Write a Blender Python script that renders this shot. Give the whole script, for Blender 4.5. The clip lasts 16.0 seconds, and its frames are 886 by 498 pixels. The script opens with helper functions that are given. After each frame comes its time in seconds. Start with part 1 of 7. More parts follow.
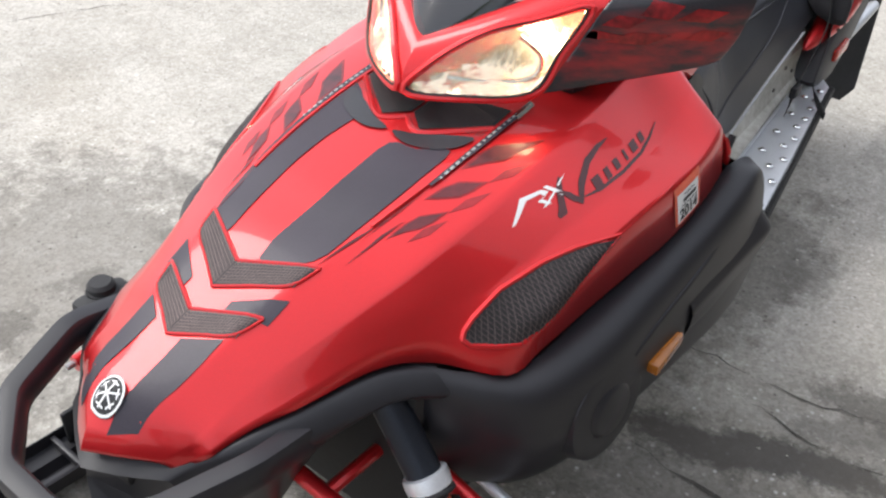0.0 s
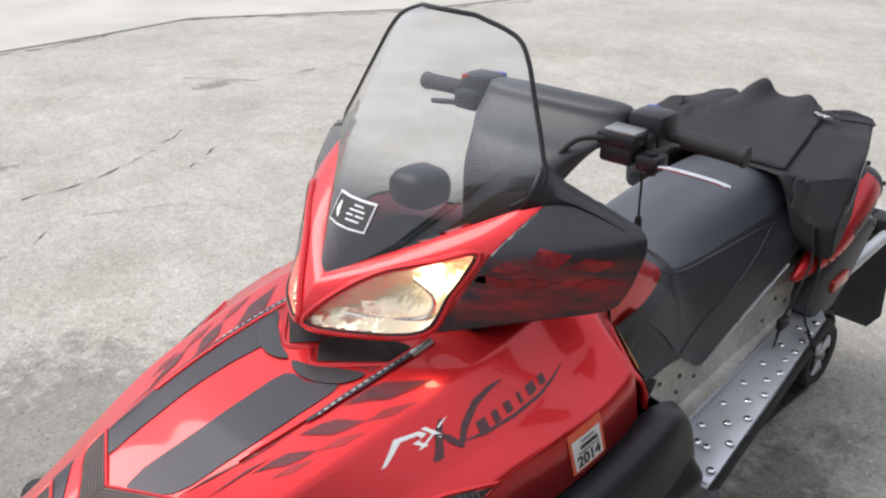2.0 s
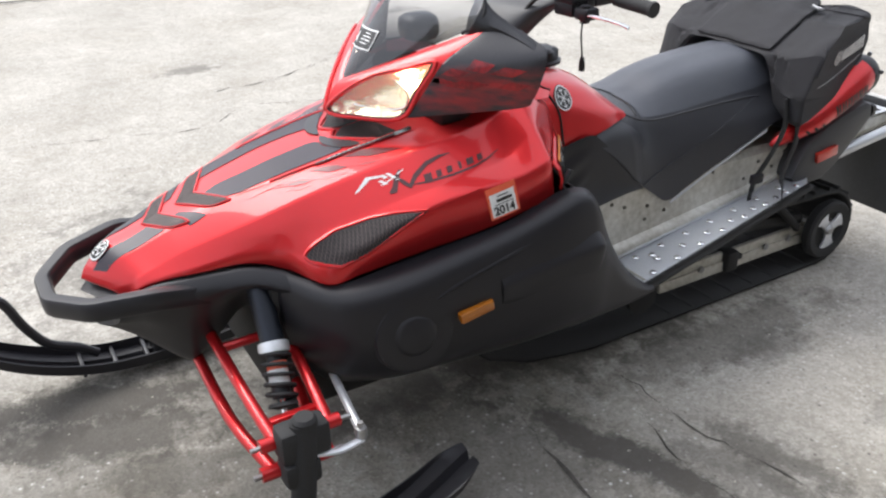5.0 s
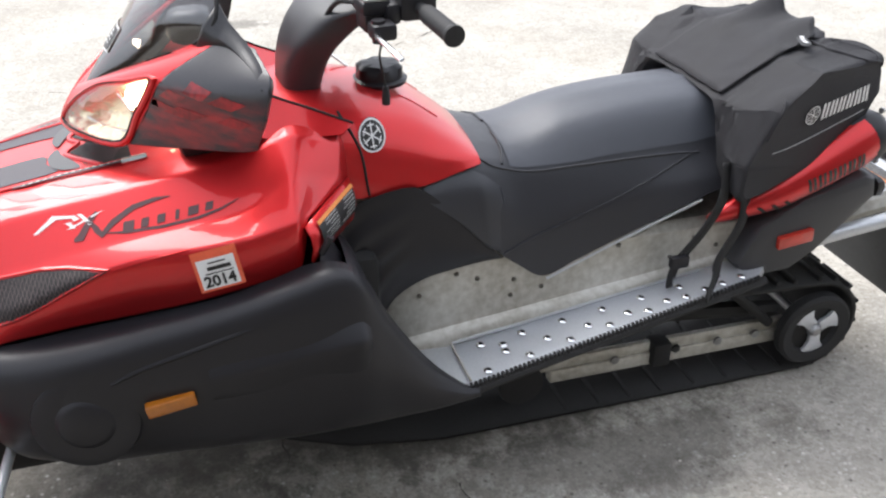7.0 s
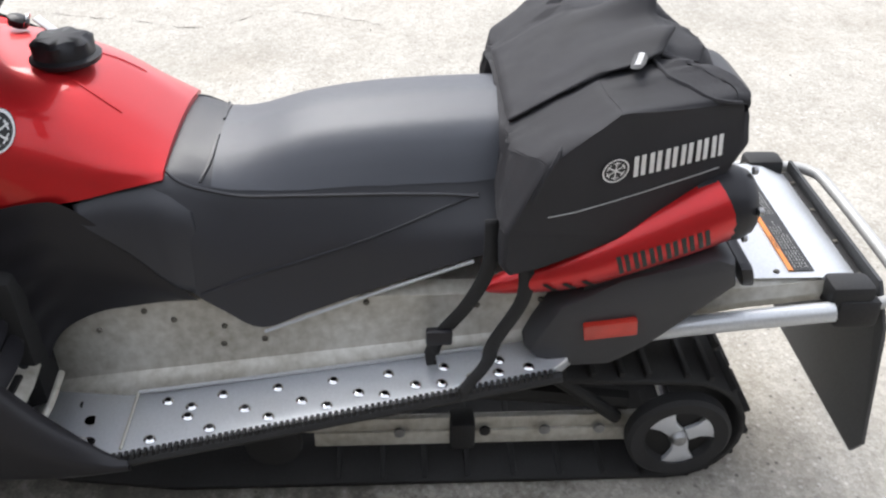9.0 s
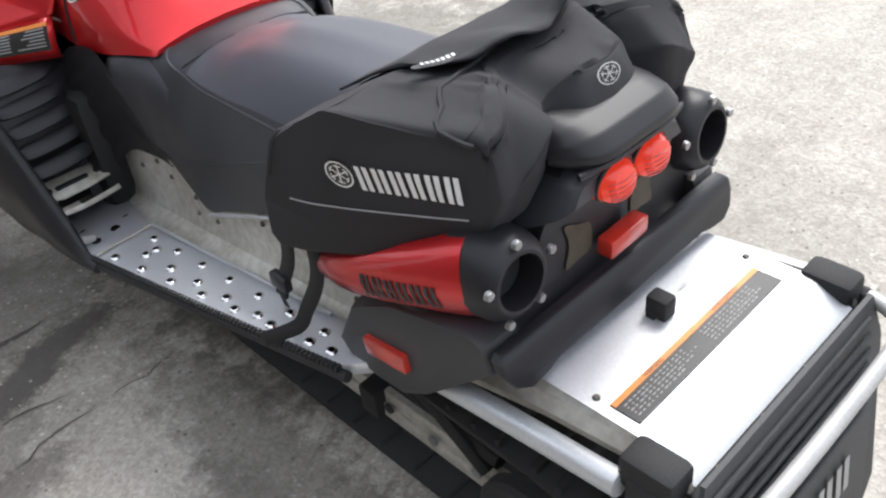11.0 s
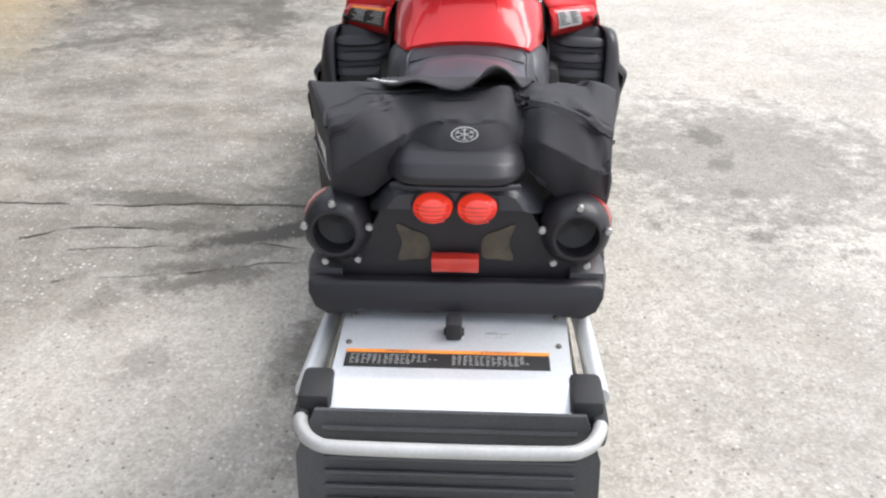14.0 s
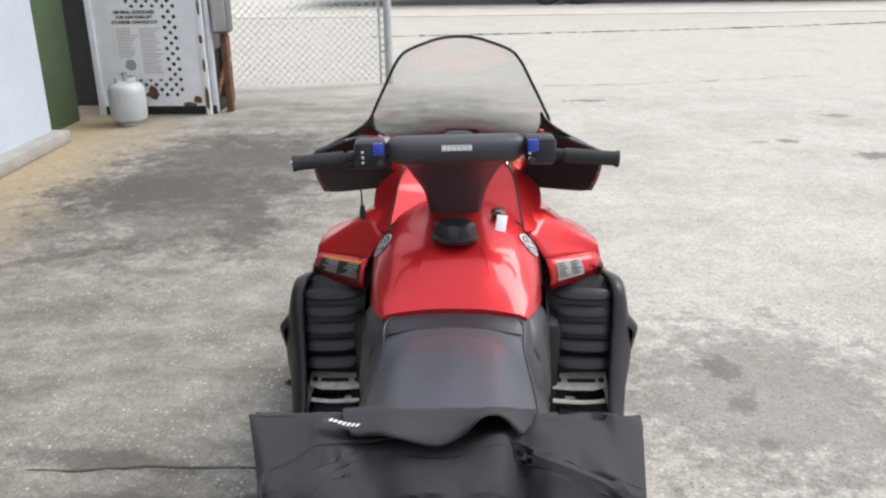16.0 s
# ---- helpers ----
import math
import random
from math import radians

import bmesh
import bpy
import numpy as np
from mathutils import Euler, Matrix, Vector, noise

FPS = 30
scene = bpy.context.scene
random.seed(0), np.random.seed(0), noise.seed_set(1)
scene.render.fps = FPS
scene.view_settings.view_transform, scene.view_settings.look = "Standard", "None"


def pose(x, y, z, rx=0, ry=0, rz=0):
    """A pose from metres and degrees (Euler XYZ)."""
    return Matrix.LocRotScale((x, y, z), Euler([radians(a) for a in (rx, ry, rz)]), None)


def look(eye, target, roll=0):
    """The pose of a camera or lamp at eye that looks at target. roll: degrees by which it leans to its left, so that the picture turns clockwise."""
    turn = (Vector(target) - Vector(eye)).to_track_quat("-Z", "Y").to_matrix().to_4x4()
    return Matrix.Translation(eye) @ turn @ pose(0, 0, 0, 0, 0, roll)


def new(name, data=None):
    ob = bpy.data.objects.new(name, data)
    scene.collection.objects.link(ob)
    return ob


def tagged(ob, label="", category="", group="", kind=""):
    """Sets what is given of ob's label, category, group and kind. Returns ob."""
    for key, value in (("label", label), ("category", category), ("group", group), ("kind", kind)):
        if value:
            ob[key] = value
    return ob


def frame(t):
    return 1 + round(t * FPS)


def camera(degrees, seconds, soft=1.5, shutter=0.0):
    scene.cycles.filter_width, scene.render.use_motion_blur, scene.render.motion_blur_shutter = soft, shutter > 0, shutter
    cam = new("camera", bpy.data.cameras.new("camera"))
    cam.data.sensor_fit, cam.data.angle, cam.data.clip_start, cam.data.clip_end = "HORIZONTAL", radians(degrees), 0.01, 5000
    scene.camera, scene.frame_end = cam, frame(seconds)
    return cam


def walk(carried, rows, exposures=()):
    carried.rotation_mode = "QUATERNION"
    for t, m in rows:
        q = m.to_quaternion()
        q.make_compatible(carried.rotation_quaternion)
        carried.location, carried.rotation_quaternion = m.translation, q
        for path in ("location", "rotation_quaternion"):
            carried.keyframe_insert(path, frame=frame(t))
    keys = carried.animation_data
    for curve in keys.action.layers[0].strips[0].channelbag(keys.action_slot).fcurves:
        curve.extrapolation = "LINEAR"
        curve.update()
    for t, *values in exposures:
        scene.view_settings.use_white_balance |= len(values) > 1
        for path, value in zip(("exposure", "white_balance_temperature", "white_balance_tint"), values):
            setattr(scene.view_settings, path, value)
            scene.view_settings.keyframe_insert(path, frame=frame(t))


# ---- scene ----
cam = camera(54.0, 16.0, soft=2.3)
PATH = [
    (0, (-0.781, 2.614, 1.453), (0.177, 1.343, 0.242), 2.5),
    (0.5, (-0.809, 2.522, 1.472), (0.239, 1.29, 0.294), 1.5),
    (1, (-0.885, 2.432, 1.503), (0.272, 1.204, 0.429), 1.4),
    (1.5, (-0.94, 2.378, 1.542), (0.333, 1.121, 0.648), -0.4),
    (2, (-1.002, 2.377, 1.538), (0.286, 1.11, 0.68), 0.9),
    (2.5, (-1.176, 2.504, 1.513), (0.114, 1.315, 0.552), 1.2),
    (3, (-1.405, 2.617, 1.545), (-0.051, 1.523, 0.56), 0.3),
    (3.5, (-1.767, 2.754, 1.552), (-0.33, 1.724, 0.618), 1.4),
    (3.7, (-1.862, 2.793, 1.551), (-0.427, 1.762, 0.613), 1.5),
    (5.8, (-1.854, 2.036, 1.501), (-0.239, 1.352, 0.538), -0.5),
    (6, (-1.849, 1.932, 1.504), (-0.229, 1.285, 0.525), 0.8),
    (6.5, (-1.761, 1.669, 1.472), (-0.125, 1.08, 0.485), 1.1),
    (7, (-1.699, 1.444, 1.481), (-0.049, 0.961, 0.459), 0.1),
    (7.5, (-1.708, 1.193, 1.474), (-0.032, 0.866, 0.434), 1.6),
    (8, (-1.596, 0.998, 1.436), (0.074, 0.697, 0.377), 1.1),
    (8.5, (-1.436, 0.799, 1.446), (0.203, 0.562, 0.323), 2.0),
    (9, (-1.379, 0.527, 1.427), (0.259, 0.447, 0.283), 0.7),
    (9.5, (-1.332, 0.217, 1.436), (0.286, 0.359, 0.269), 0.5),
    (9.7, (-1.267, 0.121, 1.432), (0.3, 0.373, 0.214), -1.3),
    (11.8, (-0.421, -0.937, 1.367), (0.083, 0.589, 0.176), -1.8),
    (12, (-0.314, -1.006, 1.38), (0.078, 0.541, 0.174), -0.1),
    (12.5, (-0.155, -1.212, 1.404), (0.021, 0.393, 0.223), 0.7),
    (13, (-0.062, -1.36, 1.359), (-0.044, 0.237, 0.155), -0.8),
    (13.5, (0.005, -1.363, 1.402), (-0.048, 0.23, 0.194), -0.1),
    (14, (0.044, -1.327, 1.443), (-0.042, 0.391, 0.423), -0.4),
    (14.5, (0.043, -1.13, 1.455), (-0.052, 0.639, 0.527), -1.0),
    (15, (0.033, -0.956, 1.514), (-0.014, 0.866, 0.69), -0.9),
    (15.5, (0.048, -0.89, 1.538), (-0.024, 0.966, 0.797), -1.0),
    (16, (0.049, -0.879, 1.546), (-0.026, 0.999, 0.86), -0.9),
]
walk(cam, [(t, look(e, g, r)) for t, e, g, r in PATH], exposures=[(0, .15), (.5, -.02), (1, -.1), (1.5, -.2), (2, -.22), (2.5, -.02), (3, .06), (3.5, .1), (6, .18), (6.5, .26), (7, .38), (8, .38), (9, .28), (9.5, .25), (12, .30), (12.5, .34), (14, .33), (14.5, .22), (15, .1), (16, -.02)])

# ---- world, sun, exposure ----
world = bpy.data.worlds.new("sky")
scene.world = world
world.use_nodes = True
wn = world.node_tree.nodes
sky = wn.new("ShaderNodeTexSky")
sky.sky_type = "NISHITA"
sky.sun_disc = False
sky.sun_elevation, sky.sun_rotation = radians(50), radians(67)
sky.dust_density, sky.air_density, sky.ozone_density = 4.0, 1.0, 1.0
soft_sky = wn.new("ShaderNodeMixRGB")
soft_sky.inputs["Fac"].default_value = 0.82
soft_sky.inputs["Color2"].default_value = (8.35, 8.7, 9.75, 1)
world.node_tree.links.new(sky.outputs["Color"], soft_sky.inputs["Color1"])
world.node_tree.links.new(soft_sky.outputs["Color"], wn["Background"].inputs["Color"])
wn["Background"].inputs["Strength"].default_value = 0.152

sun = new("sun", bpy.data.lights.new("sun", "SUN"))
sun.data.energy, sun.data.angle, sun.data.color = 3.1, radians(38), (1.0, 0.985, 0.965)
sun.matrix_world = look((6, 2.5, 8), (0, 0, 0))


# ---- materials ----
def mat(name, color, rough=0.6, metal=0.0, vary=0.12, grain=60.0, patch=4.0, bump=0.15, coat=0.0, alt=None, depth=0.004, emit=None, power=0.0):
    m = bpy.data.materials.new(name)
    m.use_nodes = True
    n, l = m.node_tree.nodes, m.node_tree.links
    b = n["Principled BSDF"]
    co = n.new("ShaderNodeTexCoord")
    big, fine = n.new("ShaderNodeTexNoise"), n.new("ShaderNodeTexNoise")
    big.inputs["Scale"].default_value, fine.inputs["Scale"].default_value = patch, grain
    big.inputs["Detail"].default_value, fine.inputs["Detail"].default_value = 5, 4
    for t in (big, fine):
        l.new(co.outputs["Object"], t.inputs["Vector"])
    add = n.new("ShaderNodeMath")
    add.operation = "MULTIPLY_ADD"
    l.new(fine.outputs["Fac"], add.inputs[0])
    add.inputs[1].default_value = 0.45
    mul = n.new("ShaderNodeMath")
    mul.operation = "MULTIPLY"
    l.new(big.outputs["Fac"], mul.inputs[0])
    mul.inputs[1].default_value = 0.55
    l.new(mul.outputs[0], add.inputs[2])
    ramp = n.new("ShaderNodeValToRGB")
    other = alt or tuple(c * (1 - vary * 2) for c in color)
    lighter = tuple(min(1, c * (1 + vary)) for c in color)
    ramp.color_ramp.elements[0].position, ramp.color_ramp.elements[1].position = 0.32, 0.66
    ramp.color_ramp.elements[0].color, ramp.color_ramp.elements[1].color = (*other, 1), (*lighter, 1)
    l.new(add.outputs[0], ramp.inputs["Fac"])
    l.new(ramp.outputs["Color"], b.inputs["Base Color"])
    rr = n.new("ShaderNodeMapRange")
    rr.inputs["To Min"].default_value, rr.inputs["To Max"].default_value = max(0.02, rough * 0.85), min(1, rough * 1.15)
    l.new(big.outputs["Fac"], rr.inputs["Value"])
    l.new(rr.outputs["Result"], b.inputs["Roughness"])
    b.inputs["Metallic"].default_value = metal
    b.inputs["Coat Weight"].default_value = coat
    b.inputs["Coat Roughness"].default_value = 0.06
    if bump:
        bp = n.new("ShaderNodeBump")
        bp.inputs["Strength"].default_value, bp.inputs["Distance"].default_value = bump, depth
        l.new(fine.outputs["Fac"], bp.inputs["Height"])
        l.new(bp.outputs["Normal"], b.inputs["Normal"])
    if emit:
        b.inputs["Emission Color"].default_value = (*emit, 1)
        b.inputs["Emission Strength"].default_value = power
    return m


def glass(name, color, rough=0.03, gloss=0.05):
    """A thin sheet: partly see-through, with its own gloss."""
    m = bpy.data.materials.new(name)
    m.use_nodes = True
    n, l = m.node_tree.nodes, m.node_tree.links
    out = n["Material Output"]
    n.remove(n["Principled BSDF"])
    tr, gl, mix, fr = n.new("ShaderNodeBsdfTransparent"), n.new("ShaderNodeBsdfGlossy"), n.new("ShaderNodeMixShader"), n.new("ShaderNodeMapRange")
    lw, pw = n.new("ShaderNodeLayerWeight"), n.new("ShaderNodeMath")
    lw.inputs["Blend"].default_value = 0.5
    pw.operation, pw.inputs[1].default_value = "POWER", 3.0
    l.new(lw.outputs["Facing"], pw.inputs[0])
    l.new(pw.outputs[0], fr.inputs["Value"])
    fr.inputs["To Min"].default_value, fr.inputs["To Max"].default_value = gloss, 0.9
    tr.inputs["Color"].default_value = (*color, 1)
    gl.inputs["Roughness"].default_value = rough
    l.new(fr.outputs[0], mix.inputs[0])
    l.new(tr.outputs[0], mix.inputs[1])
    l.new(gl.outputs[0], mix.inputs[2])
    l.new(mix.outputs[0], out.inputs["Surface"])
    return m


RED = mat("red_metallic_paint", (0.62, 0.016, 0.020), 0.36, 0.62, 0.1, 900, 2.0, 0.03, 0.62, depth=0.0005)
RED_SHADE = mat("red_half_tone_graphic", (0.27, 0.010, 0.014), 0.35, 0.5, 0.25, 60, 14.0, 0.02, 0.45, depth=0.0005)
RED_DARK = mat("red_black_graphic", (0.10, 0.008, 0.012), 0.38, 0.3, 0.35, 60, 14.0, 0.02, 0.35, depth=0.0005)
STRIPE = mat("charcoal_stripe_film", (0.036, 0.029, 0.040), 0.45, 0.0, 0.15, 500, 6, 0.04, 0.12, depth=0.0005)
SEAM = mat("dark_panel_gap", (0.012, 0.010, 0.010), 0.7)
BLACK_PLASTIC = mat("moulded_black_plastic", (0.0165, 0.016, 0.0190), 0.44, 0.0, 0.07, 700, 5, 0.0, depth=0.0002)
BLACK_GLOSS = mat("gloss_black_plastic", (0.024, 0.024, 0.028), 0.36, 0.0, 0.2, 300, 5, 0.03, 0.25, depth=0.0005)
FADED_PLASTIC = mat("faded_black_plastic", (0.040, 0.040, 0.044), 0.5, 0.0, 0.15, 500, 6, 0.05, depth=0.0004)
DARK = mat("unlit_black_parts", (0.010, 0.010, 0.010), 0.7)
RUBBER = mat("black_rubber", (0.020, 0.020, 0.021), 0.72, 0.0, 0.25, 300, 9, 0.3, depth=0.001)
FLAP = mat("worn_black_flap_rubber", (0.046, 0.048, 0.051), 0.6, 0.0, 0.3, 220, 7, 0.3, alt=(0.030, 0.031, 0.033), depth=0.001)
VINYL = mat("black_seat_vinyl", (0.031, 0.032, 0.038), 0.40, 0.0, 0.12, 1400, 3, 0.35, depth=0.0006)
# seat top: the sky's blue-grey sheen is mixed into the base colour
VINYL_TOP = mat("embossed_grey_seat_vinyl", (0.064, 0.069, 0.083), 0.40, 0.0, 0.12, 1800, 3, 0.45, depth=0.0006)
CLOTH = mat("black_nylon_cloth", (0.0235, 0.0230, 0.0265), 0.80, 0.0, 0.25, 1500, 8, 0.6, depth=0.0008)
STRAP = mat("black_webbing", (0.020, 0.020, 0.021), 0.8, 0.0, 0.2, 1500, 20, 0.6, depth=0.0008)
ALU = mat("brushed_aluminium", (0.74, 0.76, 0.79), 0.36, 0.55, 0.06, 240, 3, 0.06, depth=0.0004)
ALU_WORN = mat("stained_aluminium_sheet", (0.62, 0.61, 0.56), 0.48, 0.35, 0.08, 60, 5.5, 0.12, alt=(0.36, 0.335, 0.275), depth=0.0006)
ALU_WHITE = mat("pale_aluminium_sheet", (0.62, 0.64, 0.66), 0.42, 0.5, 0.07, 200, 4, 0.05, depth=0.0004)
CHROME = mat("polished_metal", (0.78, 0.78, 0.78), 0.16, 1.0, 0.03, 100, 10, 0.0)
GREY_PAINT = mat("grey_painted_tube", (0.42, 0.42, 0.41), 0.45, 0.2, 0.1, 200, 8, 0.08, depth=0.0006)
MESH_WIRE = mat("dark_wire_mesh", (0.095, 0.072, 0.070), 0.5, 0.5, 0.2, 300, 20, 0.1)
STEEL = mat("dull_steel", (0.40, 0.40, 0.40), 0.42, 0.9, 0.15, 120, 12, 0.1, depth=0.0005)
RIVET = mat("stained_rivet_steel", (0.15, 0.14, 0.12), 0.6, 0.4, 0.2, 120, 12, 0.1)
WHITE_PRINT = mat("white_print", (0.80, 0.80, 0.79), 0.5, 0.0, 0.04, 300, 30, 0.0)
GREY_PRINT = mat("grey_print", (0.34, 0.34, 0.33), 0.5, 0.0, 0.05, 300, 30, 0.0)
BLACK_PRINT = mat("black_print", (0.02, 0.02, 0.02), 0.45, 0.0, 0.1, 300, 30, 0.0)
ORANGE = mat("orange_print", (0.85, 0.28, 0.05), 0.45, 0.0, 0.08, 200, 20, 0.0)
ORANGE_RED = mat("orange_red_decal", (0.80, 0.13, 0.06), 0.4, 0.0, 0.08, 200, 20, 0.0)
BLUE = mat("blue_switch", (0.03, 0.06, 0.42), 0.35, 0.0, 0.08, 200, 20, 0.0)
AMBER = mat("amber_reflector", (0.44, 0.14, 0.010), 0.25, 0.0, 0.15, 500, 30, 0.3, 0.6, depth=0.001)
REFLECTOR_RED = mat("red_reflector", (0.55, 0.035, 0.02), 0.25, 0.0, 0.15, 700, 30, 0.3, 0.6, depth=0.001)
TAIL_RED = mat("lit_red_lens", (0.50, 0.02, 0.015), 0.22, 0.0, 0.1, 600, 30, 0.3, 0.6, depth=0.001, emit=(1.0, 0.060, 0.02), power=0.36)
LAMP_CORE = mat("lit_bulb", (1, 0.95, 0.85), 0.3, 0, 0, bump=0, emit=(1.0, 0.80, 0.50), power=40.0)
MIRROR_BOWL = mat("lamp_reflector_bowl", (0.93, 0.84, 0.68), 0.26, 0.85, 0.03, 60, 22, 0.6, depth=0.006)
LENS = glass("clear_lens", (1.0, 0.98, 0.93), 0.04)
SCREEN_GLASS = glass("smoke_faded_screen", (0.90, 0.91, 0.92), 0.09, 0.11)
sg = SCREEN_GLASS.node_tree
fade_co, fade_xyz, fade = sg.nodes.new("ShaderNodeTexCoord"), sg.nodes.new("ShaderNodeSeparateXYZ"), sg.nodes.new("ShaderNodeValToRGB")
fade.color_ramp.elements[0].position, fade.color_ramp.elements[1].position = 0.16, 0.42
fade.color_ramp.elements[0].color, fade.color_ramp.elements[1].color = (0.055, 0.055, 0.065, 1), (0.92, 0.93, 0.94, 1)
fade_z = sg.nodes.new("ShaderNodeMapRange")
fade_z.inputs["From Min"].default_value, fade_z.inputs["From Max"].default_value = 0.95, 1.29
sg.links.new(fade_co.outputs["Object"], fade_xyz.inputs[0])
sg.links.new(fade_xyz.outputs["Z"], fade_z.inputs["Value"])
sg.links.new(fade_z.outputs["Result"], fade.inputs["Fac"])
sg.links.new(fade.outputs["Color"], [q for q in sg.nodes if q.type == "BSDF_TRANSPARENT"][0].inputs["Color"])
# wing lacquer: black with an airbrushed red flame low on the panel
WING = mat("black_lacquer_with_red_flame", (0.020, 0.019, 0.024), 0.36, 0.0, 0.2, 300, 5, 0.03, 0.3, depth=0.0005)
wt = WING.node_tree
wing_co, wing_map, wing_noise = wt.nodes.new("ShaderNodeTexCoord"), wt.nodes.new("ShaderNodeMapping"), wt.nodes.new("ShaderNodeTexNoise")
wing_map.inputs["Rotation"].default_value = (radians(20), 0, 0)
wing_map.inputs["Scale"].default_value = (6, 9, 26)
wing_noise.inputs["Scale"].default_value, wing_noise.inputs["Detail"].default_value, wing_noise.inputs["Roughness"].default_value = 1.0, 5, 0.6
wing_xyz, wing_band, wing_spots, wing_amount, wing_mix = (wt.nodes.new(k) for k in ("ShaderNodeSeparateXYZ", "ShaderNodeValToRGB", "ShaderNodeValToRGB", "ShaderNodeMixRGB", "ShaderNodeMixRGB"))
wing_z = wt.nodes.new("ShaderNodeMapRange")
wing_z.inputs["From Min"].default_value, wing_z.inputs["From Max"].default_value = 0.84, 1.04
band = wing_band.color_ramp
band.elements[0].position, band.elements[0].color = 0.0, (0.25, 0.25, 0.25, 1)
band.elements[1].position, band.elements[1].color = 0.72, (0, 0, 0, 1)
for at, v in ((0.25, 0.7), (0.48, 1.0)):
    band.elements.new(at).color = (v, v, v, 1)
wing_spots.color_ramp.elements[0].position, wing_spots.color_ramp.elements[1].position = 0.44, 0.66
wing_amount.blend_type, wing_amount.inputs["Fac"].default_value = "MULTIPLY", 1.0
wing_mix.inputs["Color2"].default_value = (0.34, 0.015, 0.018, 1)
wt.links.new(wing_co.outputs["Object"], wing_map.inputs["Vector"])
wt.links.new(wing_map.outputs[0], wing_noise.inputs["Vector"])
wt.links.new(wing_noise.outputs["Fac"], wing_spots.inputs["Fac"])
wt.links.new(wing_co.outputs["Object"], wing_xyz.inputs[0])
wt.links.new(wing_xyz.outputs["Z"], wing_z.inputs["Value"])
wt.links.new(wing_z.outputs["Result"], wing_band.inputs["Fac"])
wt.links.new(wing_spots.outputs["Color"], wing_amount.inputs["Color1"])
wt.links.new(wing_band.outputs["Color"], wing_amount.inputs["Color2"])
wt.links.new(wing_amount.outputs[0], wing_mix.inputs["Fac"])
wing_base = wt.nodes["Principled BSDF"].inputs["Base Color"]
wt.links.new(wing_base.links[0].from_socket, wing_mix.inputs["Color1"])
wt.links.new(wing_mix.outputs[0], wing_base)
RED_FADE = mat("airbrushed_dark_red", (0.30, 0.012, 0.016), 0.36, 0.4, 0.45, 90, 22.0, 0.02, 0.5, alt=(0.09, 0.008, 0.010), depth=0.0005)
SCRIPT = mat("dark_script_film", (0.058, 0.009, 0.012), 0.45, 0.1, 0.2, 300, 20, 0.02, 0.4)


RED.node_tree.nodes["Principled BSDF"].inputs["Coat Roughness"].default_value = 0.05
for film_mat in (STRIPE, BLACK_GLOSS, BLACK_PLASTIC):
    film_mat.node_tree.nodes["Principled BSDF"].inputs["Specular IOR Level"].default_value = 0.5 if film_mat is BLACK_GLOSS else 0.36
    film_mat.node_tree.nodes["Principled BSDF"].inputs["Coat Weight"].default_value = 0.06


# ---- mesh helpers ----
def part(name, bm, material, parent=None, label="", smooth=True, angle=35, matrix=None):
    me = bpy.data.meshes.new(name)
    bmesh.ops.remove_doubles(bm, verts=bm.verts, dist=0.00005)
    bmesh.ops.recalc_face_normals(bm, faces=bm.faces)
    for f in bm.faces:
        f.smooth = smooth
    if smooth:
        for e in bm.edges:
            if len(e.link_faces) == 2 and e.calc_face_angle(0) > radians(angle):
                e.smooth = False
    bm.to_mesh(me)
    bm.free()
    for m in material if isinstance(material, (list, tuple)) else [material]:
        me.materials.append(m)
    ob = new(name, me)
    if matrix is not None:
        ob.matrix_basis = matrix
    ob.parent = parent
    if label:
        tagged(ob, label)
    return ob


def again(ob, m, parent=None):
    """One more object on the same mesh."""
    o = new(ob.name.split(".")[0], ob.data)
    o.matrix_basis = m
    o.parent = parent or ob.parent
    return o


def solid(ob, thick, offset=-1.0):
    s = ob.modifiers.new("thickness", "SOLIDIFY")
    s.thickness, s.offset = thick, offset
    return ob


def catmull(a, b, c, d, t):
    return 0.5 * ((2 * b) + (c - a) * t + (2 * a - 5 * b + 4 * c - d) * t * t + (3 * b - a - 3 * c + d) * t * t * t)


def smooth_path(pts, n=6, loop=False):
    pts = [Vector(p) for p in pts]
    k, out = len(pts), []
    for i in range(k if loop else k - 1):
        if loop:
            a, b, c, d = (pts[(i + j) % k] for j in (-1, 0, 1, 2))
        else:
            a, b, c, d = pts[max(i - 1, 0)], pts[i], pts[i + 1], pts[min(i + 2, k - 1)]
        out += [catmull(a, b, c, d, j / n) for j in range(n)]
    return out if loop else out + [pts[-1]]


def fillet(pts, r=0.3, n=4):
    """Rounds the inner corners of a polyline; r is the share of each leg that is taken."""
    pts = [Vector(p) for p in pts]
    out = [pts[0]]
    for a, b, c in zip(pts, pts[1:], pts[2:]):
        p, q = b.lerp(a, r), b.lerp(c, r)
        for j in range(n + 1):
            t = j / n
            out.append(p.lerp(b, t).lerp(b.lerp(q, t), t))
    return out + [pts[-1]]


def skin(rows, loop=False, cap=False):
    """A sheet over rows of points, all as long as one another."""
    bm = bmesh.new()
    vs = [[bm.verts.new(p) for p in r] for r in rows]
    k = len(rows[0])
    for a, b in zip(vs, vs[1:]):
        for i in range(k if loop else k - 1):
            j = (i + 1) % k
            try:
                bm.faces.new((a[i], a[j], b[j], b[i]))
            except ValueError:
                pass
    if cap:
        for r in (vs[0], vs[-1]):
            try:
                bm.faces.new(r)
            except ValueError:
                pass
    return bm


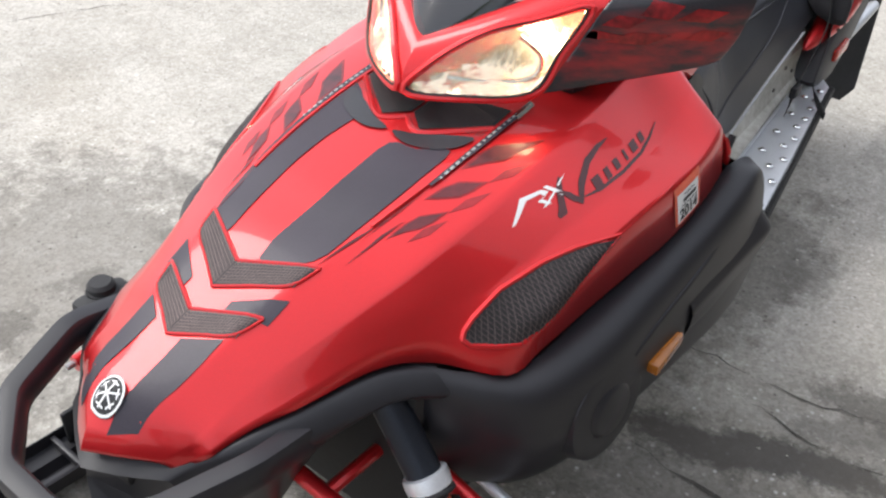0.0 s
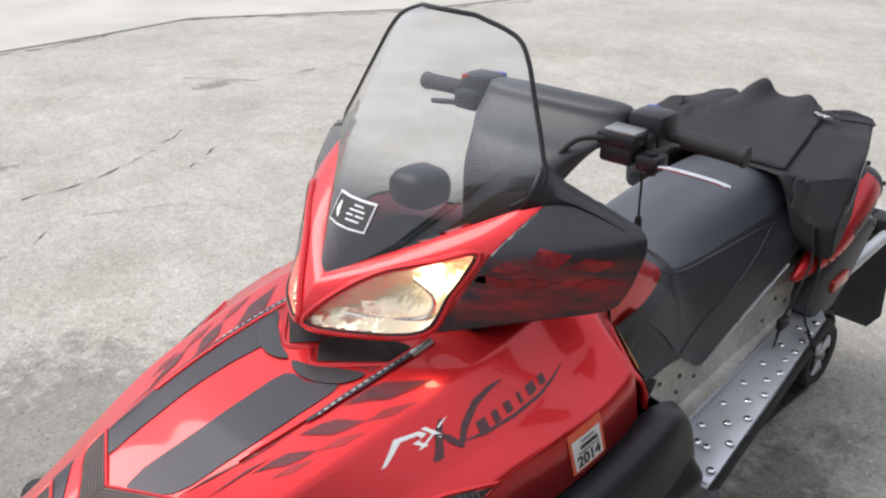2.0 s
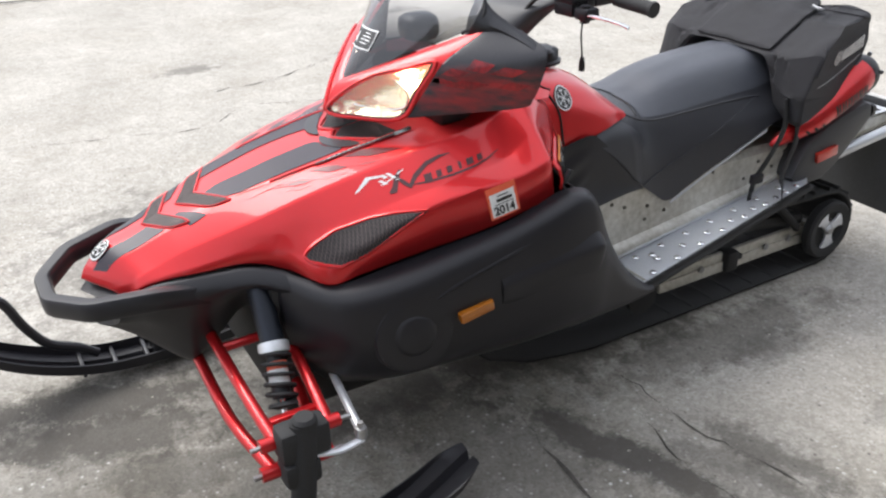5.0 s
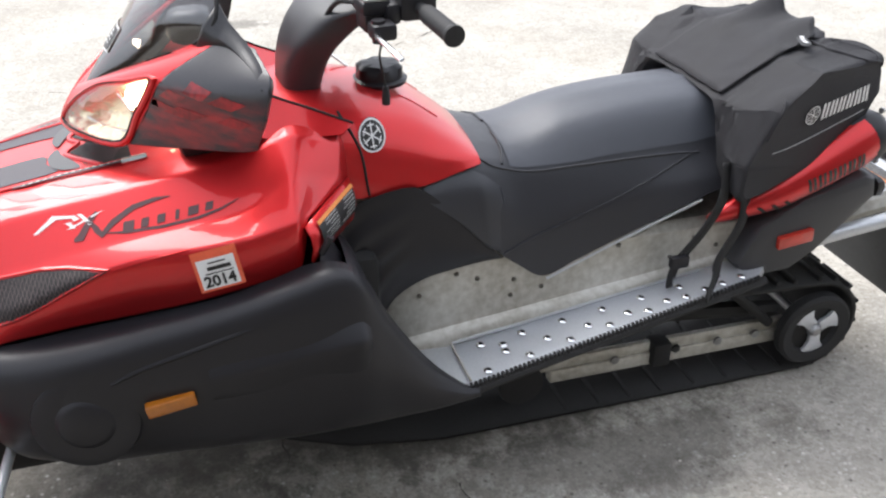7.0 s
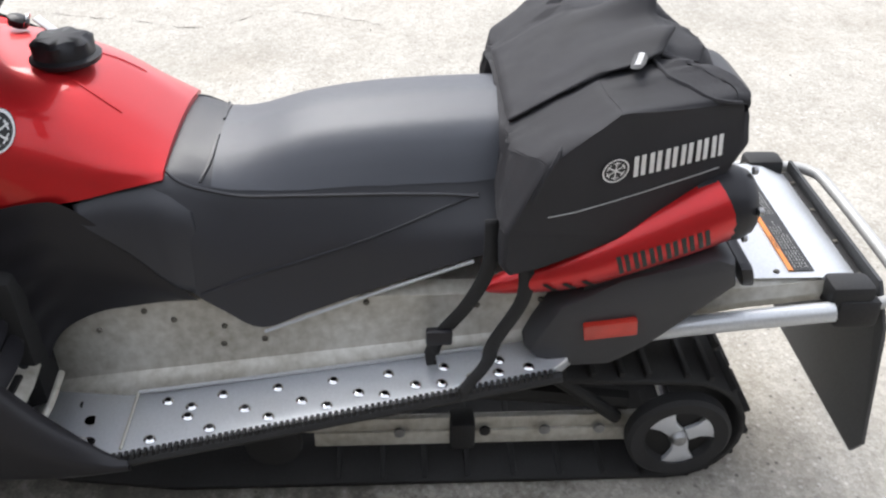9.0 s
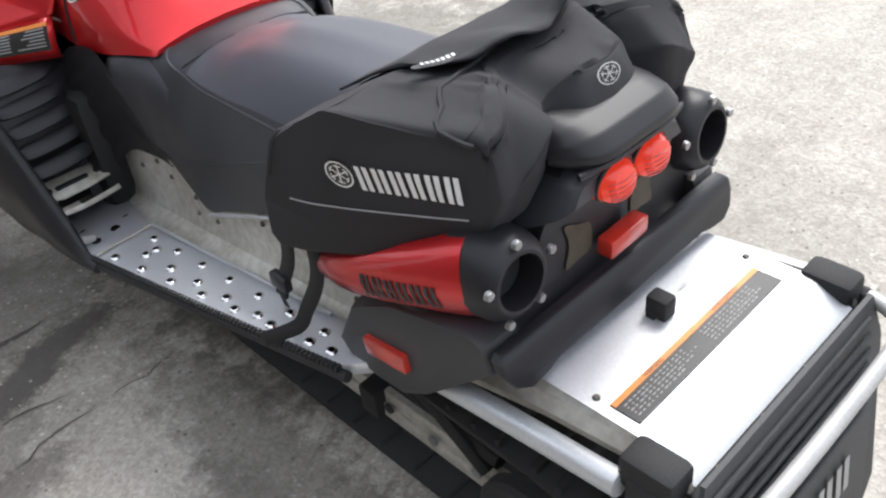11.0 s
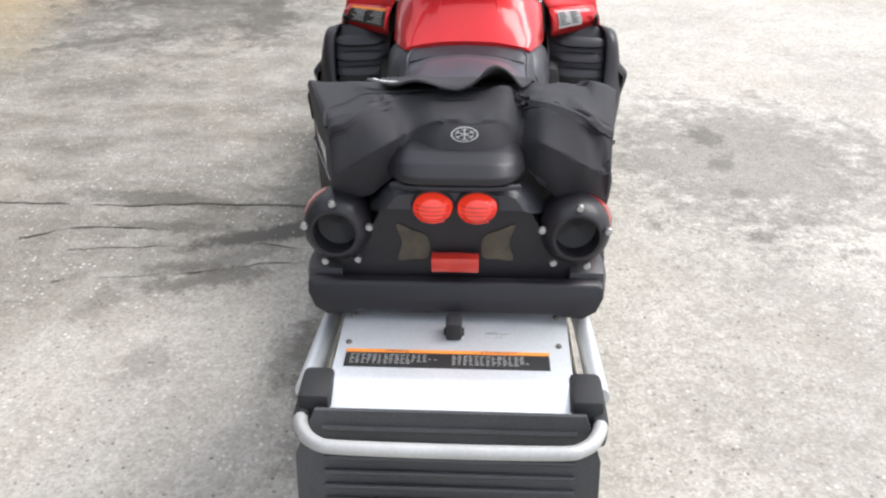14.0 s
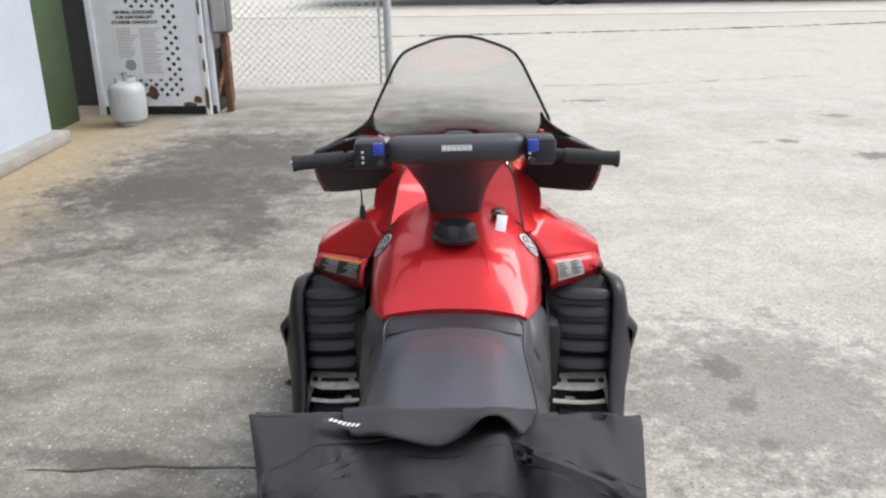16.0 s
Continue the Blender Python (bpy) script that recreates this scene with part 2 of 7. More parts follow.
def glide(rows, n=5):
    """More rows between the given ones, on smooth curves."""
    cols = [smooth_path(c, n) for c in zip(*rows)]
    return [list(r) for r in zip(*cols)]


def both_sides(half):
    """From a half profile that starts on the middle line: the whole, from the left to the right."""
    left = [Vector(p) for p in half]
    return [*reversed(left)] + [Vector((-p.x, p.y, p.z)) for p in left[1:]]


def loft(stations, n=5, r=0.3, m=3, whole=True, side=1, cap=False):
    """stations: (y, [(x, z), ...]) from the middle outwards."""
    rows = []
    for y, prof in stations:
        half = [Vector((x * side, y, z)) for x, z in prof]
        rows.append(half)
    rows = [fillet(row, r, m) for row in glide(rows, n)]
    if whole:
        rows = [both_sides(row) for row in rows]
    return skin(rows, cap=cap)


def tube(pts, r=0.01, seg=10, n=0, loop=False, cap=True, flat=1.0, radii=None, box=False):
    pts = smooth_path(pts, n, loop) if n else [Vector(p) for p in pts]
    rows, k = [], len(pts)
    side = None
    for i, p in enumerate(pts):
        a, b = (pts[i - 1], pts[(i + 1) % k]) if loop else (pts[max(i - 1, 0)], pts[min(i + 1, k - 1)])
        d = (b - a).normalized()
        if side is None:
            side = d.cross(Vector((0, 0, 1)))
            if side.length < 0.05:
                side = d.cross(Vector((0, 1, 0)))
        side = (side - d * side.dot(d)).normalized()
        up = side.cross(d)
        rad = r if radii is None else radii[0] + (radii[1] - radii[0]) * i / (k - 1)
        ring_ = [(math.cos(2 * math.pi * j / seg), math.sin(2 * math.pi * j / seg)) for j in range(seg)]
        if box:
            ring_ = [(math.copysign(abs(a_) ** .45, a_), math.copysign(abs(b_) ** .45, b_)) for a_, b_ in ring_]
        rows.append([p + side * a_ * rad + up * b_ * rad * flat for a_, b_ in ring_])
    if loop:
        rows.append(rows[0])
    return skin(rows, loop=True, cap=cap and not loop)


def spin(profile, centre, axis, seg=24):
    """profile: (radius, distance along the axis)."""
    centre, axis = Vector(centre), Vector(axis).normalized()
    u = axis.cross(Vector((0, 0, 1)))
    if u.length < 0.05:
        u = axis.cross(Vector((0, 1, 0)))
    u.normalize()
    w = axis.cross(u)
    rows = [[centre + axis * h + (u * math.cos(2 * math.pi * j / seg) + w * math.sin(2 * math.pi * j / seg)) * max(r, 0.00005) for j in range(seg)] for r, h in profile]
    return skin(rows, loop=True, cap=True)


def block(x0, x1, y0, y1, z0, z1, bevel=0.004, m=None, seg=2):
    bm = bmesh.new()
    bmesh.ops.create_cube(bm, size=1)
    for v in bm.verts:
        v.co = Vector(((x0 + x1) / 2 + v.co.x * (x1 - x0), (y0 + y1) / 2 + v.co.y * (y1 - y0), (z0 + z1) / 2 + v.co.z * (z1 - z0)))
    if bevel:
        bmesh.ops.bevel(bm, geom=bm.edges[:], offset=bevel, segments=seg, affect="EDGES", profile=0.5)
    if m is not None:
        bm.transform(m)
    return bm


def slab(poly, lift, thick, bevel=0.0):
    """A flat outline, placed by lift(a, b, h), with depth h from 0 to thick."""
    bm = bmesh.new()
    f = bm.faces.new([bm.verts.new((a, b, 0)) for a, b in poly])
    g = bmesh.ops.extrude_face_region(bm, geom=[f])
    for v in g["geom"]:
        if isinstance(v, bmesh.types.BMVert):
            v.co.z = thick
    if bevel:
        bmesh.ops.bevel(bm, geom=[e for e in bm.edges if abs(e.verts[0].co.z - thick) < 1e-6 and abs(e.verts[1].co.z - thick) < 1e-6], offset=bevel, segments=2, affect="EDGES", profile=0.5)
    for v in bm.verts:
        v.co = lift(*v.co)
    return bm


def merge(*bms):
    out = bmesh.new()
    for b in bms:
        me = bpy.data.meshes.new("tmp")
        b.to_mesh(me)
        b.free()
        out.from_mesh(me)
        bpy.data.meshes.remove(me)
    return out


from mathutils.bvhtree import BVHTree


def tree_of(ob):
    bm = bmesh.new()
    bm.from_mesh(ob.data)
    t = BVHTree.FromBMesh(bm)
    bm.free()
    return t


VIEWS = {
    "top": lambda a, b: (Vector((a, b, 2.0)), Vector((0, 0, -1))),
    "left": lambda a, b: (Vector((-1.5, a, b)), Vector((1, 0, 0))),
    "right": lambda a, b: (Vector((1.5, a, b)), Vector((-1, 0, 0))),
    "front": lambda a, b: (Vector((a, 3.5, b)), Vector((0, -1, 0))),
    "rear": lambda a, b: (Vector((a, -2.5, b)), Vector((0, 1, 0))),
}


def cut(bm, step):
    """Cuts a flat outline into a grid, so that it can follow a curved face."""
    xs, ys = [v.co.x for v in bm.verts], [v.co.y for v in bm.verts]
    for lo, hi, no in ((min(xs), max(xs), (1, 0, 0)), (min(ys), max(ys), (0, 1, 0))):
        for i in range(1, int((hi - lo) / step) + 1):
            bmesh.ops.bisect_plane(bm, geom=bm.verts[:] + bm.edges[:] + bm.faces[:], plane_co=Vector(no) * (lo + i * step), plane_no=no)
    return bm


def drape(bm, view, tree, off=0.0015, step=0.03):
    """Lays a flat outline (in the view's own two axes) on a curved face."""
    if step:
        cut(bm, step)
    for v in bm.verts:
        o, d = VIEWS[view](v.co.x, v.co.y)
        hit, no, _, _ = tree.ray_cast(o, d)
        if hit is None:
            hit, no, _, _ = tree.find_nearest(o + d * 1.2)
        v.co = hit - d * off
    return bm


def outline(*polys):
    bm = bmesh.new()
    for p in polys:
        bm.faces.new([bm.verts.new((a, b, 0)) for a, b in p])
    return bm


def rect(a, b, w, h, turn=0.0, lean=0.0):
    c, s = math.cos(radians(turn)), math.sin(radians(turn))
    return [(a + (x + lean * y) * c - y * s, b + (x + lean * y) * s + y * c) for x, y in ((-w / 2, -h / 2), (w / 2, -h / 2), (w / 2, h / 2), (-w / 2, h / 2))]


def ring(a, b, r, w, k=1.0, seg=28):
    return [[(a + k * q * math.cos(t), b + q * math.sin(t)) for q, t in ((r, i), (r, j), (r - w, j), (r - w, i))] for i, j in ((2 * math.pi * s / seg, 2 * math.pi * (s + 1) / seg) for s in range(seg))]


def disc(a, b, r, k=1.0, seg=28):
    return [(a + k * r * math.cos(2 * math.pi * i / seg), b + r * math.sin(2 * math.pi * i / seg)) for i in range(seg)]


def emblem(a, b, r, k=1.0):
    """A round badge: thin rim and three crossed bars with widened ends."""
    bars = []
    for t in (30, 90, 150):
        c, s = math.cos(radians(t)), math.sin(radians(t))
        bars.append(rect(a, b, r * 1.5, r * 0.10, t))
        for q in (1, -1):
            bars.append(rect(a + q * r * 0.62 * c, b + q * r * 0.62 * s, r * 0.09, r * 0.52, t))
    return ring(a, b, r, r * 0.12, k) + [[(a + (x - a) * k, y) for x, y in bar] for bar in bars]


def blocks(a, b, w, h, count, turn=0.0, flip=1):
    """A word as plain upright bars, two to each cell."""
    c, s = math.cos(radians(turn)), math.sin(radians(turn))
    out, cell = [], w / count
    for i in range(count):
        m = -w / 2 + cell * (i + 0.5)
        for q in (-0.23, 0.23):
            x = (m + q * cell) * flip
            out.append(rect(a + x * c, b + x * s, cell * 0.29, h, turn))
    return out


def letters(text, size, bold=0.0):
    cu = bpy.data.curves.new("text", "FONT")
    cu.body, cu.size, cu.align_x, cu.align_y, cu.offset = text, size, "CENTER", "CENTER", bold
    ob = bpy.data.objects.new("text", cu)
    scene.collection.objects.link(ob)
    me = bpy.data.meshes.new_from_object(ob.evaluated_get(bpy.context.evaluated_depsgraph_get()))
    bm = bmesh.new()
    bm.from_mesh(me)
    bpy.data.objects.remove(ob)
    bpy.data.curves.remove(cu)
    bpy.data.meshes.remove(me)
    return bm


def shift(bm, a, b, turn=0.0, flip=1):
    bm.transform(Matrix.Translation((a, b, 0)) @ Matrix.Rotation(radians(turn), 4, "Z") @ Matrix.Diagonal((flip, 1, 1, 1)))
    return bm


def inside(a, b, poly):
    odd, j = False, len(poly) - 1
    for i in range(len(poly)):
        (x1, y1), (x2, y2) = poly[i], poly[j]
        if (y1 > b) != (y2 > b) and a < (x2 - x1) * (b - y1) / (y2 - y1) + x1:
            odd = not odd
        j = i
    return odd


def soft_outline(pts, n=6):
    return [(p.x, p.y) for p in smooth_path([(a, b, 0) for a, b in pts], n, loop=True)]


# ---- ground and surroundings ----
def ground_material():
    m = bpy.data.materials.new("old_concrete_lot")
    m.use_nodes = True
    n, l = m.node_tree.nodes, m.node_tree.links
    b = n["Principled BSDF"]
    co = n.new("ShaderNodeTexCoord")

    def noise_tex(scale, detail=6, rough=0.6):
        t = n.new("ShaderNodeTexNoise")
        t.inputs["Scale"].default_value, t.inputs["Detail"].default_value, t.inputs["Roughness"].default_value = scale, detail, rough
        l.new(co.outputs["Object"], t.inputs["Vector"])
        return t.outputs["Fac"]

    def ramp(fac, lo, hi, c0, c1):
        r = n.new("ShaderNodeValToRGB")
        r.color_ramp.elements[0].position, r.color_ramp.elements[1].position = lo, hi
        r.color_ramp.elements[0].color, r.color_ramp.elements[1].color = (*c0, 1), (*c1, 1)
        l.new(fac, r.inputs["Fac"])
        return r.outputs["Color"]

    def mix(kind, fac, a, c):
        x = n.new("ShaderNodeMixRGB")
        x.blend_type = kind
        if isinstance(fac, float):
            x.inputs["Fac"].default_value = fac
        else:
            l.new(fac, x.inputs["Fac"])
        l.new(a, x.inputs["Color1"])
        if isinstance(c, tuple):
            x.inputs["Color2"].default_value = (*c, 1)
        else:
            l.new(c, x.inputs["Color2"])
        return x.outputs["Color"]

    base = ramp(noise_tex(1.3), 0.3, 0.7, (0.375, 0.357, 0.32), (0.50, 0.477, 0.434))
    # greyer, dirtier strip along the building
    sep = n.new("ShaderNodeSeparateXYZ")
    l.new(co.outputs["Object"], sep.inputs[0])
    bend = n.new("ShaderNodeMath")
    bend.operation = "MULTIPLY_ADD"
    l.new(noise_tex(0.9, 5, 0.65), bend.inputs[0])
    bend.inputs[1].default_value = 1.3
    lot_y = n.new("ShaderNodeMapRange")
    lot_y.interpolation_type = "SMOOTHSTEP"
    lot_y.inputs["From Min"].default_value, lot_y.inputs["From Max"].default_value = -0.2, 2.0
    lot_y.inputs["To Min"].default_value, lot_y.inputs["To Max"].default_value = 1.7, -0.35
    l.new(sep.outputs["Y"], lot_y.inputs["Value"])
    lean = n.new("ShaderNodeMath")
    l.new(sep.outputs["X"], lean.inputs[0])
    l.new(lot_y.outputs["Result"], lean.inputs[1])
    l.new(lean.outputs[0], bend.inputs[2])
    side = ramp(bend.outputs[0], 0.30, 0.95, (1, 1, 1), (0, 0, 0))
    grey = ramp(noise_tex(2.2, 7, 0.65), 0.3, 0.7, (0.195, 0.187, 0.17), (0.365, 0.35, 0.317))
    base = mix("MIX", side, base, grey)
    streak = n.new("ShaderNodeMapping")
    streak.inputs["Scale"].default_value = (0.8, 1.5, 1)
    l.new(co.outputs["Object"], streak.inputs["Vector"])
    smear = noise_tex(2.4, 8, 0.72)
    l.new(streak.outputs[0], smear.node.inputs["Vector"])
    base = mix("MULTIPLY", side, base, ramp(smear, 0.36, 0.64, (0.70, 0.68, 0.64), (1.14, 1.14, 1.14)))
    # tan dirt blown against the building
    dirt = ramp(bend.outputs[0], 0.25, 1.15, (1, 1, 1), (0, 0, 0))
    far = n.new("ShaderNodeMath")
    far.operation = "ADD"
    l.new(bend.outputs[0], far.inputs[0])
    far.inputs[1].default_value = 3.0
    l.new(far.outputs[0], dirt.node.inputs["Fac"])
    base = mix("MIX", dirt, base, (0.36, 0.29, 0.19))
    # bleached far side
    gone = n.new("ShaderNodeMapRange")
    gone.inputs["From Min"].default_value, gone.inputs["From Max"].default_value = 7.3, 8.6
    l.new(sep.outputs["Y"], gone.inputs["Value"])
    base = mix("MIX", gone.outputs["Result"], base, (0.46, 0.44, 0.395))
    # aggregate
    vor = n.new("ShaderNodeTexVoronoi")
    vor.inputs["Scale"].default_value = 120
    l.new(co.outputs["Object"], vor.inputs["Vector"])
    stones = ramp(vor.outputs["Color"], 0.1, 0.9, (0.76, 0.75, 0.74), (1.20, 1.20, 1.19))
    base = mix("MULTIPLY", 0.75, base, stones)
    base = mix("MULTIPLY", 0.5, base, ramp(noise_tex(220, 3), 0.3, 0.7, (0.78, 0.77, 0.76), (1.16, 1.16, 1.16)))
    # tan grime in soft patches
    base = mix("MIX", ramp(noise_tex(1.15, 7, 0.68), 0.50, 0.70, (0, 0, 0), (0.28, 0.28, 0.28)), base, (0.30, 0.26, 0.20))
    base = mix("MULTIPLY", 0.6, base, ramp(noise_tex(7.5, 8, 0.7), 0.34, 0.66, (0.82, 0.81, 0.79), (1.10, 1.10, 1.10)))
    # pale pebbles and dark pits, thinly strewn
    peb = n.new("ShaderNodeTexVoronoi")
    peb.inputs["Scale"].default_value = 52
    l.new(co.outputs["Object"], peb.inputs["Vector"])
    tone = n.new("ShaderNodeSeparateColor")
    l.new(peb.outputs["Color"], tone.inputs[0])
    near = ramp(peb.outputs["Distance"], 0.10, 0.32, (1, 1, 1), (0, 0, 0))
    for channel, c in (("Red", (0.72, 0.70, 0.66)), ("Green", (0.12, 0.11, 0.095))):
        pick = ramp(tone.outputs[channel], 0.58 if channel == "Red" else 0.84, 0.78 if channel == "Red" else 0.90, (0, 0, 0), (0.85, 0.85, 0.85))
        spot = mix("MULTIPLY", 1.0, pick, near)
        if channel == "Red":
            spot = mix("MULTIPLY", 1.0, spot, ramp(noise_tex(1.9, 6, 0.7), 0.40, 0.58, (0.2, 0.2, 0.2), (1, 1, 1)))
        base = mix("MIX", spot, base, c)
    base = mix("MULTIPLY", 0.8, base, ramp(noise_tex(26, 4, 0.65), 0.3, 0.7, (0.86, 0.85, 0.83), (1.09, 1.09, 1.09)))
    # damp, oily stains and painted sled shade: middle x, y, half widths, strength
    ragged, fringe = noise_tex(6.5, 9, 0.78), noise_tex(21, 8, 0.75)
    for sx, sy, rx, ry, k, turn in STAINS_AND_SHADE + FAR_STAINS:
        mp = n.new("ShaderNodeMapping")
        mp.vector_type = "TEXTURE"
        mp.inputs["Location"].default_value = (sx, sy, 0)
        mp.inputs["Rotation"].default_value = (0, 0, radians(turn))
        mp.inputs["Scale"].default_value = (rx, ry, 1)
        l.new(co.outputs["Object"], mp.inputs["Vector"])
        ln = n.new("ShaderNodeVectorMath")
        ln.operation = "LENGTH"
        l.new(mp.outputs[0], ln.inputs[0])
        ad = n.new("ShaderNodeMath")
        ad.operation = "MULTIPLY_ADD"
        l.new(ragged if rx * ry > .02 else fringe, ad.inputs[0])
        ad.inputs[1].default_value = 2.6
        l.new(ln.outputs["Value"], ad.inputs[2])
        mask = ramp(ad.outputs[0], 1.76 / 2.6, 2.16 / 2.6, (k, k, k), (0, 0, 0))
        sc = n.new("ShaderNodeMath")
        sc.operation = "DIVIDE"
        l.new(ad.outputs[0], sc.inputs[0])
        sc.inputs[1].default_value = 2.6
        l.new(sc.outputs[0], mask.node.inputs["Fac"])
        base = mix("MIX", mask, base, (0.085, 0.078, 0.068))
    l.new(base, b.inputs["Base Color"])
    b.inputs["Roughness"].default_value = 0.85
    b.inputs["Specular IOR Level"].default_value = 0.25
    bp = n.new("ShaderNodeBump")
    bp.inputs["Strength"].default_value, bp.inputs["Distance"].default_value = 0.45, 0.003
    hm = n.new("ShaderNodeMath")
    l.new(vor.outputs["Distance"], hm.inputs[0])
    l.new(noise_tex(90, 8, 0.75), hm.inputs[1])
    l.new(hm.outputs[0], bp.inputs["Height"])
    l.new(bp.outputs["Normal"], b.inputs["Normal"])
    return m


# the wide patch under the engine is part stain, part painted contact shade
STAINS_AND_SHADE = [
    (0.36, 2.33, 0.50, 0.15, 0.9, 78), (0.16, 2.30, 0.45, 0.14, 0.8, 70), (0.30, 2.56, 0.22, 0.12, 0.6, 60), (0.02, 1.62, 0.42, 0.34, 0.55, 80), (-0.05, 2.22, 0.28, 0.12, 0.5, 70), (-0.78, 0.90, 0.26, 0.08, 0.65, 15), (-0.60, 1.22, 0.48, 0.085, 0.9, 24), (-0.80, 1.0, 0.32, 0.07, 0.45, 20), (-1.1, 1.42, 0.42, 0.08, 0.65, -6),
    # last three of this row paint the soft shade below and left of the sled
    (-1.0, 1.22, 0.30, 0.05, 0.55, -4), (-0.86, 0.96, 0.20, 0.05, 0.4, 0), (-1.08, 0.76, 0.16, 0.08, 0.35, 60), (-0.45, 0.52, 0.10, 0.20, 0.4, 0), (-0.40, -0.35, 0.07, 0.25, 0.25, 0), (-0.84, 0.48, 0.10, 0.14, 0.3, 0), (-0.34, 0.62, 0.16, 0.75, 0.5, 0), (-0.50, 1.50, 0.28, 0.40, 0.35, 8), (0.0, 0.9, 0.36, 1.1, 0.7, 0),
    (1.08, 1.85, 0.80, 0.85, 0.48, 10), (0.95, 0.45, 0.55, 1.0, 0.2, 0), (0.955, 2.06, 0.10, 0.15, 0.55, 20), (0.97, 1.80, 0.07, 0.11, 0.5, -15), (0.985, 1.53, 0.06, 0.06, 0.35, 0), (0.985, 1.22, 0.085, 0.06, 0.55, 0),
]
FAR_STAINS = [
    (-1.75, 4.7, 1.15, 2.1, 0.62, 0),     (-2.0, 4.5, 0.95, 0.65, 0.8, 15), (-1.5, 5.4, 1.3, 0.6, 0.6, 0), (-1.25, 3.75, 0.22, 0.75, 0.6, 10), (-1.25, 4.6, 0.35, 0.3, 0.55, 0), (-2.1, 3.25, 0.5, 0.09, 0.6, 30), (-1.7, 5.9, 0.9, 0.3, 0.55, 0),
    (1.11, 7.5, 0.3, 0.1, 0.6, 0), (2.44, 5.75, 0.12, 0.10, 0.6, 0), (2.22, 5.72, 0.10, 0.06, 0.5, 0), (3.17, 6.7, 0.16, 0.10, 0.55, 0), (2.92, 5.28, 0.22, 0.16, 0.65, 0), (5.6, -7.6, 1.6, 0.5, 0.7, 0), (4.2, -9.5, 1.6, 0.5, 0.7, 0), (3.5, 1.2, 0.12, 0.25, 0.5, 0), (4.2, -.55, .1, .25, .5, 0),
]
bm = bmesh.new()
ticks = [-400, -60, -20, -10, -6, -3, -1, 1, 3, 6, 10, 20, 60, 400]
rows = [[(x, y, 0) for x in ticks] for y in ticks]
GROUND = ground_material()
ground = tagged(part("ground", skin(rows), GROUND, smooth=False), "worn light concrete lot with stains, cracks and painted shade under the sled", "ground", kind="structure")
CRACK = mat("dirt_in_cracks", (0.075, 0.068, 0.058), 0.95, 0, 0.3, 60, 9, 0.4)


def crack(pts, w=0.005, seed=1, jag=0.05):
    """A thin, uneven line of dirt that stands in a crack."""
    rnd = random.Random(seed)
    line = smooth_path([(x, y, 0) for x, y in pts], 10)
    fine = []
    for a, b in zip(line, line[1:]):
        k = max(1, int((b - a).length / 0.03))
        fine += [a.lerp(b, i / k) for i in range(k)]
    rows = []
    for i, p in enumerate(fine):
        d = (fine[min(i + 1, len(fine) - 1)] - fine[max(i - 1, 0)]).normalized()
        s = Vector((-d.y, d.x, 0))
        q = p + s * jag * (noise.noise(p * 3.1 + Vector((seed, 0, 0))) + 0.35 * noise.noise(p * 19.0))
        e = s * w * max(0.0, 0.42 + 1.25 * noise.noise(p * 9.0 + Vector((0, seed, 0))) + 0.5 * noise.noise(p * 41.0))
        rows.append([q - e + Vector((0, 0, 0.003)), q + e + Vector((0, 0, 0.003))])
    return tagged(part("ground_crack", skin(rows), CRACK, smooth=False), "dark dirt-filled crack in the concrete", "crack", kind="structure")


crack([(-3.0, 1.30), (-1.6, 1.35), (-0.98, 1.38), (-0.4, 1.38), (0.2, 1.36)], 0.0055, 1)
crack([(-1.5, 1.13), (-1.27, 1.21), (-1.02, 1.18)], 0.006, 2)
crack([(-1.3, 1.04), (-1.06, 1.085), (-0.82, 1.095), (-0.47, 1.097)], 0.005, 3)
crack([(-0.33, 1.0), (-0.61, 1.0), (-0.84, 0.93), (-1.3, 0.86)], 0.0035, 10)
crack([(2.66, 2.22), (2.49, 1.73), (2.45, 1.37), (2.61, 1.09), (2.45, 0.6)], 0.004, 4)
crack([(2.96, 1.17), (3.13, 0.55), (3.5, 0.1)], 0.005, 5)
crack([(2.86, 0.38), (3.0, 0.2), (3.05, .1)], 0.004, 12)
crack([(4.5, -0.5), (4.1, -0.9), (4.06, -1.5), (3.6, -2.2)], 0.005, 13)
crack([(6.1, -0.55), (6.3, -1.6), (5.3, -3.6), (4.6, -7.0)], 0.016, 6)
crack([(6.1, -0.55), (6.0, 0.3), (6.3, 1.8), (6.9, 5.0)], 0.012, 7)
crack([(-1.6, 13.1), (1.5, 13.43), (4.3, 13.82), (7.0, 14.43), (12.0, 15.6)], 0.10, 8, .03)
crack([(0.6, 8.36), (1.6, 8.41), (2.2, 8.52), (3.8, 8.85)], 0.012, 9)

# building along the lot
WALL = mat("white_painted_block_wall", (0.47, 0.52, 0.57), 0.7, 0, 0.05, 30, 1.5, 0.2)
tagged(part("wall_west", merge(block(-3.75, -3.33, 4.55, 5.85, 0.10, 4.6, 0), block(-3.75, -3.33, -14, -5.5, 0.10, 4.6, 0), block(-3.75, -3.33, -5.5, 4.55, 3.3, 4.6, 0)), WALL, smooth=False), "white painted building wall, running on unseen around an added dark door", "wall", kind="structure")
KERB = mat("pale_concrete_footing", (0.33, 0.32, 0.29), 0.85, 0, 0.15, 60, 5, 0.4)
tagged(part("kerb", block(-3.8, -3.2, 4.5, 5.9, 0.0, 0.10, 0.015), KERB), "pale concrete footing along the wall", "kerb", kind="structure")
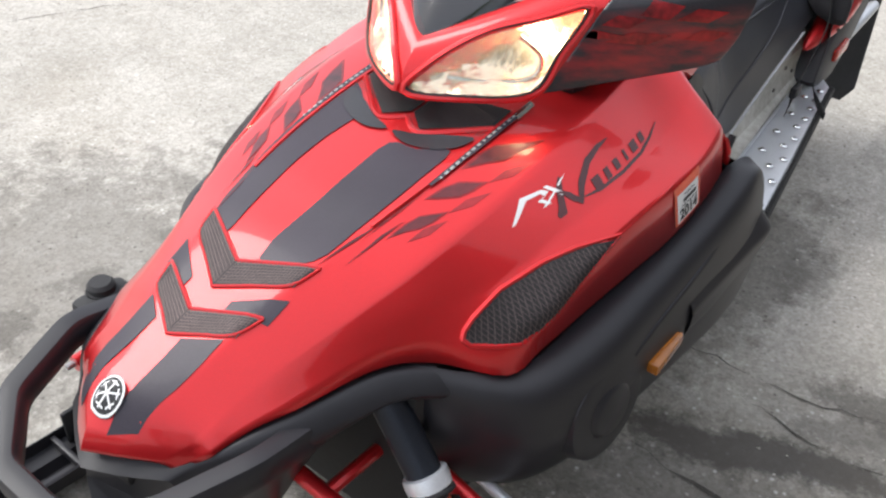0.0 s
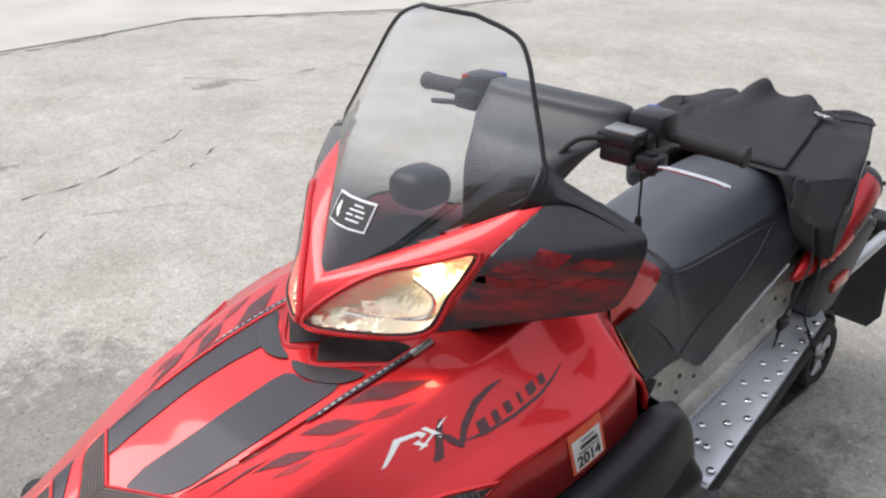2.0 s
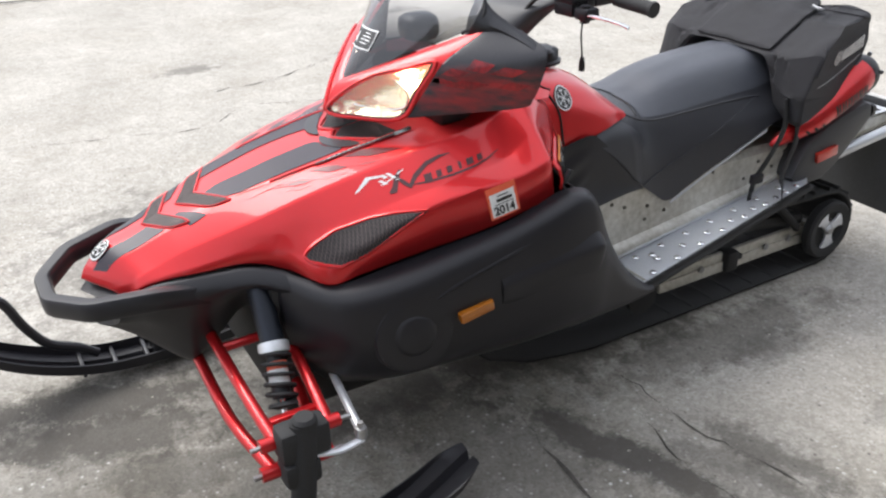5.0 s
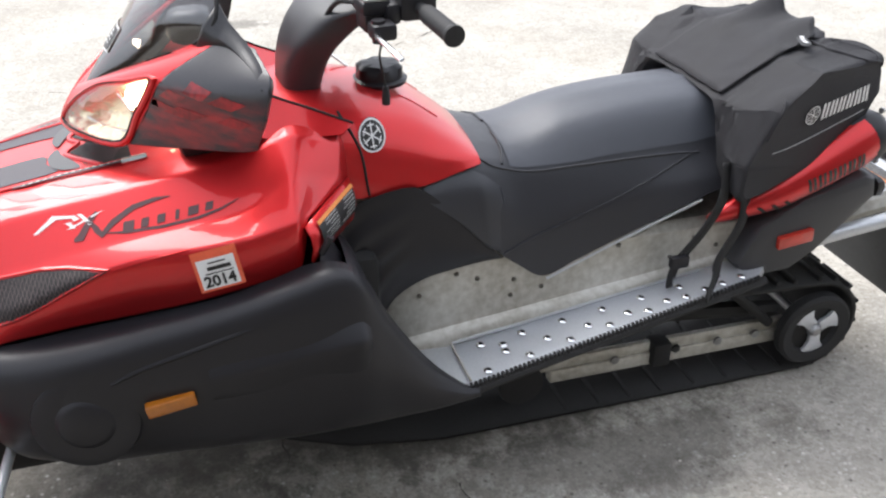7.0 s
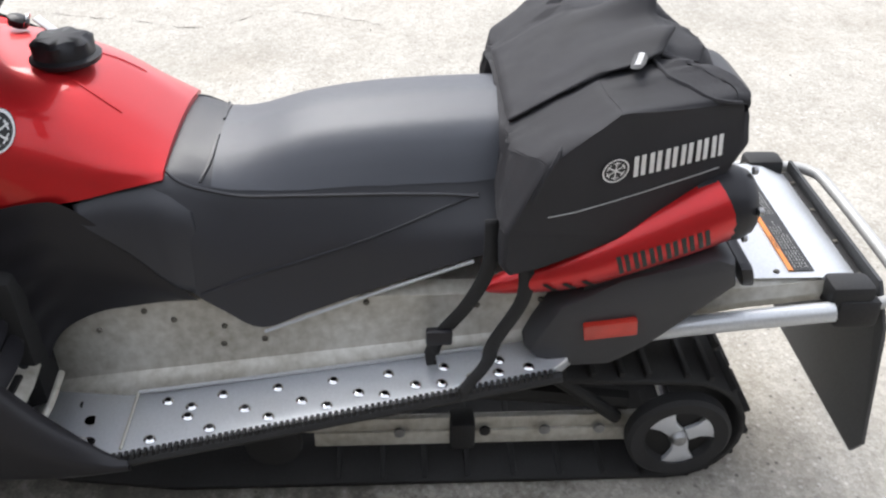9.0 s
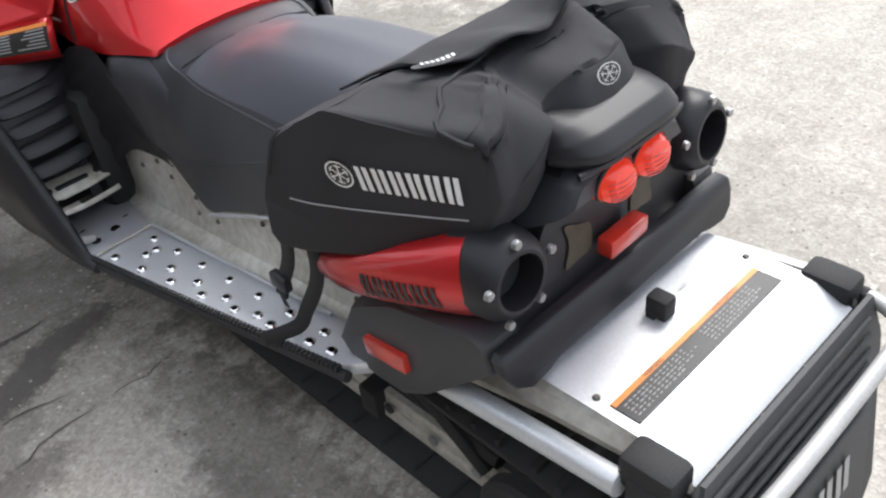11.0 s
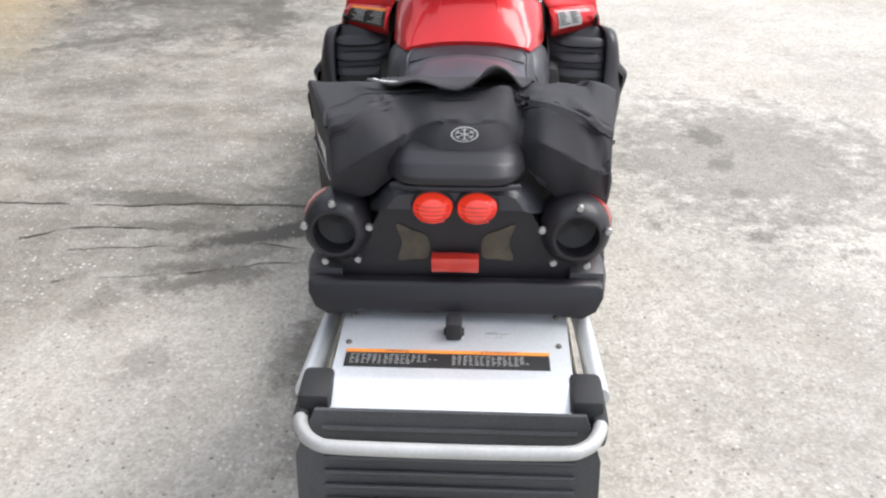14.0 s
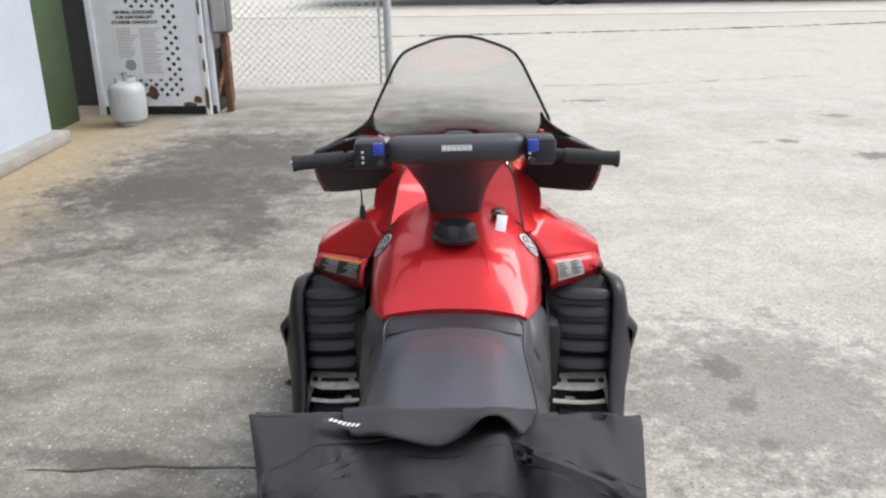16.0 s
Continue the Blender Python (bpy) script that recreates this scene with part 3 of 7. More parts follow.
# added out of view: a dark surface that dims light on the sled's left
DARK_DOOR = mat("brown_shop_door", (0.10, 0.09, 0.08), 0.8, 0, 0.2, 10, 1, 0.1)
unseen_door = tagged(part("door_1", block(-3.70, -3.60, -5.5, 4.55, 0.0, 3.3, 0), DARK_DOOR, smooth=False), "unseen dark door added to darken the sled's left side", "door", kind="structure")
for i in range(6):
    part("door_panel", block(-3.60, -3.575, -5.46, 4.51, .03 + i * .545, .555 + i * .545, .01), DARK_DOOR, unseen_door)

# ---- the snowmobile ----
sled = tagged(new("snowmobile"), "red and black snowmobile with lit headlights parked on concrete", "snowmobile")

HOOD = [
    (2.318, [(0, 0.572), (-0.045, 0.571), (-0.085, 0.566), (-0.092, 0.562), (-0.097, 0.557), (-0.102, 0.553)]),
    (2.3, [(0, 0.604), (-0.06, 0.602), (-0.113, 0.592), (-0.12, 0.586), (-0.127, 0.58), (-0.134, 0.574)]),
    (2.265, [(0, 0.635), (-0.065, 0.63), (-0.123, 0.607), (-0.131, 0.601), (-0.138, 0.595), (-0.146, 0.588)]),
    (2.2, [(0, 0.654), (-0.07, 0.65), (-0.128, 0.622), (-0.139, 0.614), (-0.149, 0.607), (-0.16, 0.6)]),
    (2.1, [(0, 0.69), (-0.08, 0.686), (-0.147, 0.65), (-0.162, 0.637), (-0.175, 0.625), (-0.19, 0.612)]),
    (2, [(0, 0.725), (-0.1, 0.722), (-0.177, 0.6843), (-0.1945, 0.6623), (-0.209, 0.643), (-0.222, 0.619)]),
    (1.93, [(0, 0.742), (-0.11, 0.74), (-0.197, 0.71), (-0.2256, 0.6734), (-0.2448, 0.6412), (-0.262, 0.602)]),
    (1.87, [(0, 0.757), (-0.12, 0.755), (-0.21, 0.7315), (-0.2534, 0.6741), (-0.2922, 0.6288), (-0.342, 0.584)]),
    (1.8, [(0, 0.77), (-0.13, 0.769), (-0.22, 0.752), (-0.284, 0.685), (-0.341, 0.648), (-0.355, 0.594)]),
    (1.7, [(0, 0.787), (-0.14, 0.788), (-0.23, 0.775), (-0.306, 0.716), (-0.356, 0.69), (-0.368, 0.611)]),
    (1.6, [(0, 0.8), (-0.15, 0.802), (-0.235, 0.794), (-0.32, 0.735), (-0.37, 0.722), (-0.382, 0.626)]),
    (1.5, [(0, 0.815), (-0.15, 0.817), (-0.233, 0.809), (-0.318, 0.747), (-0.381, 0.734), (-0.395, 0.642)]),
    (1.4, [(0, 0.83), (-0.15, 0.832), (-0.228, 0.827), (-0.311, 0.759), (-0.384, 0.744), (-0.397, 0.66)]),
    (1.3, [(0, 0.845), (-0.15, 0.868), (-0.232, 0.857), (-0.298, 0.809), (-0.372, 0.757), (-0.388, 0.68)]),
    (1.2, [(0, 0.85), (-0.14, 0.85), (-0.198, 0.812), (-0.228, 0.76), (-0.345, 0.742), (-0.352, 0.738)]),
]
hood_bm = loft(HOOD, 5, 0.10, 2)
for v in hood_bm.verts:
    if v.co.y < 1.32:
        v.co.y += (1.32 - v.co.y) * .8 * min(1, max(0, (abs(v.co.x) - .225) / .12))
for v in hood_bm.verts:
    v.co.y -= .074 * min(1, abs(v.co.x) / .115) ** 1.15 * min(1, max(0, (v.co.y - 2.12) / .18))
for v in hood_bm.verts:
    if v.co.x > .24:
        v.co.x -= .012 * min(1, (v.co.x - .24) / .10) * min(1, max(0, (v.co.y - 1.40) / .10)) * min(1, max(0, (1.98 - v.co.y) / .14))
hood = solid(part("hood", hood_bm, RED, sled, "glossy metallic red hood", angle=50), 0.006)

COWL = [
    [(0, 1.705, .838), (-.09, 1.662, .842), (-.168, 1.588, .849), (-.27, 1.475, .868), (-.35, 1.385, .886), (-.362, 1.345, .90)],
    [(0, 1.695, .872), (-.09, 1.640, .900), (-.187, 1.552, .915), (-.285, 1.457, .928), (-.372, 1.362, .940), (-.380, 1.335, .945)],
    [(0, 1.672, .903), (-.10, 1.605, .945), (-.200, 1.520, .977), (-.292, 1.440, .985), (-.376, 1.342, 1.003), (-.372, 1.32, 1.005)],
    [(0, 1.645, .915), (-.10, 1.565, .965), (-.214, 1.440, 1.028), (-.262, 1.39, 1.042), (-.310, 1.330, 1.040), (-.310, 1.31, 1.040)],
]
LAMP = soft_outline([(-.012, .846), (-.09, .846), (-.165, .852), (-.185, .91), (-.204, .972), (-.15, .955), (-.095, .935), (-.045, .895)], 5)


def cowl_rows(side):
    grid = [smooth_path([(x * side, y, z) for x, y, z in row], 18) for row in COWL]
    return glide(grid, 14)


def pick_faces(bm, keep):
    bmesh.ops.delete(bm, geom=[f for f in bm.faces if not keep(f.calc_center_median())], context="FACES")
    return bm


def edge_x(z):
    """Where the red nose frame gives way to the dark wing."""
    return -(.175 + (z - .849) * .36)


cowl_l, cowl_r = skin(cowl_rows(1)), skin(cowl_rows(-1))
cowl_all = merge(cowl_l, cowl_r)
bmesh.ops.remove_doubles(cowl_all, verts=cowl_all.verts, dist=0.0001)
for side in (1, -1):
    bmesh.ops.bisect_plane(cowl_all, geom=cowl_all.verts[:] + cowl_all.edges[:] + cowl_all.faces[:], plane_co=(-.175 * side, 0, .849), plane_no=(side, 0, .36))
cowl_tree = BVHTree.FromBMesh(cowl_all)
me_cowl = bpy.data.meshes.new("tmp")
cowl_all.to_mesh(me_cowl)


def cowl_copy():
    b = bmesh.new()
    b.from_mesh(me_cowl)
    return b


WING_MARKS = ((1.452, .974, .024, .014), (1.492, .957, .022, .010), (1.408, .965, .030, .011), (1.475, .932, .036, .010), (1.400, .934, .028, .009), (1.520, .938, .014, .007))
nose = pick_faces(cowl_copy(), lambda c: -abs(c.x) > edge_x(c.z) and not inside(-abs(c.x), c.z, LAMP))
headlight_frame = solid(part("headlight_cowl", nose, RED, sled, "red nose cowl around the headlights"), 0.008)
for side in (1, -1):
    wing = pick_faces(cowl_copy(), lambda c: -abs(c.x) <= edge_x(c.z) and c.x * side < 0)
    # raked rear edge with its upper corner cut away
    for cut_co, cut_no in (((0, 1.337, 1.017), (0, -.87, .5)), ((0, 1.342, .993), (0, -.97, -.245))):
        bmesh.ops.bisect_plane(wing, geom=wing.verts[:] + wing.edges[:] + wing.faces[:], plane_co=cut_co, plane_no=cut_no, clear_outer=True)
    side_wing = solid(part("side_wing", wing, [WING, DARK], sled, "gloss black wing with red flame graphic"), 0.012)
    side_wing.modifiers["thickness"].material_offset = 1

    wing_tree, wing_view = tree_of(side_wing), "left" if side == 1 else "right"
    for a, b, hw, hh in WING_MARKS:
        kite = [(a + hw, b - hh * .5), (a + hw * .2, b + hh), (a - hw, b + hh * .4), (a - hw * .2, b - hh)]
        part("diamond_mark", drape(outline(kite), wing_view, wing_tree, .0018, .012), RED_FADE, side_wing, "faded red diamond graphic")

# windscreen: middle (y, z) and edge (x, y, z) of each row
SCREEN = [
    ((1.655, .908), (.015, 1.650, .910)), ((1.610, .968), (.095, 1.570, .962)), ((1.568, 1.022), (.205, 1.445, 1.028)), ((1.540, 1.066), (.238, 1.410, 1.066)),
    ((1.512, 1.112), (.224, 1.397, 1.105)), ((1.468, 1.185), (.188, 1.380, 1.178)), ((1.430, 1.246), (.156, 1.366, 1.238)), ((1.414, 1.276), (.125, 1.364, 1.266)), ((1.404, 1.293), (.06, 1.382, 1.288)),
]
rows = []
for (yc, zc), (xe, ye, ze) in SCREEN:
    rows.append([Vector((.006 + xe * t, yc + (ye - yc) * t * t, zc + (ze - zc) * t * t)) for t in (i / 10 for i in range(-10, 11))])
rows = glide(rows, 4)
SCREEN_ROWS = rows
screen = part("windscreen", skin(rows), SCREEN_GLASS, sled, "clear windscreen with smoked foot and black edge trim")
screen.visible_shadow = False
rim = [r[0] for r in rows[8:]] + [p for p in rows[-1][1:-1]] + [r[-1] for r in reversed(rows[8:])]
part("edge_trim", tube(rim, 0.004, 8), RUBBER, screen)

# side panels
PANEL = [
    (1.96, [(-.235, .606), (-.262, .575), (-.27, .50), (-.25, .42), (-.20, .36)]),
    (1.90, [(-.305, .588), (-.345, .555), (-.36, .48), (-.33, .38), (-.25, .31)]),
    (1.84, [(-.348, .582), (-.395, .550), (-.41, .46), (-.38, .35), (-.28, .28)]),
    (1.72, [(-.362, .600), (-.425, .570), (-.442, .47), (-.415, .34), (-.30, .255)]),
    (1.60, [(-.378, .620), (-.435, .592), (-.45, .48), (-.425, .34), (-.31, .25)]),
    (1.45, [(-.396, .645), (-.442, .620), (-.464, .49), (-.44, .34), (-.33, .25)]),
    (1.33, [(-.390, .676), (-.448, .658), (-.472, .50), (-.45, .34), (-.35, .258)]),
    (1.26, [(-.400, .684), (-.442, .668), (-.471, .50), (-.45, .34), (-.36, .265)]),
    (1.215, [(-.408, .655), (-.438, .634), (-.464, .49), (-.448, .34), (-.37, .27)]),
    (1.165, [(-.402, .548), (-.424, .526), (-.446, .45), (-.438, .335), (-.38, .28)]),
    (1.09, [(-.392, .425), (-.412, .408), (-.430, .375), (-.428, .325), (-.39, .292)]),
    (1.02, [(-.395, .352), (-.404, .347), (-.416, .338), (-.416, .322), (-.398, .305)]),
    (.985, [(-.397, .335), (-.402, .333), (-.408, .329), (-.408, .320), (-.400, .312)]),
]
for side in (1, -1):
    solid(part("side_panel", loft(PANEL, 5, 0.3, 4, False, side), BLACK_PLASTIC, sled, "moulded black plastic side panel"), 0.012)

# front valance under the nose
VALANCE = [
    (2.325, [(0, .545), (-.06, .545), (-.104, .548), (-.112, .535), (-.10, .49), (-.05, .47), (0, .47)]),
    (2.26, [(0, .575), (-.10, .575), (-.146, .586), (-.166, .565), (-.145, .50), (-.08, .43), (0, .42)]),
    (2.15, [(0, .58), (-.12, .58), (-.176, .602), (-.206, .572), (-.165, .48), (-.115, .345), (0, .34)]),
    (2.08, [(0, .58), (-.13, .58), (-.197, .610), (-.232, .575), (-.175, .50), (-.12, .38), (0, .36)]),
    (2.00, [(0, .58), (-.15, .58), (-.224, .615), (-.262, .580), (-.20, .54), (-.13, .46), (0, .40)]),
    (1.93, [(0, .58), (-.16, .58), (-.265, .600), (-.305, .560), (-.23, .50), (-.15, .42), (0, .38)]),
]
valance_bm = loft(VALANCE, 4, 0.25, 3, True, 1, True)
for v in valance_bm.verts:
    v.co.y -= .064 * min(1, abs(v.co.x) / .115) ** 1.15 * min(1, max(0, (v.co.y - 2.12) / .18))
part("front_valance", valance_bm, BLACK_PLASTIC, sled, "black plastic front bumper skirt")
bump_pts = [(.192, 2.09, .560), (.196, 2.20, .580), (.150, 2.322, .568), (.055, 2.392, .556)]
bump_pts += [(-x, y, z) for x, y, z in reversed(bump_pts)]
part("front_bumper", tube(fillet(bump_pts, .16, 4), 0.0175, 12, 0, flat=1.35, box=True), BLACK_PLASTIC, sled, "black plastic front bumper loop")
part("engine_bay", block(-.27, .27, 1.15, 1.98, .22, .60, .03), DARK, sled)

# fuel tank
TANK = [
    (1.36, [(0, .885), (-.09, .884), (-.155, .868), (-.195, .80), (-.208, .70)]),
    (1.25, [(0, .880), (-.09, .879), (-.160, .864), (-.203, .80), (-.212, .705)]),
    (1.15, [(0, .870), (-.085, .868), (-.158, .850), (-.204, .79), (-.214, .702)]),
    (1.05, [(0, .845), (-.080, .842), (-.150, .819), (-.196, .765), (-.207, .708)]),
    (0.97, [(0, .794), (-.075, .792), (-.138, .774), (-.178, .748), (-.190, .720)]),
    (0.915, [(0, .748), (-.07, .746), (-.125, .738), (-.156, .732), (-.166, .722)]),
]
tank = part("fuel_tank", loft(TANK, 6, 0.35, 4, True, 1, True), RED, sled, "metallic red fuel tank cover")

# seat
SEAT = [
    (0.96, [(0, 0.743), (-.08, 0.740), (-.168, .730), (-.204, .675), (-.214, .62)]),
    (0.90, [(0, 0.736), (-.08, 0.733), (-.158, .720), (-.202, .65), (-.216, .545)]),
    (0.84, [(0, 0.732), (-.09, 0.726), (-.152, .700), (-.200, .60), (-.217, .495)]),
    (0.78, [(0, 0.744), (-.10, 0.733), (-.158, .688), (-.203, .58), (-.218, .458)]),
    (0.70, [(0, 0.770), (-.10, 0.758), (-.162, .688), (-.205, .60), (-.220, .490)]),
    (0.58, [(0, 0.788), (-.105, 0.775), (-.166, .692), (-.208, .62), (-.222, .540)]),
    (0.42, [(0, 0.798), (-.105, 0.785), (-.165, .690), (-.210, .64), (-.225, .603)]),
    (0.28, [(0, 0.803), (-.10, 0.788), (-.155, .70), (-.205, .66), (-.215, .64)]),
    (0.12, [(0, 0.810), (-.09, 0.800), (-.135, .74), (-.175, .70), (-.185, .68)]),
    (0.00, [(0, 0.803), (-.085, 0.794), (-.115, .775), (-.13, .75), (-.14, .73)]),
    (-.03, [(0, 0.783), (-.08, 0.778), (-.10, .775), (-.11, .76), (-.115, .75)]),
]
seat = part("seat", loft(SEAT, 5, 0.3, 4, True, 1, True), VINYL, sled, "black vinyl seat with stitched panels")

# tunnel: sides, top, boards
tun = skin([both_sides([(0, y, z), (-.185, y, z), (-.205, y, z - .018), (-.207, y, zb + .045), (-.214, y, zb + .022), (-xb, y, zb + .002)]) for y, z, zb, xb in ((1.30, .53, .30, .262), (1.0, .53, .339, .258), (.3, .53, .421, .222), (.12, .53, .435, .21), (-.05, .53, .47, .208), (-.22, .528, .49, .207), (-.275, .50, .47, .206))])
tunnel = solid(part("tunnel", tun, ALU_WORN, sled, "stained bare aluminium tunnel", angle=25), 0.004)
for s in (1, -1):
    rows = [[Vector((-.205 * s, y, z + .004)), Vector((-w * s, y, z)), Vector((-(w + .004) * s, y, z - .02))] for y, w, z in ((1.24, .40, .325), (1.02, .392, .337), (.66, .350, .380), (.29, .302, .420), (.22, .24, .428))]
    board = solid(part("running_board", skin(rows), ALU, sled, "punched aluminium running board"), 0.004)
for s in (1, -1):
    part("tail_tube", tube([(-.235 * s, .25, .425), (-.242 * s, .05, .462), (-.246 * s, -.2, .492)], .018, 12, 6), ALU_WHITE, sled, "pale aluminium tube under the tunnel edge")

# rear bumper, flap
bar = [(-.238, -.235, .497), (-.236, -.292, .503), (-.206, -.338, .506), (-.14, -.350, .507)]
bar += [(-x, y, z) for x, y, z in reversed(bar)]
part("rear_grab_bar", tube(bar, .0115, 12, 6), GREY_PAINT, sled, "grey painted rear grab bar")
FLAPS = [(-.246, .45), (-.212, .53), (.214, .53), (.240, .45), (.243, .16), (.208, .105), (-.214, .105), (-.248, .16)]


def flap_at(a, b, h):
    t = (.53 - b) / .42
    return Vector((a, -.285 - .085 * t + .02 * t * t - h, b))


flap = part("snow_flap", slab(FLAPS, flap_at, .007), FLAP, sled, "black rubber snow flap", smooth=False)

# track and rear wheel
loop_pts = []
for i in range(13):
    a = radians(-90 + 180 * i / 12)
    loop_pts.append((-.125 * math.cos(a) + 0.0, .146 + .125 * math.sin(a)))
loop_pts = [(1.36, .34), (1.44, .27), (1.44, .19), (1.36, .115), (1.22, .058), (1.0, .022), (.5, .021)] + loop_pts + [(.3, .285), (.7, .30), (1.1, .33)]
rows = [[Vector((x, y, z)) for x in (-.19, -.06, .06, .19)] for y, z in loop_pts]
track = solid(part("track", skin(rows), RUBBER, sled, "black rubber track"), 0.012, 1.0)

# muffler covers and tail
for s in (1, -1):
    path = [Vector((-.238 * s, .405, .552)), Vector((-.245 * s, .34, .575)), Vector((-.250 * s, .25, .608)), Vector((-.234 * s, .13, .655)), Vector((-.211 * s, .03, .692))]
    pts = smooth_path(path, 5)
    rows = []
    for i, p in enumerate(pts):
        t = i / (len(pts) - 1)
        r = .006 + .055 * min(1, t * 1.1) ** .8
        d = (pts[min(i + 1, len(pts) - 1)] - pts[max(i - 1, 0)]).normalized()
        u = d.cross(Vector((0, 0, 1))).normalized()
        w = u.cross(d)
        rows.append([p + u * math.cos(2 * math.pi * j / 20) * r + w * math.sin(2 * math.pi * j / 20) * r for j in range(20)])
    muffler = part("muffler_cover", skin(rows, True, True), RED, sled, "metallic red muffler cover")
    mtree, mview = tree_of(muffler), "left" if s == 1 else "right"
    part("muffler_print", drape(outline(*blocks(.128, .650, .155, .034, 6, -17, -1)), mview, mtree, .002, .02), BLACK_PRINT, muffler, "black block print")
    part("muffler_slot", drape(outline(*[rect(.30 - .03 * q, .580 + .006 * q, .009, .022, -17, .7) for q in range(3)]), mview, mtree, .002, .01), DARK, muffler)
    tip = part("exhaust_end", spin([(.058, .05), (.062, .02), (.062, .0), (.060, -.022), (.052, -.038), (.043, -.045), (.038, -.045), (.0365, -.005), (.0, .005)], (-.209 * s, .02, .692), (0.04 * s, 1, -.10), 28), BLACK_PLASTIC, muffler, "black plastic exhaust end with round outlet")
POD = [(.33, .436), (.295, .392), (.18, .398), (.12, .437), (-.014, .565), (-.003, .612), (.03, .625), (.18, .588), (.28, .53)]
for s in (1, -1):
    part("tail_pod", slab(POD, lambda a, b, h: Vector((-(.205 + h * (1 - .25 * max(0, (.1 - a)))) * s, a, b)), .068, .02), FADED_PLASTIC, sled, "faded black plastic pod beside the tunnel")
rows = [both_sides(fillet([(x, y + dy, z) for x, y, z in [(0, 0, .800), (-.10, 0, .795), (-.145, 0.005, .70), (-.20, .01, .625), (-.262, .02, .605), (-.255, .02, .540), (-.20, .0, .525), (0, -.02, .528)]], .2, 3)) for dy in (.22, .06, .0)]
tail = part("tail_body", skin(rows, False, True), BLACK_PLASTIC, sled, "black plastic tail section")
for s in (1, -1):
    oval = spin([(.0, -.022), (.022, -.018), (.034, -.004), (.036, .03)], (-.0375 * s, -.032, .757), (0, 1, -.15), 26)
    for v in oval.verts:
        v.co.x, v.co.z = -.0375 * s + (v.co.x + .0375 * s) * (.98 - .10 * s * (v.co.z - .757) / .03 * (1 if v.co.x * s < -.0375 else -1) * .5), .757 + (v.co.z - .757) * .86
    tail_light = part("tail_light", oval, TAIL_RED, sled, "lit red oval tail light")
    for dz in (-.020, -.013, -.006, .001, .008):
        half = .030 * math.sqrt(max(.05, 1 - (dz / .028) ** 2))
        part("lens_rib", tube([(-.0375 * s + half * q, -.0325 - .0215 * math.sqrt(max(.02, 1 - (half * q / .035) ** 2 - (dz / .031) ** 2)) + .15 * dz, .757 + dz) for q in (-.95, -.6, -.3, 0, .3, .6, .95)], .0011, 6), REFLECTOR_RED, tail_light)
    part("lens_rim", tube([(-.0375 * s + .0355 * math.cos(a), -.030 - .15 * .031 * math.sin(a), .757 + .031 * math.sin(a)) for a in (2 * math.pi * i / 28 for i in range(28))], .0028, 8, 0, True), BLACK_PLASTIC, tail_light)

# saddle bag
bag = tagged(new("saddle_bag"), "black nylon saddle bag strapped across the seat", "bag")


def ruffle(bm, amp, scale, seed=0.0):
    """Uneven cloth: small moves along the normals."""
    bm.normal_update()
    for v in bm.verts:
        v.co = v.co + v.normal * amp * (noise.noise(v.co * scale + Vector((seed, 0, 0))) + 0.5 * noise.noise(v.co * scale * 2.3 + Vector((0, seed, 0))))
    return bm


BAG = [
    (-.306, [(.366, .628), (.376, .70), (.326, .812), (.264, .890), (.225, .908), (.022, .868), (.010, .80), (.038, .742), (.20, .672)]),
    (-.296, [(.372, .618), (.384, .70), (.332, .818), (.268, .902), (.225, .920), (.014, .878), (.000, .80), (.034, .732), (.20, .660)]),
    (-.262, [(.370, .620), (.388, .70), (.352, .818), (.296, .890), (.228, .912), (.020, .886), (-.004, .81), (.030, .735), (.20, .660)]),
    (-.205, [(.364, .650), (.386, .72), (.372, .815), (.328, .868), (.232, .892), (.050, .900), (-.006, .84), (.020, .755), (.20, .690)]),
    (-.150, [(.358, .775), (.380, .790), (.372, .828), (.328, .866), (.232, .890), (.085, .896), (.010, .858), (.024, .790), (.20, .780)]),
    (-.110, [(.355, .798), (.376, .808), (.366, .832), (.322, .870), (.232, .892), (.112, .894), (.050, .858), (.040, .810), (.20, .805)]),
    (-.050, [(.355, .803), (.374, .812), (.364, .834), (.320, .872), (.226, .894), (.116, .900), (.034, .882), (.004, .835), (.20, .808)]),
    (.030, [(.355, .805), (.372, .813), (.362, .834), (.318, .872), (.224, .895), (.114, .902), (.028, .882), (.000, .832), (.20, .810)]),
    (.090, [(.355, .803), (.374, .812), (.364, .834), (.320, .874), (.226, .898), (.128, .912), (.046, .876), (.014, .828), (.20, .808)]),
    (.122, [(.355, .798), (.376, .808), (.366, .832), (.322, .872), (.232, .892), (.130, .884), (.072, .842), (.056, .800), (.20, .805)]),
    (.165, [(.358, .770), (.380, .788), (.370, .826), (.328, .866), (.230, .890), (.085, .900), (.020, .852), (.034, .770), (.20, .770)]),
    (.225, [(.358, .660), (.382, .715), (.366, .812), (.316, .862), (.228, .886), (.065, .888), (.018, .825), (.050, .715), (.20, .675)]),
    (.276, [(.352, .635), (.378, .685), (.356, .805), (.296, .868), (.225, .884), (.070, .862), (.034, .795), (.062, .694), (.20, .648)]),
    (.300, [(.346, .645), (.368, .690), (.346, .798), (.286, .856), (.224, .870), (.085, .846), (.055, .790), (.078, .708), (.20, .660)]),
]
rows = []
for x, prof in BAG:
    pts = [Vector((x, y, z)) for y, z in prof]
    rows.append(pts[:5] + [pts[5].lerp(pts[4], .10), pts[5], pts[5].lerp(pts[6], .14)] + pts[6:])
rows = glide(rows, 7)
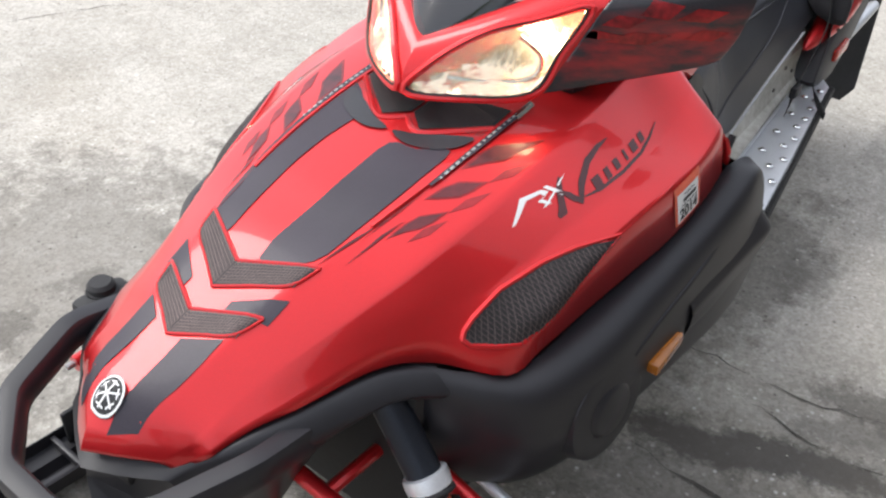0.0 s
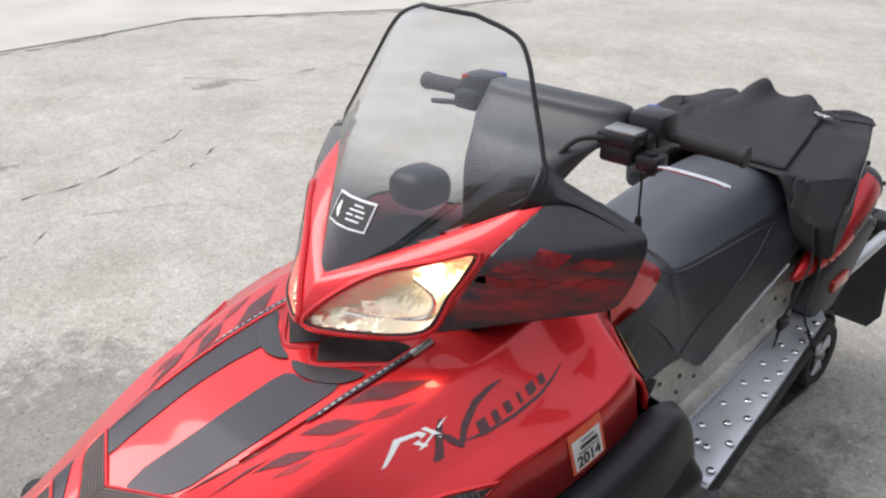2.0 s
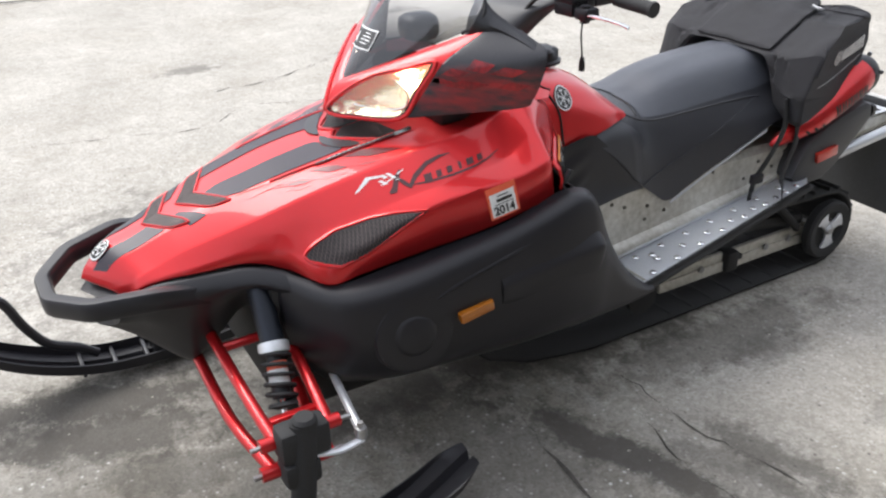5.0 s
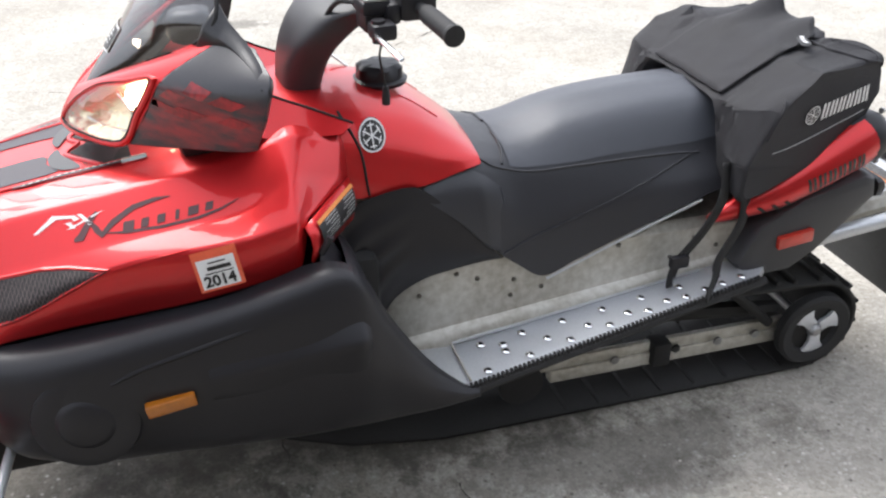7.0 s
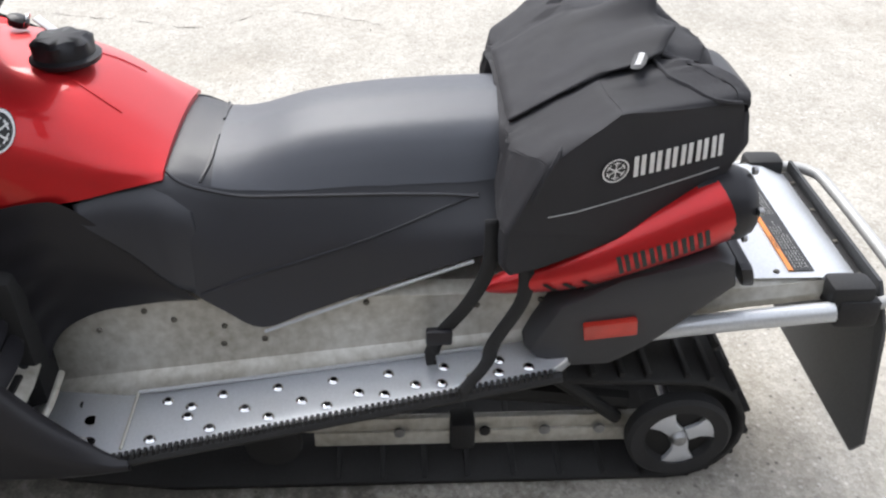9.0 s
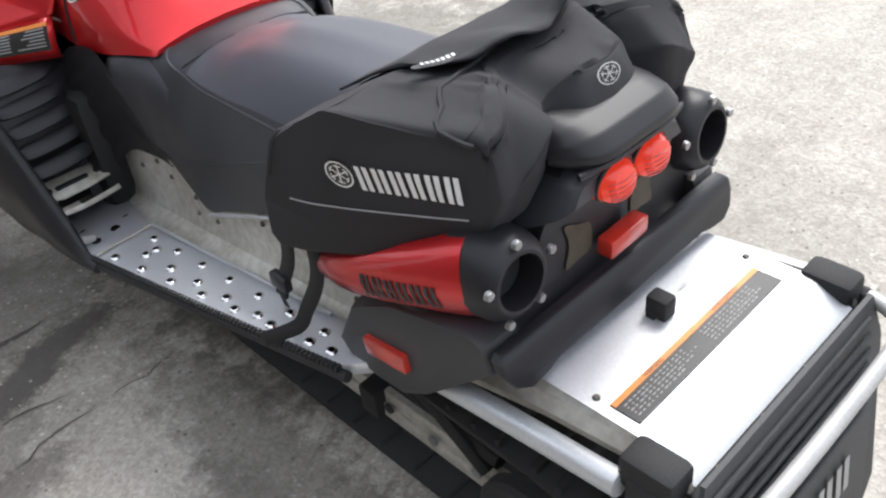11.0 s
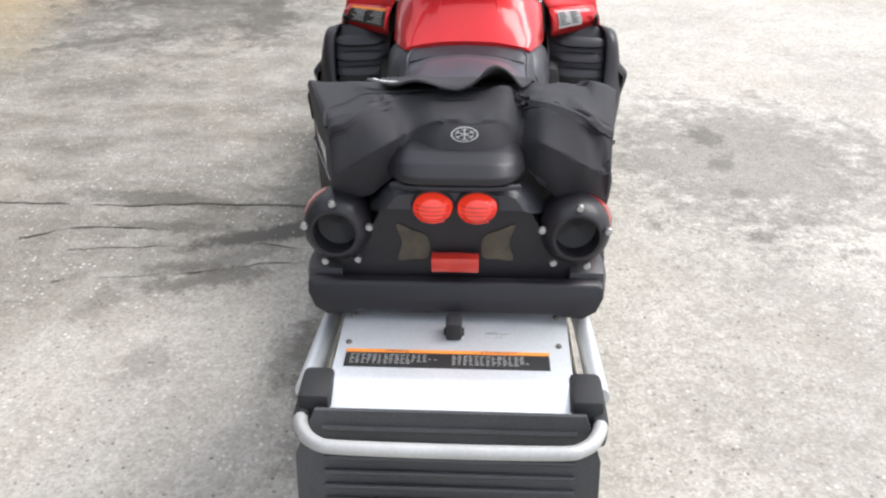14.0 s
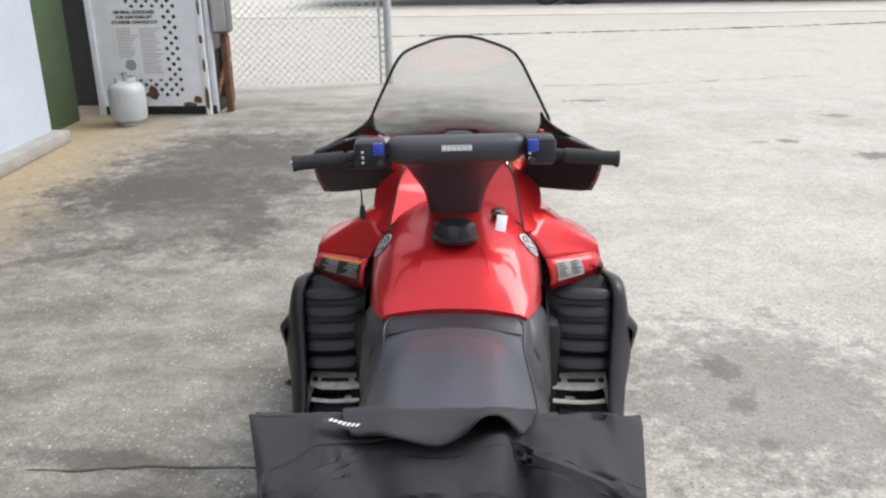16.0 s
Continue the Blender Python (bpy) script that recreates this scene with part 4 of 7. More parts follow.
for r in rows:
    for q in r:
        # the end faces lean in towards the rear
        narrow = .70 if q.x < 0 else .88
        q.x *= narrow + (1 - narrow) * min(1, max(0, (q.y - .02) / .28))
        # the top falls away towards the front
        if q.y > .18:
            q.z = min(q.z, .912 - .58 * (q.y - .18))
rows = [smooth_path(fillet(r + [r[0]], .10, 2)[:-1], 3, True) for r in rows]


def creases(bm, lines):
    """Pinched folds: x, y, z of both ends, width, depth (a ridge beside a groove)."""
    bm.normal_update()
    for v in bm.verts:
        push = 0.0
        for a, b, w, d in lines:
            a, b = Vector(a), Vector(b)
            t = min(1, max(0, (v.co - a).dot(b - a) / (b - a).length_squared))
            off = v.co - a.lerp(b, t)
            side_ = off.dot((b - a).cross(v.normal).normalized())
            k = off.length / w
            if k < 2.2:
                push += d * math.exp(-k * k * 1.3) * (-1.0 if side_ > 0 else .75) * (1 - .5 * abs(2 * t - 1))
        v.co = v.co + v.normal * push
    return bm


BAG_FOLDS = [
    ((-.135, .10, .89), (-.075, -.005, .80), .022, .010), ((-.12, .13, .895), (-.20, .02, .86), .020, .010), ((-.10, .12, .89), (-.175, .01, .78), .018, .008),
    ((.118, .135, .89), (.215, .03, .80), .020, .014), ((.115, .12, .88), (.16, .03, .77), .018, .010), ((.13, .15, .89), (.245, .06, .85), .022, .010), ((.19, .10, .89), (.27, .05, .76), .024, .009),
    ((-.20, .38, .82), (-.275, .36, .68), .022, .008), ((-.175, .37, .83), (-.20, .385, .70), .018, .007), ((.17, .37, .82), (.27, .36, .70), .022, .009),
    ((-.16, .33, .87), (-.24, .24, .915), .016, .007), ((-.15, .20, .895), (-.26, .12, .905), .018, .006), ((.15, .30, .87), (.26, .20, .88), .020, .008), ((.14, .22, .89), (.22, .33, .86), .018, .007),
    ((-.05, .03, .885), (.07, .04, .885), .014, .005),
]
bag_body = part("bag_body", creases(ruffle(skin(rows, True, True), .0035, 14, 3.0), BAG_FOLDS), CLOTH, bag, angle=38)
bag_tree = tree_of(bag_body)
part("bag_badge", drape(outline(disc(.220, .792, .021)), "left", bag_tree, .0015, 0), BLACK_PRINT, bag)
part("bag_emblem", drape(outline(*emblem(.220, .792, .021)), "left", bag_tree, .003, 0), WHITE_PRINT, bag, "white round emblem print")
part("bag_print", drape(outline(*blocks(.120, .801, .150, .038, 6, -6, -1)), "left", bag_tree, .003, .02), WHITE_PRINT, bag, "white block print")
part("bag_emblem", drape(outline(*emblem(.014, .868, .0105, 2.2)), "rear", bag_tree, .003, 0), GREY_PRINT, bag, "silver round emblem print")


def ribbon(pts, w, n=5, face=(0, 1, 0), thick=.0025):
    pts = smooth_path(pts, n)
    rows = []
    for i, p in enumerate(pts):
        d = (pts[min(i + 1, len(pts) - 1)] - pts[max(i - 1, 0)]).normalized()
        s = d.cross(Vector(face)).normalized() * w / 2
        rows.append([p - s, p + s])
    return skin(rows)


def piping(tree, view, pts, r=.0022, n=8, off=.001):
    """A raised seam that follows a curved face."""
    out = []
    for p in smooth_path([(a, b, 0) for a, b in pts], n):
        o, d = VIEWS[view](p.x, p.y)
        hit, no, _, _ = tree.ray_cast(o, d)
        if hit is not None:
            out.append(hit - d * off)
    return tube(out, r, 6)


part("seam", piping(bag_tree, "left", [(.318, .726), (.22, .737), (.12, .752), (.045, .766)], .0012), GREY_PRINT, bag, "pale stitched seam")
part("seam", piping(bag_tree, "left", [(.345, .76), (.315, .825), (.268, .893), (.23, .910), (.13, .893), (.03, .872)], .004), CLOTH, bag)
# loose cloth lid over the middle
EDGE = ((-.150, .268), (-.142, .200), (-.118, .138), (-.06, .114), (.0, .108), (.045, .124), (.082, .158), (.110, .150), (.128, .190), (.140, .25))
lid = []
for i in range(45):
    x = -.150 + .290 * i / 44
    for (xa, ya), (xb, yb) in zip(EDGE, EDGE[1:]):
        if xa <= x <= xb + 1e-6:
            y_rear = ya + (yb - ya) * (x - xa) / (xb - xa)
    row = []
    for k in range(17):
        y = .366 + (y_rear - .366) * k / 16
        hit = bag_tree.ray_cast(Vector((x, y, 2)), Vector((0, 0, -1)))[0]
        z = hit.z if hit is not None else .84
        # the rear hem stands up in two crumpled peaks
        hem = max(0.0, (k - 7) / 9) ** 1.6
        peak = .012 + .030 * math.exp(-((x - .062) / .026) ** 2) + .014 * math.exp(-((x + .066) / .030) ** 2)
        side_fade = min(1, min(i, 44 - i) / 5)
        row.append(Vector((x, y - .7 * hem * peak * side_fade, z + .005 + hem * peak * side_fade - .005 * abs(noise.noise(Vector((x * 11, y * 17, 0)))) * side_fade)))
    lid.append(row)
bag_lid = solid(part("bag_lid", skin(lid), CLOTH, bag, "crumpled cloth lid", angle=40), .004, 1.0)
part("bag_tag", drape(outline(soft_outline(rect(-.134, .168, .058, .018, -22), 4)), "top", bag_tree, .016, 0), BLACK_PRINT, bag, "small black woven tag")
part("bag_tag_print", drape(outline(*[rect(-.134 + .0065 * i, .168 - .0026 * i, .004, .009, -22) for i in range(-3, 4)]), "top", bag_tree, .0185, 0), WHITE_PRINT, bag)
for y0, pts in ((0, [(-.262, .395, .70), (-.275, .400, .62), (-.268, .43, .54), (-.262, .475, .47), (-.265, .49, .43)]), (1, [(-.268, .345, .65), (-.275, .34, .56), (-.282, .385, .47), (-.300, .40, .435), (-.345, .445, .413)])):
    solid(part("bag_strap", ribbon(pts, .026, 6, (1, .2, 0)), STRAP, bag, "black webbing strap"), .003)
part("strap_end", ribbon([(-.266, .488, .455), (-.262, .492, .42), (-.258, .485, .385)], .018, 4, (1, 0, 0)), STRAP, bag)
part("buckle", block(-.274, -.256, .455, .50, .455, .485, .005), BLACK_PLASTIC, bag, "black plastic buckle")

# ---- hood details ----
hood_tree = tree_of(hood)
NOSE_STRIPE = {
    1: [(-.025, 2.292), (-.058, 2.268), (-.067, 2.21), (-.072, 2.132), (-.021, 2.162), (-.022, 2.23)],
    -1: [(-.042, 2.284), (-.074, 2.262), (-.074, 2.20), (-.072, 2.134), (-.037, 2.157), (-.040, 2.23)],
}
LONG_STRIPE = {
    1: soft_outline([(-.023, 2.024), (-.092, 1.989), (-.104, 1.92), (-.110, 1.86), (-.113, 1.79), (-.112, 1.718), (-.066, 1.742), (-.021, 1.752), (-.018, 1.83), (-.019, 1.90)], 3),
    -1: soft_outline([(-.055, 2.019), (-.102, 1.992), (-.124, 1.91), (-.137, 1.84), (-.145, 1.76), (-.147, 1.69), (-.128, 1.662), (-.070, 1.715), (-.073, 1.79), (-.072, 1.854), (-.064, 1.94)], 3),
}
for s in (1, -1):
    for poly in (NOSE_STRIPE[s], [(-.040, 2.108), (-.040, 2.07 + .02), (-.105, 2.045), (-.103, 2.085)], LONG_STRIPE[s]):
        part("hood_stripe", drape(outline([(x * s, y) for x, y in poly]), "top", hood_tree, .0016, .02), STRIPE, hood, "charcoal stripe film")
    for poly in ([(0, 2.088), (0, 2.042), (-.108, 1.990), (-.092, 2.032)], [(0, 2.168), (0, 2.127), (-.094, 2.083), (-.078, 2.122)]):
        pts = [(x * s, y) for x, y in poly]
        vent = part("hood_vent", drape(outline(pts), "top", hood_tree, .0026, .015), SEAM, hood, "black mesh hood vent")
        part("vent_lip", piping(hood_tree, "top", [pts[1], ((pts[1][0] + pts[2][0]) / 2, (pts[1][1] + pts[2][1]) / 2), pts[2]], .0030, 4, .002), RED, vent)
        part("vent_lip", piping(hood_tree, "top", [pts[0], ((pts[0][0] + pts[3][0]) / 2, (pts[0][1] + pts[3][1]) / 2), pts[3], pts[2]], .0022, 4, .002), RED, vent)
        # wire mesh inside
        wires = []
        (ax, ay), (bx, by), (cx, cy), (dx, dy) = pts[0], pts[1], pts[2], pts[3]
        for i in range(22):
            t = (i + .5) / 22
            wires.append(rect((ax + (dx - ax) * t + bx + (cx - bx) * t) / 2, (ay + (dy - ay) * t + by + (cy - by) * t) / 2, .0015, .040))
        for i in range(1, 8):
            t = i / 8
            p, q = (ax + (bx - ax) * t, ay + (by - ay) * t), (dx + (cx - dx) * t, dy + (cy - dy) * t)
            L = math.hypot(q[0] - p[0], q[1] - p[1])
            wires.append(rect((p[0] + q[0]) / 2, (p[1] + q[1]) / 2, L * .96, .0015, math.degrees(math.atan2(q[1] - p[1], q[0] - p[0]))))
        part("vent_mesh", drape(outline(*wires), "top", hood_tree, .0036, .012), MESH_WIRE, vent)
badge = part("hood_badge", drape(outline(disc(-.004, 2.267, .0225)), "top", hood_tree, .004, .006), BLACK_PRINT, hood)
part("badge_emblem", drape(outline(*emblem(-.004, 2.267, .0225)), "top", hood_tree, .0062, .006), WHITE_PRINT, badge, "white round emblem")

for s in (1, -1):
    view = "left" if s == 1 else "right"
    # side intake with mesh
    mouth = [(1.893, .629), (1.888, .621), (1.862, .616), (1.834, .615), (1.79, .632), (1.745, .654), (1.69, .683), (1.635, .709), (1.70, .704), (1.75, .695), (1.82, .676), (1.868, .651), (1.886, .638)]
    intake = part("side_vent", drape(outline(mouth), view, hood_tree, .0045, .007), SEAM, hood, "black mesh side intake")
    part("vent_lip", piping(hood_tree, view, mouth + mouth[:1], .0045, 1, .001), RED, intake)
    net = []
    for i in range(70):
        a = 1.60 + i * .0072
        for turn in (62, -62):
            c, d = math.cos(radians(turn)), math.sin(radians(turn))
            run = [k * .002 - .14 for k in range(141)]
            ok = [k for k in run if inside(a + k * c, .655 + k * d, mouth)]
            if len(ok) > 4:
                lo, hi = ok[0], ok[-1]
                net.append(rect(a + (lo + hi) / 2 * c, .655 + (lo + hi) / 2 * d, hi - lo, .0011, turn))
    part("vent_mesh", drape(outline(*net), view, hood_tree, .0060, .007), MESH_WIRE, intake)
    # slanted white mark and dark brush script as plain strokes
    marks = [[(1.757, .7355), (1.750, .7365), (1.716, .7565), (1.690, .7590), (1.686, .7555), (1.702, .7525), (1.688, .7470), (1.683, .7485), (1.692, .7535), (1.676, .7590), (1.684, .7625), (1.722, .7605)], [(1.700, .7455), (1.692, .7465), (1.634, .7700), (1.648, .7660)], [(1.680, .7640), (1.672, .7650), (1.654, .7530), (1.662, .7525)]]
    part("white_mark", drape(outline(*marks), view, hood_tree, .002, .02), WHITE_PRINT, hood, "white slanted decal strokes")
    # brush strokes: a tall lead letter, then slanted short strokes on a rising base
    strokes = [
        [(1.688, .733, .004), (1.676, .738, .011), (1.660, .757, .009), (1.646, .768, .004)],
        [(1.662, .757, .004), (1.650, .748, .011), (1.640, .741, .007)],
        [(1.642, .741, .006), (1.622, .756, .008), (1.586, .773, .007), (1.550, .781, .005), (1.522, .784, .001)],
        [(1.634, .744, .001), (1.600, .7455, .0035), (1.540, .7500, .0035), (1.480, .7565, .0035), (1.440, .764, .003), (1.408, .775, .001)],
    ]
    bars = [rect(1.596 - .0275 * k, .7525 + .0033 * k, w, .0105 - .0005 * (k % 3), -7, -.45) for k, w in enumerate((.019, .013, .014, .007, .019, .014))]
    part("script_mark", drape(outline(*bars), view, hood_tree, .002, .01), SCRIPT, hood, "dark slanted decal bars")
    for line in strokes:
        row_a, row_b = [], []
        for i, (a, b, w) in enumerate(line):
            p, q = line[max(i - 1, 0)], line[min(i + 1, len(line) - 1)]
            d = Vector((q[0] - p[0], q[1] - p[1], 0)).normalized()
            row_a.append((a - d.y * w * .45, b + d.x * w * .45, 0))
            row_b.append((a + d.y * w * .45, b - d.x * w * .45, 0))
        part("script_mark", drape(skin([row_a, row_b]), view, hood_tree, .002, 0), SCRIPT, hood, "dark brushed decal stroke")
    part("panel_crease", piping(hood_tree, view, [(1.627, .708), (1.57, .722), (1.50, .733)], .0028, 4, -.0012), RED, hood)
    # checker graphic on the shoulder
    for flag in ([(-.148, 1.742), (-.148, 1.702), (-.156, 1.668), (-.180, 1.640), (-.208, 1.610), (-.200, 1.650), (-.190, 1.684), (-.170, 1.708)], [(-.143, 1.818), (-.149, 1.785), (-.160, 1.760), (-.194, 1.732), (-.189, 1.758), (-.180, 1.782), (-.164, 1.798)], [(-.144, 1.900), (-.149, 1.866), (-.156, 1.842), (-.183, 1.809), (-.179, 1.836), (-.170, 1.858), (-.157, 1.876)]):
        for grow, film in ((1.0, RED_SHADE), (.80, RED_DARK)):
            mx, my = sum(p[0] for p in flag) / len(flag), sum(p[1] for p in flag) / len(flag)
            part("checker_mark", drape(outline([(s * (mx + (p[0] - mx) * grow), my + (p[1] - my) * grow) for p in flag]), "top", hood_tree, .0006 if grow == 1.0 else .0011, .015), film, hood, "faded dark diamond graphic")
    for flag in ([(-.195, 1.734), (-.199, 1.700), (-.222, 1.658), (-.216, 1.700)], [(-.184, 1.812), (-.189, 1.778), (-.209, 1.745), (-.203, 1.782)], [(-.169, 1.884), (-.174, 1.852), (-.191, 1.823), (-.186, 1.856)]):
        part("checker_mark", drape(outline([(s * a, b) for a, b in flag]), "top", hood_tree, .0006, .015), RED_SHADE, hood, "faint dark diamond graphic")
    for flame in ([(-.121, 1.93), (-.131, 1.86), (-.137, 1.80), (-.129, 1.86)], [(-.099, 2.00), (-.113, 1.94), (-.128, 1.87), (-.110, 1.935)], [(-.128, 1.965), (-.140, 1.90), (-.147, 1.86), (-.136, 1.90)]):
        part("flame_line", drape(outline([(s * a, b) for a, b in flame]), "top", hood_tree, .0016, .02), RED_DARK, hood)
    # raised strip with fine lettering that ends in a bright cap under the headlight
    strip = part("trim_strip", drape(outline([(s * -.139, 1.560), (s * -.150, 1.560), (s * -.147, 1.695), (s * -.138, 1.795), (s * -.133, 1.795), (s * -.137, 1.695)]), "top", hood_tree, .0045, .02), STRIPE, hood, "dark strip with fine lettering")
    part("strip_edge", piping(hood_tree, "top", [(s * -.136, 1.555), (s * -.134, 1.695), (s * -.130, 1.80), (s * -.118, 1.90)], .0038, 5, .001), RED, strip)
    part("strip_print", drape(outline(*[rect(s * (-.1395 - .0035 * i / 15), 1.775 - .0125 * i, .0042, .0075 if i % 4 else .004) for i in range(16)]), "top", hood_tree, .0056, 0), GREY_PRINT, strip)
    part("strip_end", piping(hood_tree, "top", [(s * -.1445, 1.600), (s * -.1445, 1.580), (s * -.144, 1.556)], .0062, 3, .003), CHROME, strip)
    # scoop under the headlights: a mesh panel above a dark dish
    scoop = part("scoop", drape(outline([(s * -.002, 1.672), (s * -.038, 1.703), (s * -.090, 1.664), (s * -.130, 1.632), (s * -.128, 1.585), (s * -.002, 1.600)]), "top", hood_tree, .0024, .012), SEAM, hood, "dark mesh scoop under the headlights")
    grid = [rect(s * (-.006 - .0046 * q), 1.642, .0011, .096 - .0016 * q, 10 * s) for q in range(27)] + [rect(s * -.066, 1.604 + .0068 * q, .122 - .007 * q, .0011, -s * 20) for q in range(10)]
    part("scoop_mesh", drape(outline(*grid), "top", hood_tree, .0038, .02), MESH_WIRE, scoop)
    part("scoop_lip", piping(hood_tree, "top", [(s * -.002, 1.688), (s * -.040, 1.709), (s * -.092, 1.672), (s * -.132, 1.638)], .0048, 5, .001), RED, scoop, "rounded red lip")
    part("scoop_dish", drape(outline(soft_outline([(s * -.006, 1.728), (s * -.040, 1.742), (s * -.085, 1.732), (s * -.116, 1.708), (s * -.124, 1.676), (s * -.088, 1.690), (s * -.045, 1.714)], 4)), "top", hood_tree, .0030, .012), BLACK_GLOSS, scoop, "gloss black dish below the mesh")
# year decal (left side only)
decal = part("year_decal", drape(outline(rect(1.459, .6975, .077, .073, -9)), "left", hood_tree, .002, .02), ORANGE_RED, hood, "orange and white registration decal")
part("decal_field", drape(outline(rect(1.459, .6925, .064, .054, -9)), "left", hood_tree, .003, .02), WHITE_PRINT, decal)
part("decal_year", drape(shift(letters("2014", .027, .0009), 1.457, .6785, -9, -1), "left", hood_tree, .004, .0), BLACK_PRINT, decal)
part("decal_lines", drape(outline(rect(1.457, .7025, .040, .0070, -9), rect(1.460, .7125, .03, .0025, -9), rect(1.457, .6935, .048, .002, -9)), "left", hood_tree, .004, 0), BLACK_PRINT, decal)

# headlights
for s in (1, -1):
    pts = [(a * s, b) for a, b in LAMP]
    lens_bm = cut(outline(pts), .02)
    for v in lens_bm.verts:
        x, z = v.co.x, v.co.y
        hit, no, _, _ = cowl_tree.ray_cast(Vector((x, 3.5, z)), Vector((0, -1, 0)))
        if hit is None:
            hit = cowl_tree.find_nearest(Vector((x, 1.6, z)))[0]
        v.co = hit + Vector((0, .004, .002))
    lamp = part("headlight", lens_bm, LENS, sled, "lit headlight with a clear lens")
    lamp.visible_shadow = False
    bowl = cut(outline(pts), .012)
    for v in bowl.verts:
        x, z = v.co.x, v.co.y
        hit, no, _, _ = cowl_tree.ray_cast(Vector((x, 3.5, z)), Vector((0, -1, 0)))
        if hit is None:
            hit = cowl_tree.find_nearest(Vector((x, 1.6, z)))[0]
        near = min(math.hypot(x - a, z - b) for a, b in pts)
        v.co = hit - Vector((0, min(.045, near * 1.5 + .003), 0))
    part("reflector_bowl", bowl, MIRROR_BOWL, lamp, "faceted silver reflector")
    ring_pts = []
    for a, b in pts:
        hit, no, _, _ = cowl_tree.ray_cast(Vector((a, 3.5, b)), Vector((0, -1, 0)))
        ring_pts.append((hit or cowl_tree.find_nearest(Vector((a, 1.6, b)))[0]) + Vector((0, .005, .002)))
    mid_lamp = sum(ring_pts, Vector()) / len(ring_pts)
    part("lamp_rim", tube([mid_lamp + (p - mid_lamp) * 1.045 - Vector((0, .004, .002)) for p in ring_pts], .0062, 8, 0, True), RED, sled)
    part("gasket", tube(ring_pts, .0026, 6, 0, True), SEAM, lamp)
    part("bulb", spin([(.0, .0), (.012, .002), (.017, .012), (.013, .022), (.0, .026)], (-.148 * s, 1.548, .928), (-.3 * s, 1, 0), 14), LAMP_CORE, lamp, "glowing bulb")
    part("inner_frame", tube([(-.05 * s, 1.652, .862), (-.10 * s, 1.618, .858), (-.15 * s, 1.575, .866), (-.158 * s, 1.565, .90), (-.13 * s, 1.585, .93)], .004, 8, 5), CHROME, lamp)
# dark flanks from the screen down to the wings
for s in (1, -1):
    top = [(-.222 * s, 1.397, 1.100), (-.244 * s, 1.385, 1.074), (-.288 * s, 1.362, 1.048), (-.340 * s, 1.348, 1.024), (-.368 * s, 1.343, 1.002)]
    low = [(-.216 * s, 1.442, 1.028), (-.242 * s, 1.417, 1.030), (-.275 * s, 1.385, 1.025), (-.335 * s, 1.356, 1.006), (-.368 * s, 1.347, .990)]
    solid(part("screen_flank", skin([smooth_path(top, 4), smooth_path([tuple(Vector(a).lerp(Vector(b), .5) + Vector((-.006 * s, .008, 0))) for a, b in zip(top, low)], 4), smooth_path(low, 4)]), BLACK_GLOSS, screen, "black flank between screen and wing"), .004)
# screen sticker
scr_bm = skin(SCREEN_ROWS)
scr_tree = BVHTree.FromBMesh(scr_bm)
scr_bm.free()
stick = part("screen_sticker", drape(outline(rect(.011, .9955, .092, .042, -1)), "front", scr_tree, .003, .03), WHITE_PRINT, screen, "black club sticker with white border")
part("sticker_field", drape(outline(rect(.011, .9955, .086, .036, -1)), "front", scr_tree, .004, .03), BLACK_PRINT, screen)
bars = [rect(-.004, 1.008 - .0068 * i, w, .0022, -1) for i, w in enumerate((.020, .034, .038, .030))] + [soft_outline([(.030, .984), (.044, .992), (.042, 1.003), (.038, 1.006), (.034, .996)], 3)]
part("sticker_print", drape(outline(*bars), "front", scr_tree, .005, 0), WHITE_PRINT, screen)

# ---- side panel details ----
for s in (1, -1):
    part("side_reflector", block(-.012, .012, -.043, .043, -.0125, .0125, .003, Matrix.Translation((-.452 * s, 1.570, .478)) @ Matrix.Rotation(radians(-9), 4, "X")), AMBER, sled, "amber side reflector")
    part("panel_boss", spin([(.098, -.02), (.090, .002), (.080, .006), (.050, .006), (.044, .011), (.038, .014), (.0, .015)], (-.434 * s, 1.715, .455), (-1 * s, .10, .12), 32), BLACK_PLASTIC, sled, "round recoil bulge on the side panel")
    part("panel_ridge", tube([(-.433 * s, 1.66, .528), (-.436 * s, 1.60, .552), (-.441 * s, 1.463, .589), (-.437 * s, 1.36, .618), (-.430 * s, 1.30, .638)], .008, 8, 6, flat=.7), BLACK_PLASTIC, sled)
    wedge = [[Vector((x * s, y, z)) for x, z in prof] for y, prof in ((1.50, [(-.452, .535), (-.460, .522), (-.462, .512), (-.460, .480), (-.445, .45)]), (1.40, [(-.450, .565), (-.467, .535), (-.468, .524), (-.464, .475), (-.445, .43)]), (1.30, [(-.444, .592), (-.474, .550), (-.475, .537), (-.466, .475), (-.442, .42)]), (1.235, [(-.436, .602), (-.478, .558), (-.479, .543), (-.463, .475), (-.440, .41)]), (1.212, [(-.425, .590), (-.462, .553), (-.464, .540), (-.452, .472), (-.432, .41)]))]
    part("panel_wedge", skin([smooth_path(fillet(r, .25, 2), 2) for r in glide(wedge, 4)]), BLACK_PLASTIC, sled, "proud wedge moulded into the side panel", angle=55)

